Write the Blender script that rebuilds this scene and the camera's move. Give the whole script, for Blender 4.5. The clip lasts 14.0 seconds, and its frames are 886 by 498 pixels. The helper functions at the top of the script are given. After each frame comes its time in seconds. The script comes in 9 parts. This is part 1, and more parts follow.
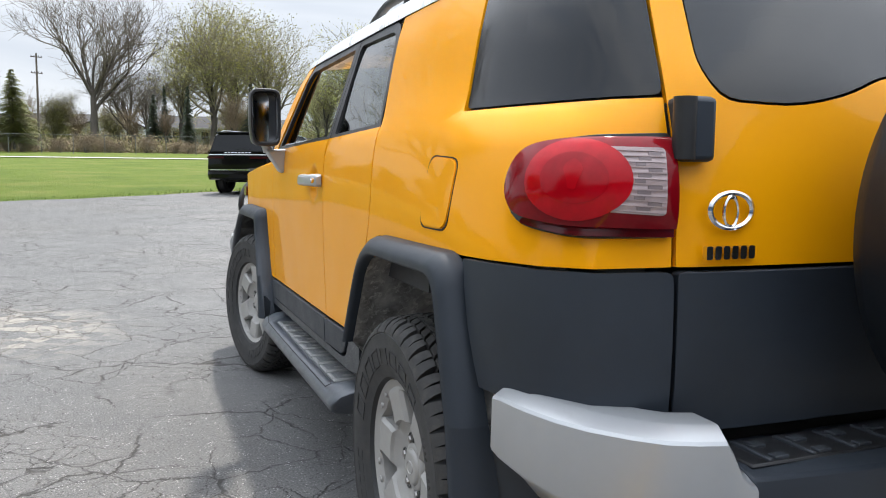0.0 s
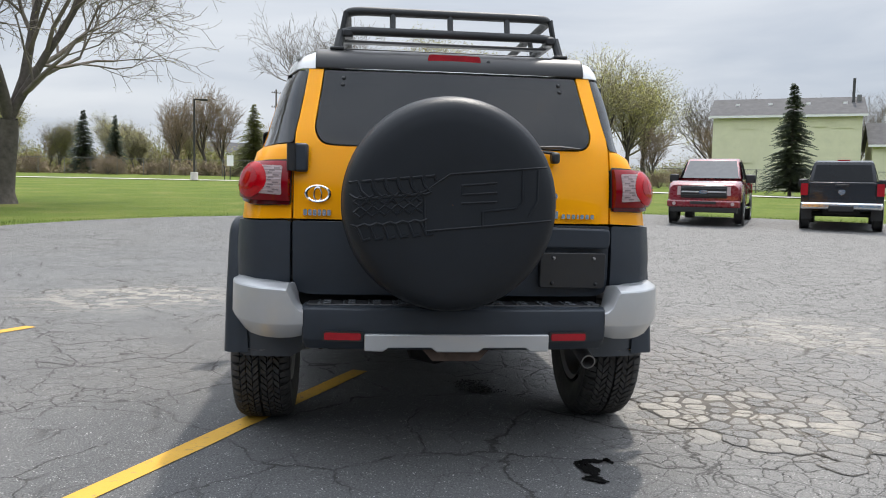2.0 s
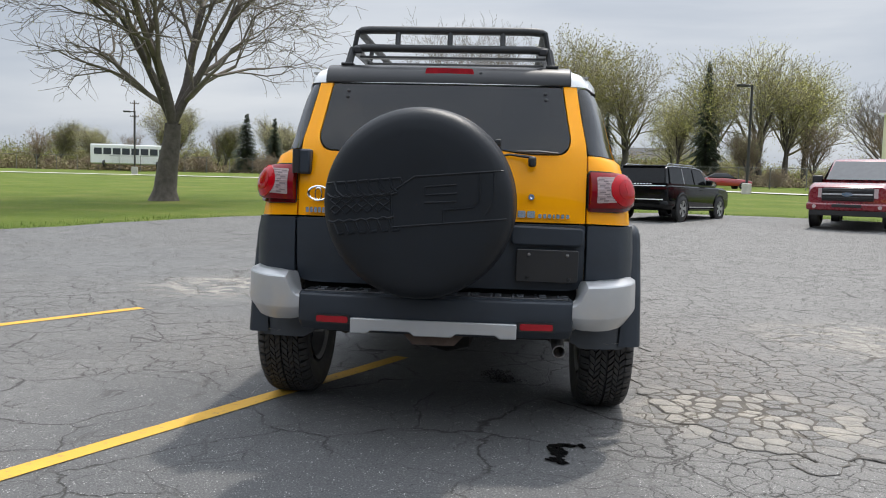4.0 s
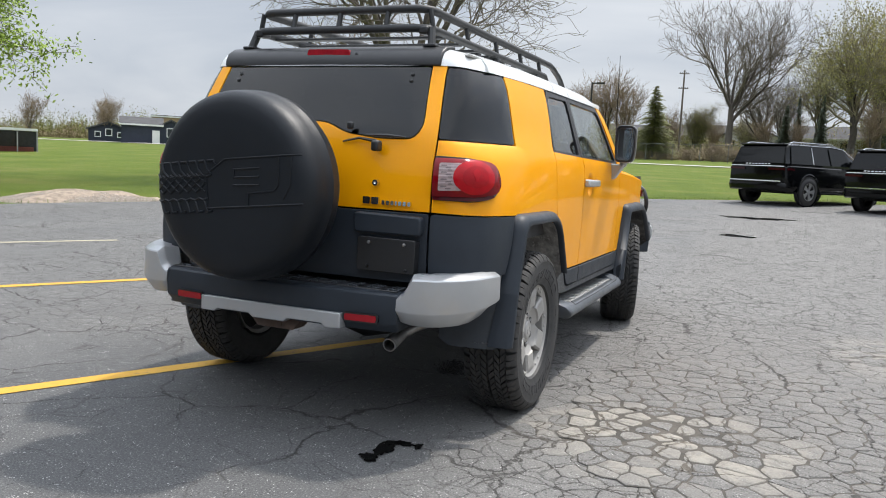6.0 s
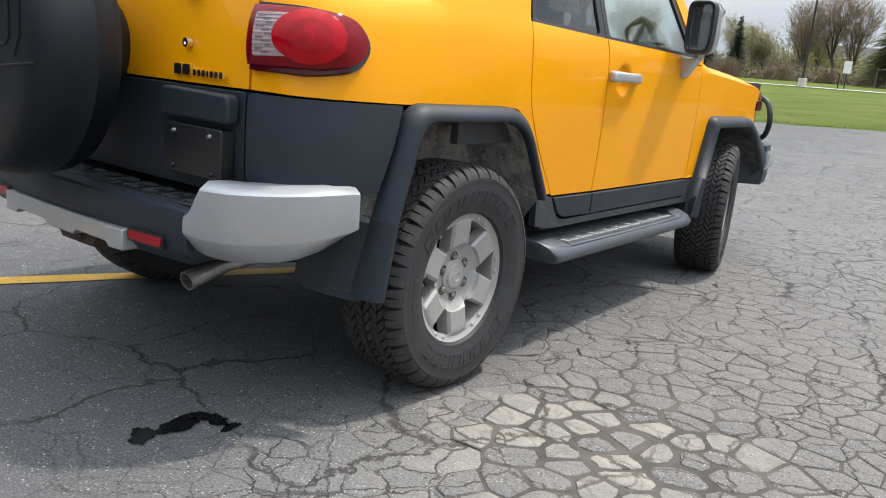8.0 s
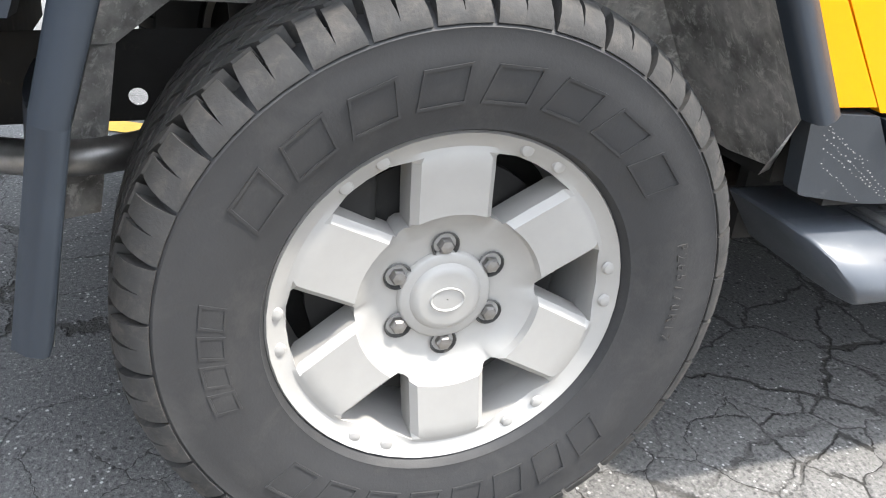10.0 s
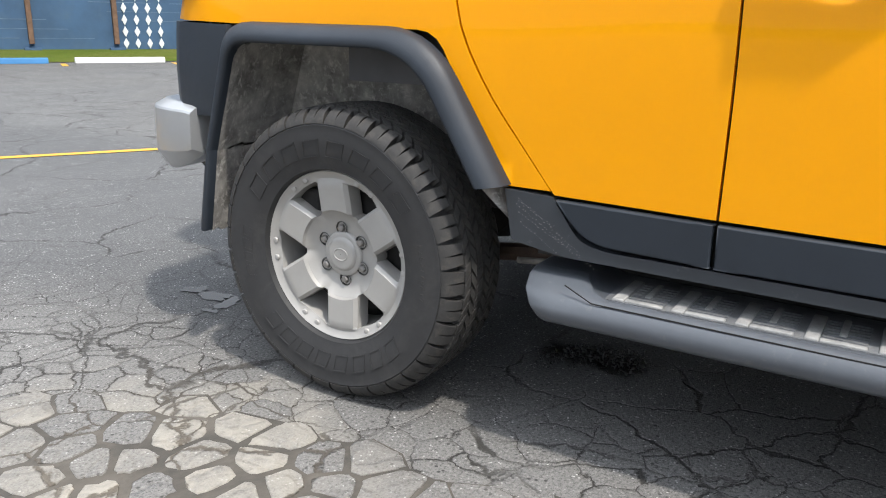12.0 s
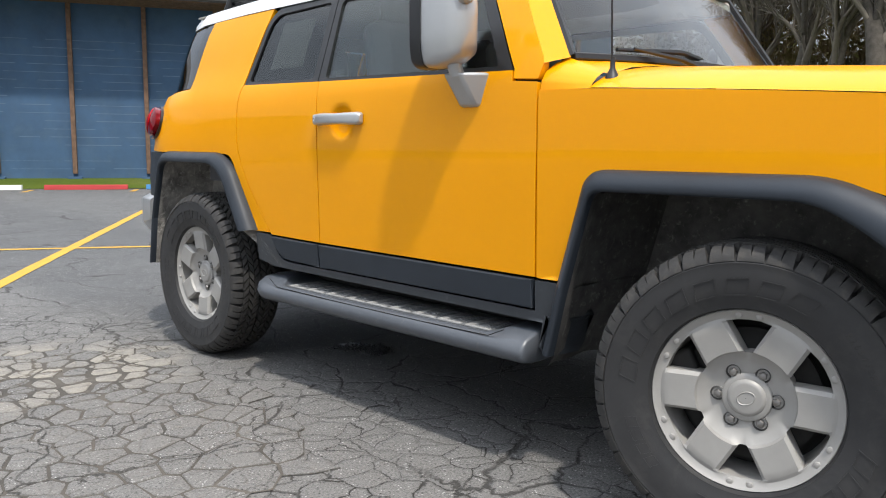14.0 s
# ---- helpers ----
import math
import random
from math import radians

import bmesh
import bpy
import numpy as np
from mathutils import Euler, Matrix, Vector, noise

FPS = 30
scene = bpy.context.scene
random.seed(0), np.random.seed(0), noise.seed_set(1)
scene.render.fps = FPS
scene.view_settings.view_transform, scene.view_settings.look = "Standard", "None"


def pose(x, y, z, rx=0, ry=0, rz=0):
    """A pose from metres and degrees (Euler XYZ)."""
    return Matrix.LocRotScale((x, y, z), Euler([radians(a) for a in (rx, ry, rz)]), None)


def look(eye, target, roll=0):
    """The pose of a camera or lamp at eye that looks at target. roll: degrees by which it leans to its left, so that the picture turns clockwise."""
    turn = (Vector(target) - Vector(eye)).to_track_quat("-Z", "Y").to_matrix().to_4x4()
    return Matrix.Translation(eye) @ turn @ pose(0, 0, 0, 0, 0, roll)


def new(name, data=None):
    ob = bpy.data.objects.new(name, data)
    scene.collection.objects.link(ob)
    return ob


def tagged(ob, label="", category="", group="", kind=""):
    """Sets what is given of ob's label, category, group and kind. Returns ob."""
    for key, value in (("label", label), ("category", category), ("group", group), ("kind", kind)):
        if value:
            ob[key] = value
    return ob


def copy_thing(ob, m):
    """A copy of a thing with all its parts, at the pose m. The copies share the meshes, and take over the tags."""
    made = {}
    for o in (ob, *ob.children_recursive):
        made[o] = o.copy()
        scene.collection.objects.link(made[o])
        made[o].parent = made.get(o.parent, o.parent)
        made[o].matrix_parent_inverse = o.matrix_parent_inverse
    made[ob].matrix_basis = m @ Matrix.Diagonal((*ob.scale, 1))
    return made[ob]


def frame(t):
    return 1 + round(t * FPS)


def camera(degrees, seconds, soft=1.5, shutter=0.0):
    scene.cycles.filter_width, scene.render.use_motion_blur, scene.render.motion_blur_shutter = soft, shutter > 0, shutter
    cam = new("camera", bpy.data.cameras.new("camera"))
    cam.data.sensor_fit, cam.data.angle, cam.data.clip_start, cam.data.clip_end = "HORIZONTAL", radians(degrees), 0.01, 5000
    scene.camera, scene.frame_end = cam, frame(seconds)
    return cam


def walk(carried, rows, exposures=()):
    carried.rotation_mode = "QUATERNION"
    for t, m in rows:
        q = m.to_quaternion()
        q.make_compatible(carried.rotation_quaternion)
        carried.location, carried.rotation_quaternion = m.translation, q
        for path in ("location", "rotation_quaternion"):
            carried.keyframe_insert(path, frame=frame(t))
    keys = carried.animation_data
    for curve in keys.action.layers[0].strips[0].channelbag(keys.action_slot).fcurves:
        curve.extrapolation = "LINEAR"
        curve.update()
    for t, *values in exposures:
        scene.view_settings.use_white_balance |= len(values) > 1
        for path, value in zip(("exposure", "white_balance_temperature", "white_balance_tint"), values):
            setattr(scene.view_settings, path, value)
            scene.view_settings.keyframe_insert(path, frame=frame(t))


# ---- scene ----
cam = camera(58.5, 14.0, soft=1.05)
PATH = [
    (0, (-1.527, -1.853, 1.149), (-0.798, -0.001, 0.951), 0.6),
    (0.5, (-1.349, -2.47, 1.117), (-0.777, -0.561, 0.942), 1.8),
    (1, (-1.001, -3.052, 1.081), (-0.615, -1.096, 0.93), 1.9),
    (1.5, (-0.651, -3.517, 1.084), (-0.371, -1.542, 0.94), 1.7),
    (2, (-0.385, -3.894, 1.094), (-0.171, -1.91, 0.955), 1.3),
    (2.5, (-0.181, -4.179, 1.095), (-0.042, -2.187, 0.984), 0.9),
    (3, (-0.105, -4.321, 1.097), (-0.02, -2.325, 0.994), 0.8),
    (3.2, (-0.066, -4.326, 1.115), (-0.025, -2.33, 0.999), 1.0),
    (5.3, (1.338, -3.846, 1.108), (0.795, -1.931, 0.915), 2.4),
    (5.5, (1.52, -3.786, 1.146), (0.907, -1.893, 0.94), 2.5),
    (6, (1.978, -3.694, 1.196), (1.199, -1.865, 0.976), 2.8),
    (6.5, (2.321, -3.462, 1.175), (1.403, -1.701, 0.94), 3.0),
    (7, (2.539, -3.14, 1.199), (1.509, -1.449, 0.916), 3.7),
    (7.5, (2.563, -2.699, 1.166), (1.464, -1.067, 0.806), 4.5),
    (7.7, (2.515, -2.484, 1.142), (1.398, -0.874, 0.74), 4.7),
    (9.8, (1.732, -0.409, 0.859), (0.096, 0.384, 0.025), 5.7),
    (10, (1.686, -0.31, 0.873), (-0.005, 0.316, 0.008), 5.7),
    (10.5, (1.743, 0.004, 0.901), (-0.063, 0.123, 0.048), 4.5),
    (11, (1.969, 0.366, 0.929), (0.173, -0.078, 0.171), 2.4),
    (11.5, (2.191, 0.809, 0.946), (0.482, 0.003, 0.291), 2.0),
    (12, (2.444, 1.276, 0.99), (0.807, 0.27, 0.434), 1.1),
    (12.5, (2.571, 1.852, 0.988), (1.003, 0.684, 0.568), 1.0),
    (13, (2.689, 2.413, 0.991), (1.18, 1.144, 0.657), 0.7),
    (13.5, (2.746, 2.978, 0.982), (1.288, 1.636, 0.709), 0.6),
    (14, (2.751, 3.516, 0.994), (1.349, 2.112, 0.746), 0.5),
]
walk(cam, [(t, look(e, g, r)) for t, e, g, r in PATH],
     exposures=((0.0, 0.56), (0.8, 0.62), (2.0, 0.28), (3.2, 0.12), (5.4, 0.22), (6.5, 0.22), (7.7, 0.18), (9.8, 1.46), (10.5, 1.44), (11.0, 1.28), (11.6, 0.85), (12.3, 0.28), (14.0, 0.16)))


# ---- land, sky and sun ----
def G(x, y):
    """height of the land: level round the car, rising gently ahead of it"""
    a = max(0.0, y - 5.0)
    return 0.0318 * a * a / (a + 4.0) + 0.006 * x * min(1.0, a / 12.0)


SUN_WAY = Vector((0.225, 0.48, 1.0)).normalized()
world = bpy.data.worlds.new("world")
scene.world = world
world.use_nodes = True


def sky_world():
    nt = world.node_tree
    bg = nt.nodes["Background"]
    sky = nt.nodes.new("ShaderNodeTexSky")
    sky.sky_type, sky.sun_disc = "NISHITA", False
    sky.sun_elevation, sky.sun_rotation = radians(62), radians(23)
    sky.air_density, sky.dust_density, sky.ozone_density = 1.0, 3.0, 1.0
    # a veil of bright grey cloud over the blue
    geo = nt.nodes.new("ShaderNodeTexCoord")
    mp = nt.nodes.new("ShaderNodeMapping")
    mp.inputs["Scale"].default_value = (1.2, 1.2, 5.0)
    no = nt.nodes.new("ShaderNodeTexNoise")
    no.inputs["Scale"].default_value, no.inputs["Detail"].default_value, no.inputs["Distortion"].default_value = 1.7, 6.0, 0.6
    rp = nt.nodes.new("ShaderNodeValToRGB")
    rp.color_ramp.elements[0].position, rp.color_ramp.elements[1].position = 0.30, 0.68
    rp.color_ramp.elements[0].color, rp.color_ramp.elements[1].color = (4.45, 5.05, 6.0, 1), (7.45, 7.8, 8.3, 1)
    mx = nt.nodes.new("ShaderNodeMix")
    mx.data_type = "RGBA"
    mx.inputs[0].default_value = 0.88
    nt.links.new(geo.outputs["Generated"], mp.inputs[0])
    nt.links.new(mp.outputs[0], no.inputs["Vector"])
    nt.links.new(no.outputs[0], rp.inputs[0])
    nt.links.new(sky.outputs[0], mx.inputs[6])
    nt.links.new(rp.outputs[0], mx.inputs[7])
    # an overcast sky is brighter overhead than at the horizon
    sp = nt.nodes.new("ShaderNodeSeparateXYZ")
    nt.links.new(geo.outputs["Generated"], sp.inputs[0])
    up = nt.nodes.new("ShaderNodeMapRange")
    up.inputs[1].default_value, up.inputs[2].default_value = 0.22, 0.90
    up.inputs[3].default_value, up.inputs[4].default_value = 1.0, 3.5
    nt.links.new(sp.outputs[2], up.inputs[0])
    sc = nt.nodes.new("ShaderNodeVectorMath")
    sc.operation = "SCALE"
    nt.links.new(mx.outputs[2], sc.inputs[0])
    nt.links.new(up.outputs[0], sc.inputs["Scale"])
    nt.links.new(sc.outputs[0], bg.inputs[0])
    bg.inputs[1].default_value = 0.090


sky_world()
sun = new("sun", bpy.data.lights.new("sun", "SUN"))
sun.data.energy, sun.data.angle, sun.data.color = 3.2, radians(2.4), (1.0, 0.95, 0.88)
sun.matrix_world = look(SUN_WAY, (0, 0, 0))


# ---- materials ----
def nodes_of(name):
    m = bpy.data.materials.new(name)
    m.use_nodes = True
    nt = m.node_tree
    return m, nt, nt.nodes["Principled BSDF"]


def noise_tex(nt, scale, detail=4.0, rough=0.6, vec=None, distortion=0.0):
    n = nt.nodes.new("ShaderNodeTexNoise")
    n.inputs["Scale"].default_value, n.inputs["Detail"].default_value = scale, detail
    n.inputs["Roughness"].default_value, n.inputs["Distortion"].default_value = rough, distortion
    if vec is not None:
        nt.links.new(vec, n.inputs["Vector"])
    return n.outputs[0]


def ramp(nt, fac, *stops):
    r = nt.nodes.new("ShaderNodeValToRGB")
    while len(r.color_ramp.elements) < len(stops):
        r.color_ramp.elements.new(0.5)
    for e, (p, c) in zip(r.color_ramp.elements, stops):
        e.position = p
        e.color = (*c, 1) if hasattr(c, "__len__") else (c, c, c, 1)
    nt.links.new(fac, r.inputs[0])
    return r.outputs[0]


def mixc(nt, fac, a, b, mode="MIX"):
    m = nt.nodes.new("ShaderNodeMix")
    m.data_type, m.blend_type = "RGBA", mode
    for i, v in ((0, fac), (6, a), (7, b)):
        if hasattr(v, "links") or hasattr(v, "is_linked"):
            nt.links.new(v, m.inputs[i])
        elif i == 0:
            m.inputs[0].default_value = v
        else:
            m.inputs[i].default_value = (*v, 1)
    return m.outputs[2]


def calc(nt, op, a, b=0.0, clamp=False):
    m = nt.nodes.new("ShaderNodeMath")
    m.operation, m.use_clamp = op, clamp
    for i, v in enumerate((a, b)):
        if hasattr(v, "is_linked"):
            nt.links.new(v, m.inputs[i])
        else:
            m.inputs[i].default_value = v
    return m.outputs[0]


def bump(nt, bsdf, height, strength=0.3, dist=0.01):
    b = nt.nodes.new("ShaderNodeBump")
    b.inputs["Strength"].default_value, b.inputs["Distance"].default_value = strength, dist
    nt.links.new(height, b.inputs["Height"])
    nt.links.new(b.outputs[0], bsdf.inputs["Normal"])


def coords(nt, kind="Object"):
    return nt.nodes.new("ShaderNodeTexCoord").outputs[kind]


def simple(name, colour, rough=0.5, metal=0.0, vary=0.12, scale=6.0, grain=0.0, grain_scale=200.0, coat=0.0, spec=0.5, dirt=None, dirt_at=(0.5, 0.75), dirt_scale=5.0):
    """A surface of one paint or stuff with uneven tone, fine grain and, where given, dirt."""
    m, nt, b = nodes_of(name)
    pos = coords(nt)
    n = noise_tex(nt, scale, 5.0, 0.65, pos)
    lo = tuple(c * (1 - vary) for c in colour)
    hi = tuple(min(1.0, c * (1 + vary)) for c in colour)
    col = ramp(nt, n, (0.3, lo), (0.7, hi))
    if dirt:
        d = noise_tex(nt, dirt_scale, 8.0, 0.75, pos, 0.4)
        f = ramp(nt, d, (dirt_at[0], 0.0), (dirt_at[1], 1.0))
        col = mixc(nt, f, col, dirt)
    nt.links.new(col, b.inputs["Base Color"])
    rr = ramp(nt, noise_tex(nt, scale * 2.3, 4.0, 0.6, pos), (0.3, max(0.02, rough - 0.06)), (0.7, min(1.0, rough + 0.06)))
    nt.links.new(rr, b.inputs["Roughness"])
    b.inputs["Metallic"].default_value = metal
    b.inputs["Coat Weight"].default_value = coat
    b.inputs["Coat Roughness"].default_value = 0.04
    b.inputs["Specular IOR Level"].default_value = spec
    if grain:
        bump(nt, b, noise_tex(nt, grain_scale, 3.0, 0.6, pos), grain, 0.002)
    return m


def glass(name, tint, rough=0.02):
    m, nt, b = nodes_of(name)
    nt.nodes.remove(b)
    out = nt.nodes["Material Output"]
    tr = nt.nodes.new("ShaderNodeBsdfTransparent")
    tr.inputs[0].default_value = (*tint, 1)
    gl = nt.nodes.new("ShaderNodeBsdfGlossy")
    gl.inputs["Roughness"].default_value = rough
    gl.inputs["Color"].default_value = (1, 1, 1, 1)
    fr = nt.nodes.new("ShaderNodeLayerWeight")
    fr.inputs[0].default_value = 0.5
    gloss = calc(nt, "ADD", calc(nt, "MULTIPLY", calc(nt, "POWER", fr.outputs["Facing"], 3.8), 0.8), 0.032)
    mx = nt.nodes.new("ShaderNodeMixShader")
    nt.links.new(gloss, mx.inputs[0])
    nt.links.new(tr.outputs[0], mx.inputs[1])
    nt.links.new(gl.outputs[0], mx.inputs[2])
    nt.links.new(mx.outputs[0], out.inputs[0])
    return m


def lens_mat(name, colour, rough=0.08, lines=0.0):
    m, nt, b = nodes_of(name)
    pos = coords(nt)
    col = ramp(nt, noise_tex(nt, 30.0, 3.0, 0.6, pos), (0.3, tuple(c * 0.75 for c in colour)), (0.7, colour))
    nt.links.new(col, b.inputs["Base Color"])
    b.inputs["Roughness"].default_value = rough
    b.inputs["Coat Weight"].default_value = 0.15
    b.inputs["Specular IOR Level"].default_value = 0.2
    b.inputs["Coat Roughness"].default_value = 0.03
    if lines:
        w = nt.nodes.new("ShaderNodeTexWave")
        w.bands_direction = "Z"
        w.inputs["Scale"].default_value = lines
        nt.links.new(pos, w.inputs[0])
        bump(nt, b, w.outputs[1], 0.4, 0.004)
    return m


YELLOW = simple("yellow_car_paint", (0.86, 0.348, 0.0005), 0.5, vary=0.02, scale=2.0, coat=0.40, spec=0.06)
WHITE_PAINT = simple("white_roof_paint", (0.78, 0.79, 0.78), 0.3, vary=0.03, scale=3.0, coat=0.8)
CLAD = simple("dark_grey_plastic_cladding", (0.022, 0.028, 0.037), 0.48, vary=0.18, scale=3.0, grain=0.12, grain_scale=900.0, spec=0.36)
CLAD_DUSTY = simple("dusty_grey_plastic", (0.034, 0.039, 0.046), 0.42, vary=0.15, scale=8.0, grain=0.15, grain_scale=700.0, dirt=(0.15, 0.15, 0.145), dirt_at=(0.60, 0.90), dirt_scale=26.0)
STEP = simple("grey_step_plastic", (0.085, 0.094, 0.108), 0.34, vary=0.12, scale=6.0, grain=0.08, grain_scale=900.0, dirt=(0.17, 0.17, 0.165), dirt_at=(0.58, 0.9), dirt_scale=30.0)
CLAD_PALE = simple("pale_dusty_step_pads", (0.24, 0.24, 0.235), 0.6, vary=0.3, scale=25.0, grain=0.3, grain_scale=400.0, dirt=(0.36, 0.35, 0.33), dirt_at=(0.42, 0.8), dirt_scale=14.0)
STEP_DUSTY = simple("dusty_step_ribs", (0.125, 0.13, 0.136), 0.5, vary=0.25, scale=12.0, grain=0.2, grain_scale=500.0, dirt=(0.24, 0.235, 0.225), dirt_at=(0.5, 0.8), dirt_scale=18.0)
COVER = simple("black_vinyl_cover", (0.007, 0.0092, 0.0125), 0.44, vary=0.15, scale=5.0, grain=0.25, grain_scale=900.0, spec=0.30)
BLACK = simple("black_trim", (0.014, 0.014, 0.015), 0.4, vary=0.15)
GAP = simple("dark_gap", (0.006, 0.006, 0.006), 0.8, vary=0.1)
RACK = simple("black_rack_coating", (0.018, 0.019, 0.020), 0.55, vary=0.2, grain=0.2, grain_scale=500.0)
SILVER = simple("silver_painted_plastic", (0.42, 0.428, 0.435), 0.36, metal=0.45, vary=0.05, scale=4.0, coat=0.4, dirt=(0.30, 0.29, 0.27), dirt_at=(0.62, 0.95))
ALLOY = simple("silver_alloy", (0.345, 0.334, 0.316), 0.50, metal=0.15, vary=0.06, scale=9.0, coat=0.05, dirt=(0.36, 0.34, 0.31), dirt_at=(0.55, 0.95), dirt_scale=12.0)
# alloy darkened to paint the shade inside the nut recesses
ALLOY_SHADED = simple("sooty_alloy_recess", (0.085, 0.083, 0.080), 0.5, metal=0.3, vary=0.2, scale=30.0)
CHROME = simple("bright_chrome", (0.75, 0.75, 0.76), 0.12, metal=1.0, vary=0.04)
STEEL = simple("worn_steel", (0.30, 0.29, 0.28), 0.42, metal=0.9, vary=0.2, scale=30.0)
RUST = simple("rusted_steel", (0.075, 0.050, 0.038), 0.85, vary=0.4, scale=14.0, grain=0.4, grain_scale=120.0)
UNDER = simple("black_underbody", (0.016, 0.015, 0.014), 0.75, vary=0.3, scale=9.0, dirt=(0.13, 0.11, 0.09), dirt_at=(0.6, 0.9), dirt_scale=14.0)
# dusty liner, its colour raised to stand in for light inside the arch
LINER = simple("dusty_wheel_arch_liner", (0.33, 0.315, 0.295), 0.7, vary=0.6, scale=14.0, grain=0.9, grain_scale=60.0, dirt=(0.62, 0.60, 0.56), dirt_at=(0.52, 0.64), dirt_scale=42.0)
LINER_DARK = simple("scuffed_black_arch_liner", (0.085, 0.082, 0.078), 0.6, vary=0.5, scale=14.0, grain=0.9, grain_scale=60.0, dirt=(0.30, 0.29, 0.27), dirt_at=(0.56, 0.72), dirt_scale=42.0)
MOUNT = simple("grey_dusty_steel", (0.20, 0.185, 0.165), 0.8, vary=0.4, scale=20.0, grain=0.5, grain_scale=120.0, dirt=(0.10, 0.07, 0.05), dirt_at=(0.55, 0.75), dirt_scale=30.0)
RUBBER = simple("dusty_tyre_rubber", (0.026, 0.026, 0.027), 0.62, vary=0.15, scale=7.0, grain=0.15, grain_scale=300.0, dirt=(0.056, 0.053, 0.050), dirt_at=(0.5, 0.9), dirt_scale=10.0)
TREAD = simple("scuffed_tread_rubber", (0.032, 0.031, 0.030), 0.75, vary=0.25, scale=25.0, grain=0.3, grain_scale=200.0, dirt=(0.082, 0.072, 0.062), dirt_at=(0.5, 0.8), dirt_scale=34.0)
RED_LENS = lens_mat("red_lamp_lens", (0.20, 0.0015, 0.006))
RED_DISC = lens_mat("bright_red_round_lens", (0.44, 0.002, 0.008), 0.1)
RED_DEEP = lens_mat("deep_red_lens_inside", (0.36, 0.0015, 0.007), 0.1)
DARK_RED = lens_mat("dark_red_lamp_trim", (0.10, 0.004, 0.008))
CLEAR_LENS = lens_mat("clear_ribbed_lens", (0.48, 0.38, 0.375), 0.12, 22.0)
LENS_DARK = lens_mat("smoky_reflector_facet", (0.24, 0.19, 0.19), 0.12)
REFLECT = lens_mat("red_reflector", (0.34, 0.012, 0.02), 0.25)
TINT = glass("dark_privacy_glass", (0.115, 0.121, 0.127))
CLEAR = glass("lightly_tinted_glass", (0.84, 0.89, 0.87))
MIRROR = simple("mirror_glass", (0.85, 0.86, 0.88), 0.03, metal=1.0, vary=0.01)
LINING = simple("pale_grey_headlining", (0.34, 0.34, 0.32), 0.9, vary=0.08)
CABIN = simple("dark_cabin_trim", (0.06, 0.06, 0.063), 0.7, vary=0.2)
SEAT = simple("grey_seat_cloth", (0.14, 0.14, 0.145), 0.9, vary=0.2, scale=20.0, grain=0.3)
PAPER = simple("white_paper", (0.7, 0.7, 0.68), 0.8, vary=0.05)


# ---- mesh helpers ----
def part(name, bm, material, parent, label="", sharp=38, bevel=0.0):
    """Links a bmesh as one mesh object under a thing or a part."""
    me = bpy.data.meshes.new(name)
    bm.to_mesh(me)
    bm.free()
    me.materials.append(material)
    for p in me.polygons:
        p.use_smooth = True
    me.set_sharp_from_angle(angle=radians(sharp))
    ob = new(name, me)
    ob.parent = parent
    if bevel:
        b = ob.modifiers.new("edge", "BEVEL")
        b.width, b.segments, b.limit_method, b.angle_limit = bevel, 2, "ANGLE", radians(40)
    if label:
        tagged(ob, label)
    return ob


def thing(name, label, category, at=(0, 0, 0), turn=0.0, group="", kind=""):
    ob = new(name)
    ob.empty_display_size = 0.2
    ob.matrix_basis = pose(*at, 0, 0, turn)
    return tagged(ob, label, category, group, kind)


def again(ob, parent, m):
    """Another object on the same mesh, under parent."""
    c = new(ob.name.split(".")[0], ob.data)
    for md in ob.modifiers:
        if md.type == "BEVEL":
            b = c.modifiers.new("edge", "BEVEL")
            b.width, b.segments, b.limit_method, b.angle_limit = md.width, md.segments, "ANGLE", md.angle_limit
    c.parent = parent
    c.matrix_basis = m
    return c


def add_box(bm, x0, x1, y0, y1, z0, z1, m=None):
    r = bmesh.ops.create_cube(bm, size=1, matrix=Matrix.LocRotScale(((x0 + x1) / 2, (y0 + y1) / 2, (z0 + z1) / 2), None, (abs(x1 - x0), abs(y1 - y0), abs(z1 - z0))))
    if m is not None:
        bmesh.ops.transform(bm, matrix=m, verts=r["verts"])
    return r["verts"]


def box_bm(*a, m=None):
    bm = bmesh.new()
    add_box(bm, *a, m=m)
    return bm


def rings(bm, loops, close=True, cap=True):
    """Joins loops of points by quads."""
    vs = [[bm.verts.new(p) for p in lp] for lp in loops]
    n = len(vs[0])
    for a, b in zip(vs, vs[1:]):
        for i in range(n if close else n - 1):
            bm.faces.new((a[i], a[(i + 1) % n], b[(i + 1) % n], b[i]))
    if cap and close:
        bm.faces.new(list(reversed(vs[0])))
        bm.faces.new(vs[-1])
    return vs


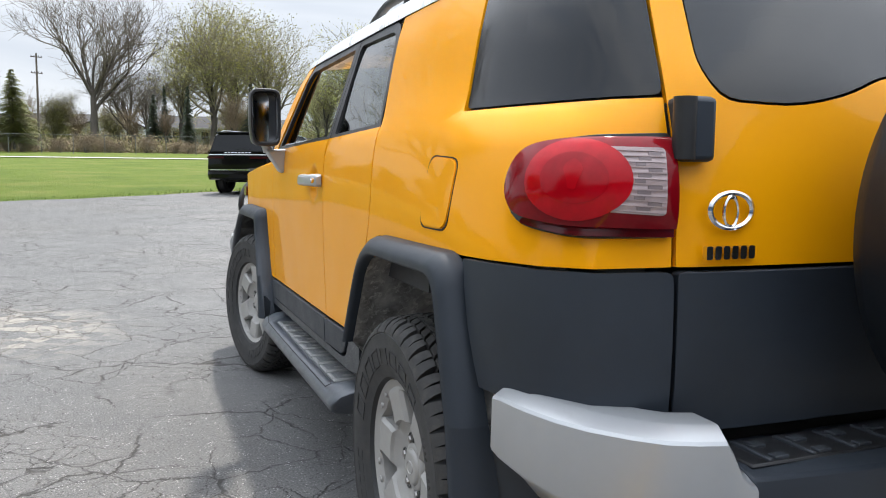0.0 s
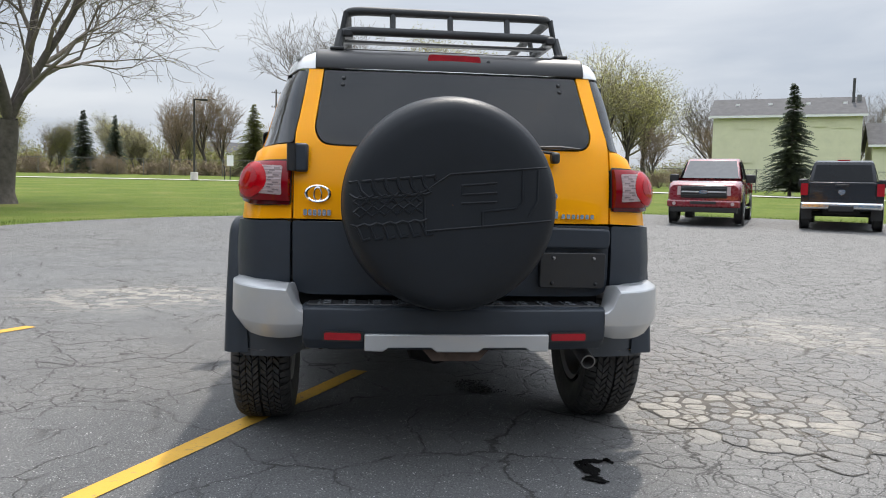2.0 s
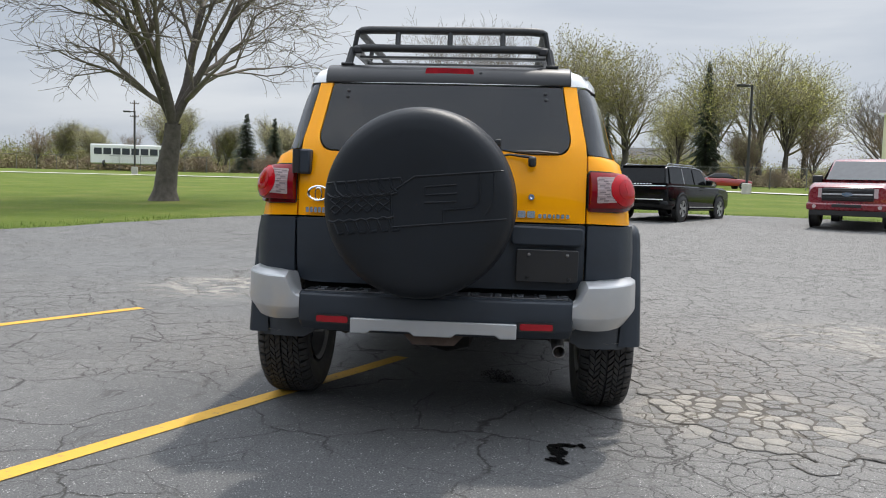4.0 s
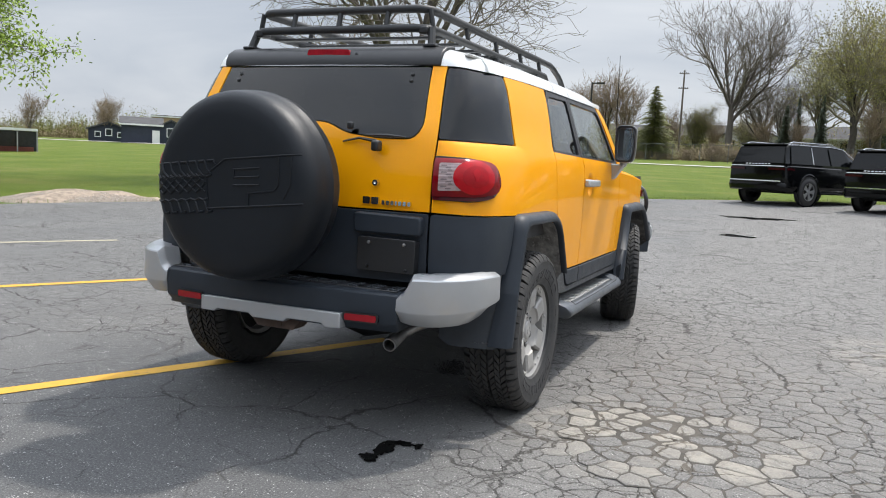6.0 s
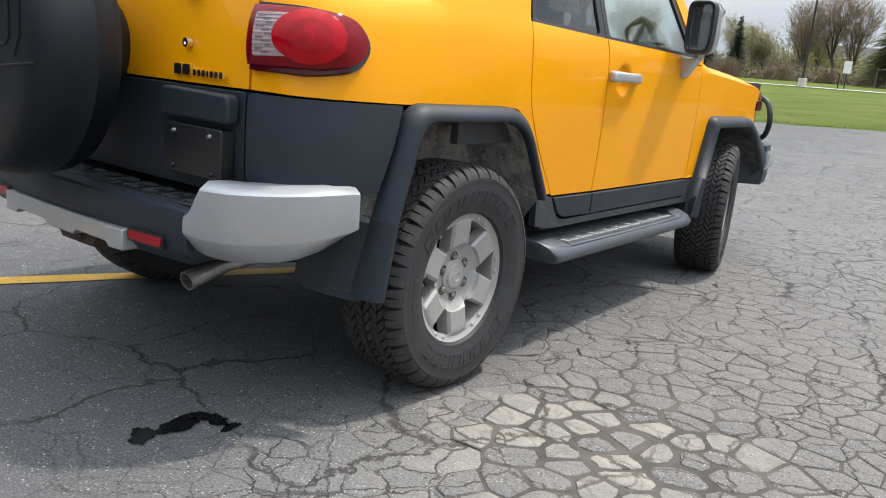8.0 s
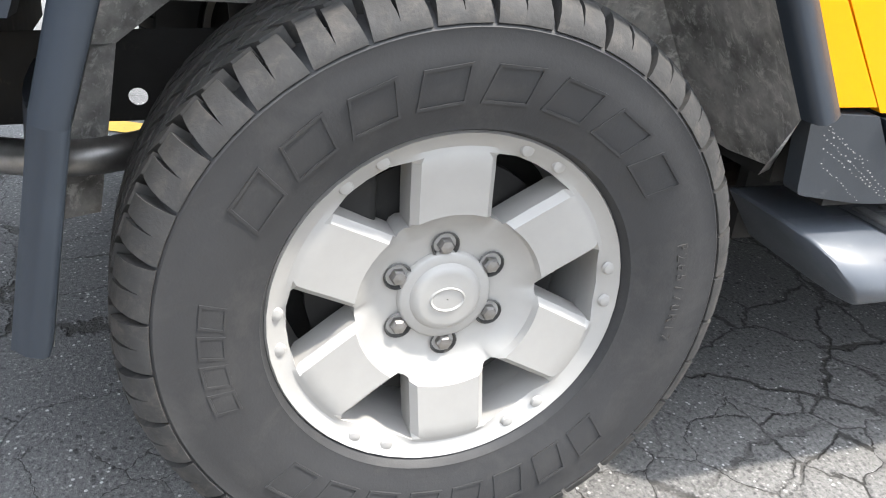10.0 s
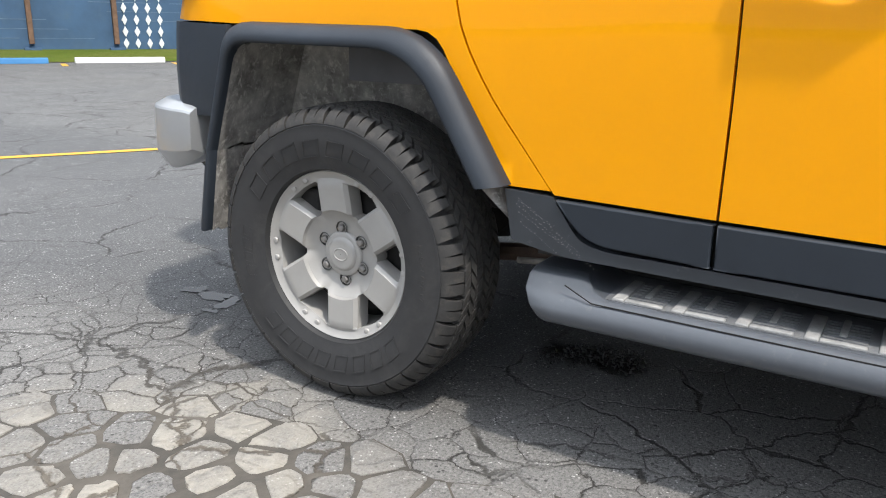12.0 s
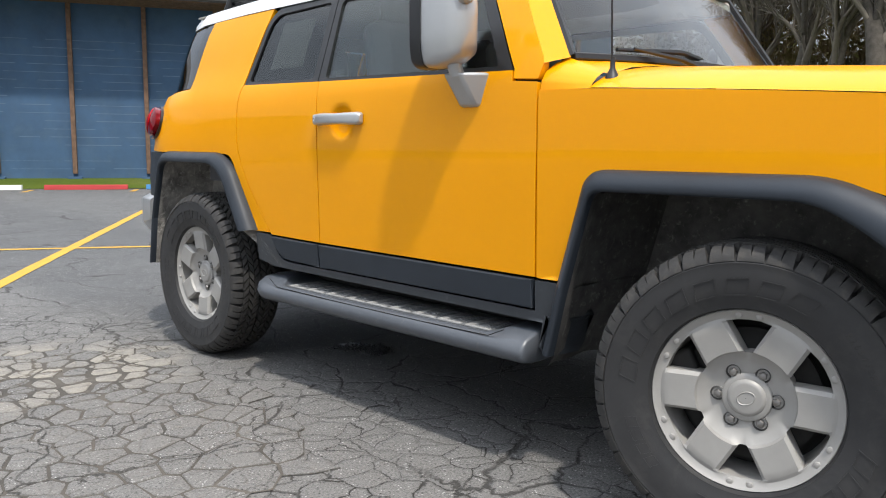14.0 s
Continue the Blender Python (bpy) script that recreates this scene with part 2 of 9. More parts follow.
def add_tube(bm, pts, radius, n=8, closed=False, cap=True):
    pts = [Vector(p) for p in pts]
    k = len(pts)
    rad = radius if hasattr(radius, "__len__") else [radius] * k
    loops, side = [], None
    for i, p in enumerate(pts):
        a = pts[(i - 1) % k] if closed or i else p
        b = pts[(i + 1) % k] if closed or i < k - 1 else p
        d = (b - a).normalized()
        if side is None:
            side = d.orthogonal().normalized()
        side = (side - d * side.dot(d)).normalized()
        up = d.cross(side)
        loops.append([p + (side * math.cos(2 * math.pi * j / n) + up * math.sin(2 * math.pi * j / n)) * rad[i] for j in range(n)])
    if closed:
        loops.append(loops[0])
        vs = [[bm.verts.new(q) for q in lp] for lp in loops[:-1]]
        for i in range(k):
            a, b = vs[i], vs[(i + 1) % k]
            best = min(range(n), key=lambda s: (a[0].co - b[s].co).length)
            for j in range(n):
                bm.faces.new((a[j], a[(j + 1) % n], b[(j + 1 + best) % n], b[(j + best) % n]))
    else:
        rings(bm, loops, True, cap)


def tube_bm(pts, radius, n=8, closed=False):
    bm = bmesh.new()
    add_tube(bm, pts, radius, n, closed)
    bmesh.ops.recalc_face_normals(bm, faces=bm.faces)
    return bm


def rpoly(pts, r, n=5, closed=False):
    """A polyline with its corners rounded; r: one radius, or one for each corner."""
    P = [Vector(p) for p in pts]
    k = len(P)
    out = []
    for i, p in enumerate(P):
        ri = r[i] if hasattr(r, "__len__") else r
        if not closed and i in (0, k - 1):
            out.append(tuple(p))
            continue
        a, b = P[(i - 1) % k] - p, P[(i + 1) % k] - p
        d = min(ri, a.length * 0.45, b.length * 0.45)
        s, e = p + a.normalized() * d, p + b.normalized() * d
        for j in range(n):
            t = j / (n - 1)
            out.append(tuple(s * (1 - t) ** 2 + p * 2 * t * (1 - t) + e * t * t))
    return out


def lathe_bm(profile, n=48, axis="X", at=(0, 0, 0), cap=False):
    """Turns (along, radius) points round an axis."""
    bm = bmesh.new()
    loops = []
    for a, r in profile:
        lp = []
        for j in range(n):
            t = 2 * math.pi * j / n
            c, s = math.cos(t) * r, math.sin(t) * r
            q = {"X": (a, c, s), "Y": (c, a, s), "Z": (c, s, a)}[axis]
            lp.append(Vector(q) + Vector(at))
        loops.append(lp)
    rings(bm, loops, True, cap)
    bmesh.ops.recalc_face_normals(bm, faces=bm.faces)
    return bm


def prism_bm(outline, lo, hi, axis="Y"):
    """A flat outline given depth along an axis."""
    bm = bmesh.new()
    put = {"X": lambda a, b, d: (d, a, b), "Y": lambda a, b, d: (a, d, b), "Z": lambda a, b, d: (a, b, d)}[axis]
    rings(bm, [[put(a, b, lo) for a, b in outline], [put(a, b, hi) for a, b in outline]])
    bmesh.ops.recalc_face_normals(bm, faces=bm.faces)
    return bm


def text_bm(text, size, depth=0.001):
    cu = bpy.data.curves.new("t", "FONT")
    cu.body, cu.size, cu.extrude, cu.align_x, cu.resolution_u = text, size, depth, "CENTER", 2
    ob = bpy.data.objects.new("t", cu)
    me = bpy.data.meshes.new_from_object(ob)
    bm = bmesh.new()
    bm.from_mesh(me)
    bpy.data.objects.remove(ob)
    bpy.data.curves.remove(cu)
    bpy.data.meshes.remove(me)
    return bm


# ---- ground, lot, lines ----
def asphalt_mat(name="cracked_weathered_asphalt", loose=False):
    m, nt, b = nodes_of(name)
    pos = coords(nt)
    sep = nt.nodes.new("ShaderNodeSeparateXYZ")
    nt.links.new(pos, sep.inputs[0])
    X, Y = sep.outputs[0], sep.outputs[1]

    def warp(amount, scale):
        n = nt.nodes.new("ShaderNodeTexNoise")
        n.inputs["Scale"].default_value, n.inputs["Detail"].default_value = scale, 7.0
        n.inputs["Roughness"].default_value = 0.62
        nt.links.new(pos, n.inputs["Vector"])
        v = nt.nodes.new("ShaderNodeVectorMath")
        v.operation = "MULTIPLY_ADD"
        v.inputs[1].default_value = (amount, amount, 0)
        nt.links.new(n.outputs[1], v.inputs[0])
        nt.links.new(pos, v.inputs[2])
        f = nt.nodes.new("ShaderNodeVectorMath")
        f.operation = "MULTIPLY"
        f.inputs[1].default_value = (1, 1, 0)
        nt.links.new(v.outputs[0], f.inputs[0])
        return f.outputs[0]

    def cells(vec, scale, feature):
        v = nt.nodes.new("ShaderNodeTexVoronoi")
        v.feature = feature
        v.inputs["Scale"].default_value = scale
        nt.links.new(vec, v.inputs["Vector"])
        return v

    def span(v, lo, hi):
        r = nt.nodes.new("ShaderNodeMapRange")
        r.interpolation_type = "SMOOTHSTEP"
        r.inputs[1].default_value, r.inputs[2].default_value = lo, hi
        nt.links.new(v, r.inputs[0])
        return r.outputs[0]

    w1, w2 = warp(0.13, 6.0), warp(0.55, 1.4)
    big = noise_tex(nt, 0.22, 3.0, 0.6, pos)
    mid = noise_tex(nt, 1.1, 5.0, 0.65, pos)
    # where the surface is broken up: beside the car and in drifts elsewhere
    right = calc(nt, "MULTIPLY", span(X, 0.35, 1.1), calc(nt, "SUBTRACT", 1.0, span(Y, 14.0, 26.0)))
    right = calc(nt, "MULTIPLY", right, span(Y, -2.4, -0.6))
    drift = span(calc(nt, "ADD", big, calc(nt, "MULTIPLY", mid, 0.35)), 0.60, 0.74)
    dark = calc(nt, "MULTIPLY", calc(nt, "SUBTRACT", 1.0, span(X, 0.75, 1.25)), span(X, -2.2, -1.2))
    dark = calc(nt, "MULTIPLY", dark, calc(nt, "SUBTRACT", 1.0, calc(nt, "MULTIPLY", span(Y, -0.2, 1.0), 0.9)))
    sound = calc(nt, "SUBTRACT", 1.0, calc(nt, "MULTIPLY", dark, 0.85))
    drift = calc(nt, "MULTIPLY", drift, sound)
    broken = calc(nt, "MAXIMUM", right, calc(nt, "MULTIPLY", drift, 0.6))
    fine = cells(w1, 8.0, "DISTANCE_TO_EDGE").outputs[0]
    cell = cells(w1, 8.0, "F1").outputs[1]
    wide = cells(w2, 1.15, "DISTANCE_TO_EDGE").outputs[0]
    gapw = calc(nt, "MULTIPLY", broken, calc(nt, "ADD", calc(nt, "MULTIPLY", calc(nt, "MAXIMUM", calc(nt, "SUBTRACT", noise_tex(nt, 2.3, 4.0, 0.7, pos), 0.44), 0.0), 0.12), 0.012))
    crack1 = calc(nt, "SUBTRACT", 1.0, span(calc(nt, "DIVIDE", fine, calc(nt, "MAXIMUM", gapw, 0.001)), 0.35, 1.25))
    crack1 = calc(nt, "MULTIPLY", calc(nt, "MULTIPLY", crack1, span(broken, 0.05, 0.35)), calc(nt, "ADD", calc(nt, "MULTIPLY", span(noise_tex(nt, 4.0, 3.0, 0.6, pos), 0.34, 0.56), 0.75), 0.25))
    some = span(mid, 0.40, 0.52)
    crack2 = calc(nt, "MULTIPLY", calc(nt, "SUBTRACT", 1.0, span(wide, 0.002, 0.011)), some)
    med = cells(warp(0.3, 2.4), 2.6, "DISTANCE_TO_EDGE").outputs[0]
    crack3 = calc(nt, "MULTIPLY", calc(nt, "SUBTRACT", 1.0, span(med, 0.003, 0.013)), span(noise_tex(nt, 0.7, 3.0, 0.6, pos), 0.42, 0.52))
    crack = calc(nt, "MAXIMUM", calc(nt, "MAXIMUM", calc(nt, "MULTIPLY", crack1, 0.0 if loose else 1.0), calc(nt, "MULTIPLY", crack2, 0.9)), calc(nt, "MULTIPLY", calc(nt, "MULTIPLY", crack3, calc(nt, "SUBTRACT", 1.0, calc(nt, "MULTIPLY", dark, 0.5))), 0.85))
    # tone: patched darker strip under and behind the car, its colour also deepening the car's shadow; weathered grey
    # elsewhere
    base = ramp(nt, mid, (0.25, (0.116, 0.115, 0.114)), (0.75, (0.183, 0.181, 0.177)))
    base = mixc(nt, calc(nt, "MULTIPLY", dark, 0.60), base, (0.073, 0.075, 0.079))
    base = mixc(nt, calc(nt, "MULTIPLY", broken, 0.5), base, (0.215, 0.205, 0.19))
    base = mixc(nt, calc(nt, "MULTIPLY", calc(nt, "SUBTRACT", 1.0, span(X, -2.5, 0.4)), 0.38), base, (0.082, 0.083, 0.084))
    # aggregate: pale and dark grains
    gr = noise_tex(nt, 120.0, 4.0, 0.8, pos)
    base = mixc(nt, ramp(nt, gr, (0.34, 0.85), (0.5, 0.0)), base, (0.040, 0.040, 0.040))
    base = mixc(nt, ramp(nt, gr, (0.56, 0.0), (0.70, 0.85)), base, (0.36, 0.35, 0.33))
    speck = cells(pos, 80.0, "F1").outputs[0]
    base = mixc(nt, calc(nt, "MULTIPLY", ramp(nt, speck, (0.16, 0.95), (0.26, 0.0)), ramp(nt, noise_tex(nt, 17.0, 3.0, 0.6, pos), (0.48, 0.0), (0.60, 1.0))), base, (0.50, 0.49, 0.47))
    pit = cells(pos, 47.0, "F1").outputs[0]
    base = mixc(nt, calc(nt, "MULTIPLY", ramp(nt, pit, (0.14, 0.85), (0.26, 0.0)), ramp(nt, noise_tex(nt, 9.0, 3.0, 0.6, pos), (0.45, 0.0), (0.55, 1.0))), base, (0.035, 0.034, 0.033))

    # sandy worn patches, cell by cell
    def spot(x, y, r):
        v = nt.nodes.new("ShaderNodeVectorMath")
        v.operation = "DISTANCE"
        v.inputs[1].default_value = (x, y, 0)
        nt.links.new(w2, v.inputs[0])
        return calc(nt, "SUBTRACT", 1.0, span(v.outputs["Value"], r * 0.35, r))
    pale = calc(nt, "MAXIMUM", spot(1.90, 0.12, 0.80), calc(nt, "MULTIPLY", spot(-2.3, 4.5, 1.3), 0.8))
    pale = calc(nt, "MAXIMUM", pale, calc(nt, "MULTIPLY", spot(3.6, 2.6, 1.3), 0.6))
    cs = nt.nodes.new("ShaderNodeSeparateColor")
    nt.links.new(cell, cs.inputs[0])
    own = nt.nodes.new("ShaderNodeObjectInfo").outputs["Random"] if loose else cs.outputs[0]
    pf = calc(nt, "MULTIPLY", pale, span(own, 0.20, 0.75))
    if loose:
        base = mixc(nt, calc(nt, "MULTIPLY", own, 0.35), base, (0.20, 0.19, 0.175))
    pf = calc(nt, "MULTIPLY", pf, calc(nt, "ADD", calc(nt, "MULTIPLY", span(noise_tex(nt, 11.0, 5.0, 0.7, pos), 0.35, 0.6), 0.6), 0.4))
    base = mixc(nt, calc(nt, "MULTIPLY", pf, 0.75), base, (0.38, 0.35, 0.295))
    base = mixc(nt, calc(nt, "MULTIPLY", crack, 0.93), base, mixc(nt, pale, (0.034, 0.032, 0.029), (0.085, 0.070, 0.053)))
    nt.links.new(base, b.inputs["Base Color"])
    b.inputs["Roughness"].default_value = 0.88
    b.inputs["Specular IOR Level"].default_value = 0.3
    hgt = calc(nt, "SUBTRACT", calc(nt, "MULTIPLY", gr, 0.6), calc(nt, "MULTIPLY", crack, 1.2))
    hgt = calc(nt, "ADD", hgt, calc(nt, "MULTIPLY", span(fine, 0.0, 0.12), calc(nt, "MULTIPLY", broken, 0.7)))
    bump(nt, b, hgt, 0.7, 0.012)
    return m


def grass_mat():
    m, nt, b = nodes_of("spring_lawn")
    pos = coords(nt)
    mp = nt.nodes.new("ShaderNodeMapping")
    mp.inputs["Scale"].default_value = (1.0, 1.0, 0.2)
    nt.links.new(pos, mp.inputs[0])
    n1 = noise_tex(nt, 0.35, 5.0, 0.6, mp.outputs[0])
    n2 = noise_tex(nt, 14.0, 6.0, 0.75, mp.outputs[0])
    c = ramp(nt, n1, (0.28, (0.066, 0.102, 0.012)), (0.5, (0.100, 0.136, 0.017)), (0.72, (0.158, 0.160, 0.042)))
    c = mixc(nt, ramp(nt, n2, (0.3, 0.65), (0.55, 0.0)), c, (0.045, 0.075, 0.012))
    c = mixc(nt, ramp(nt, n2, (0.62, 0.0), (0.8, 0.5)), c, (0.24, 0.25, 0.09))
    nt.links.new(c, b.inputs["Base Color"])
    b.inputs["Roughness"].default_value = 0.9
    b.inputs["Specular IOR Level"].default_value = 0.15
    bump(nt, b, n2, 0.9, 0.06)
    return m


ASPHALT, GRASS = asphalt_mat(), grass_mat()
ASPHALT_PIECE = asphalt_mat("worn_loose_asphalt_piece", True)
JOINT = simple("sandy_joint_filling", (0.088, 0.078, 0.065), 0.95, vary=0.4, scale=3.5, grain=0.8, grain_scale=90.0, dirt=(0.05, 0.046, 0.040), dirt_at=(0.45, 0.62), dirt_scale=3.0)


def paint_mat(name, colour, worn=0.5):
    m, nt, b = nodes_of(name)
    pos = coords(nt)
    n = noise_tex(nt, 26.0, 7.0, 0.75, pos)
    c = mixc(nt, ramp(nt, n, (worn - 0.05, 0.0), (worn + 0.06, 1.0)), colour, (0.10, 0.098, 0.09))
    c = mixc(nt, ramp(nt, noise_tex(nt, 3.0, 4.0, 0.6, pos), (0.35, 0.0), (0.75, 0.35)), c, tuple(v * 0.6 for v in colour))
    nt.links.new(c, b.inputs["Base Color"])
    b.inputs["Roughness"].default_value = 0.75
    bump(nt, b, n, 0.5, 0.004)
    return m


LINE_YELLOW = paint_mat("worn_yellow_line_paint", (0.56, 0.315, 0.03), 0.62)
LINE_FADED = paint_mat("faded_line_paint", (0.42, 0.38, 0.26), 0.55)
CONCRETE = simple("pale_concrete", (0.46, 0.44, 0.40), 0.9, vary=0.15, scale=3.0, grain=0.3, grain_scale=60.0)
DIRT = simple("bare_earth_and_litter", (0.17, 0.135, 0.095), 0.95, vary=0.35, scale=2.5, grain=0.8, grain_scale=12.0)


def sheet(name, xs, ys, material, dz=0.0, inside=None):
    bm = bmesh.new()
    grid = {}
    for j, y in enumerate(ys):
        for i, x in enumerate(xs):
            grid[i, j] = bm.verts.new((x, y, G(x, y) + dz))
    for j in range(len(ys) - 1):
        for i in range(len(xs) - 1):
            cx, cy = (xs[i] + xs[i + 1]) / 2, (ys[j] + ys[j + 1]) / 2
            if inside is None or inside(cx, cy):
                bm.faces.new((grid[i, j], grid[i + 1, j], grid[i + 1, j + 1], grid[i, j + 1]))
    for v in [v for v in bm.verts if not v.link_faces]:
        bm.verts.remove(v)
    ob = part(name, bm, material, None, sharp=60)
    return tagged(ob, kind="structure")


gx = sorted(set([-900, -400, -220, -150, -110] + list(range(-90, 91, 6)) + [110, 150, 220, 400, 900]))
gy = sorted(set([-900, -400, -150, -80, -50, -35, -24, -16, -8, 0, 4, 6, 8, 10, 12] + list(range(14, 130, 5)) + [150, 200, 300, 500, 900]))
ground = sheet("ground", gx, gy, GRASS, -0.045)
tagged(ground, "bright green spring lawn rising gently from the lot", "lawn")


def lot_edge():
    """the rim of the asphalt, ragged"""
    pts = [(-60, -12.5), (-24, -6.0), (-13.2, 0.0), (-12.2, 5.0), (-11.2, 7.6), (-9.8, 10.5), (-8.6, 13.6), (-7.2, 16.6), (-5.4, 18.5), (-3.6, 19.4), (-1.5, 20.6), (0.6, 22.2), (3.4, 23.6), (6.0, 24.2), (9.3, 23.6), (13.2, 21.6), (18.0, 18.5), (30.0, 13.0), (60.0, 2.0), (60.0, -60.0), (18.5, -28.0)]
    k0, u = Vector((-4.3, -15.75)), Vector((-0.888, 0.46))
    pts += [tuple(k0 - u * 26 + Vector((-0.2, -0.4))), tuple(k0 + u * 16 + Vector((-0.2, -0.4)))]
    out = []
    rnd = random.Random(7)
    for i, a in enumerate(pts):
        b = pts[(i + 1) % len(pts)]
        n = max(1, int(math.dist(a, b) / 0.7)) if max(abs(a[0]), abs(b[0])) < 35 else 4
        for k in range(n):
            t = k / n
            out.append((a[0] + (b[0] - a[0]) * t + rnd.uniform(-0.13, 0.13), a[1] + (b[1] - a[1]) * t + rnd.uniform(-0.13, 0.13)))
    return out


def asphalt():
    bm = bmesh.new()
    bm.faces.new([bm.verts.new((x, y, 0)) for x, y in lot_edge()])
    for ax, vals in ((1, (2, 4, 6, 7, 8, 9, 10, 11, 12, 13, 15, 17, 19, 21, 23, 25)), (0, (-40, -20, -8, -4, 0, 4, 8, 12, 20, 40))):
        for v in vals:
            co, no = Vector((0, 0, 0)), Vector((0, 0, 0))
            co[ax], no[ax] = v, 1
            bmesh.ops.bisect_plane(bm, geom=bm.verts[:] + bm.edges[:] + bm.faces[:], plane_co=co, plane_no=no, dist=1e-4)
    bmesh.ops.triangulate(bm, faces=[f for f in bm.faces if len(f.verts) > 4])
    for v in bm.verts:
        v.co.z = G(v.co.x, v.co.y)
    edge = [e for e in bm.edges if len(e.link_faces) == 1]
    r = bmesh.ops.extrude_edge_only(bm, edges=edge)
    for v in r["geom"]:
        if isinstance(v, bmesh.types.BMVert):
            v.co.z -= 0.09
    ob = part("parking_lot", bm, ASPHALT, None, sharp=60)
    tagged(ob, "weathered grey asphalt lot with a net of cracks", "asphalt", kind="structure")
    return ob


lot = asphalt()


def strip(name, a, b, width, material, dz=0.004, label="", category="line"):
    a, b = Vector(a), Vector(b)
    d = (b - a).normalized()
    n = Vector((-d.y, d.x)) * width / 2
    k = max(2, int((b - a).length / 0.25))
    rnd = random.Random(int(a.x * 100))
    top, bot = [], []
    for i in range(k + 1):
        p = a + (b - a) * i / k
        for s, lst in ((1, top), (-1, bot)):
            q = p + n * s * (1 + rnd.uniform(-0.06, 0.06))
            lst.append((q.x, q.y, G(q.x, q.y) + dz))
    bm = bmesh.new()
    rings(bm, [bot, top], close=False)
    bmesh.ops.recalc_face_normals(bm, faces=bm.faces)
    ob = part(name, bm, material, None)
    return tagged(ob, label, category, kind="structure")


SD, SN = Vector((0.5, 0.866)), Vector((0.866, -0.5))
for off, lo, hi, mt in ((-6.9, -4.1, 4.5, LINE_FADED), (-3.72, -4.1, 4.7, LINE_YELLOW), (-0.77, -4.1, 4.63, LINE_YELLOW),):
    d = Vector((0.4436, 0.896)) if off == -0.77 else SD
    c = SN * off + SD * -4.02
    if off == -0.77:
        e = Vector((-0.36, 0.917))
        strip("stall_line", e - d * 8.7, e, 0.105, mt, label="worn yellow stall line painted on the asphalt")
    else:
        strip("stall_line", c + SD * lo, c + SD * hi, 0.105, mt, label="worn yellow stall line painted on the asphalt")
strip("stall_line", (-2.75, -8.71), (2.30, -0.74), 0.105, LINE_YELLOW, label="worn yellow stall line painted on the asphalt")
strip("cross_line", SN * 9 + SD * -4.0, SN * -14 + SD * -4.0, 0.10, LINE_YELLOW, 0.0045, "long worn yellow line across the lot")


def blot(name, cx, cy, rx, ry, material, seed, label, category, turn=0.0, dz=0.003):
    rnd = random.Random(seed)
    ph = [rnd.uniform(0, 6.28) for _ in range(5)]
    bm = bmesh.new()
    pts = []
    for i in range(64):
        a = 2 * math.pi * i / 64
        k = 1 + 0.22 * math.sin(2 * a + ph[0]) + 0.16 * math.sin(3 * a + ph[1]) + 0.12 * math.sin(7 * a + ph[2]) + 0.07 * math.sin(13 * a + ph[3]) + rnd.uniform(-0.05, 0.05)
        x, y = rx * k * math.cos(a), ry * k * math.sin(a)
        x, y = x * math.cos(turn) - y * math.sin(turn), x * math.sin(turn) + y * math.cos(turn)
        pts.append(bm.verts.new((cx + x, cy + y, G(cx + x, cy + y) + dz)))
    bm.faces.new(pts)
    bmesh.ops.triangulate(bm, faces=bm.faces[:])
    return tagged(part(name, bm, material, None), label, category, kind="structure")


OIL = simple("fresh_oil", (0.008, 0.008, 0.008), 0.12, vary=0.3, scale=40.0, grain=0.15, grain_scale=90.0)
WATER = simple("shallow_puddle", (0.02, 0.02, 0.02), 0.05, vary=0.2)
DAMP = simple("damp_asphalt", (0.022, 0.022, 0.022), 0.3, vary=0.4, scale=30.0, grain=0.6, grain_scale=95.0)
blot("oil_spot", 0.578, -0.772, 0.056, 0.034, OIL, 3, "fresh black oil spot on the asphalt", "oil spot", 0.2)
blot("oil_spot", 0.552, -0.872, 0.032, 0.085, OIL, 4, "fresh black oil run on the asphalt", "oil spot", 0.15, 0.004)
blot("oil_spot", 0.543, -0.978, 0.043, 0.038, OIL, 12, "fresh black oil spot on the asphalt", "oil spot", -0.2, 0.005)
blot("oil_spot", 0.662, -0.765, 0.020, 0.030, OIL, 5, "small black oil drip on the asphalt", "oil spot")
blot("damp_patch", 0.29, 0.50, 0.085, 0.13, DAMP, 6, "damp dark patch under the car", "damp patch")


def crumbs():
    """loose black grit over the damp patch"""
    rnd = random.Random(31)
    bm = bmesh.new()
    for _ in range(330):
        u = rnd.uniform(0, 1)
        x = 0.37 - 0.30 * u + 0.20 * u * u + rnd.gauss(0, 0.040)
        y = 0.385 + 0.25 * u + rnd.gauss(0, 0.028)
        r = rnd.uniform(0.0025, 0.007)
        m = Matrix.Translation((x, y, G(x, y) + 0.004 + r * 0.5)) @ Matrix.Rotation(rnd.uniform(0, 6.28), 4, (rnd.random(), rnd.random(), 1)) @ Matrix.Diagonal((r, r * rnd.uniform(0.6, 1.0), r * 0.7, 1))
        bmesh.ops.create_icosphere(bm, subdivisions=1, radius=1.0, matrix=m)
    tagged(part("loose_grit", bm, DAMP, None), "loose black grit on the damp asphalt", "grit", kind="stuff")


crumbs()
blot("puddle", 1.45, 15.6, 0.62, 0.35, WATER, 8, "shallow puddle in a dip of the asphalt", "puddle")
blot("puddle", 1.25, 11.3, 0.28, 0.22, WATER, 9, "small puddle in a dip of the asphalt", "puddle")

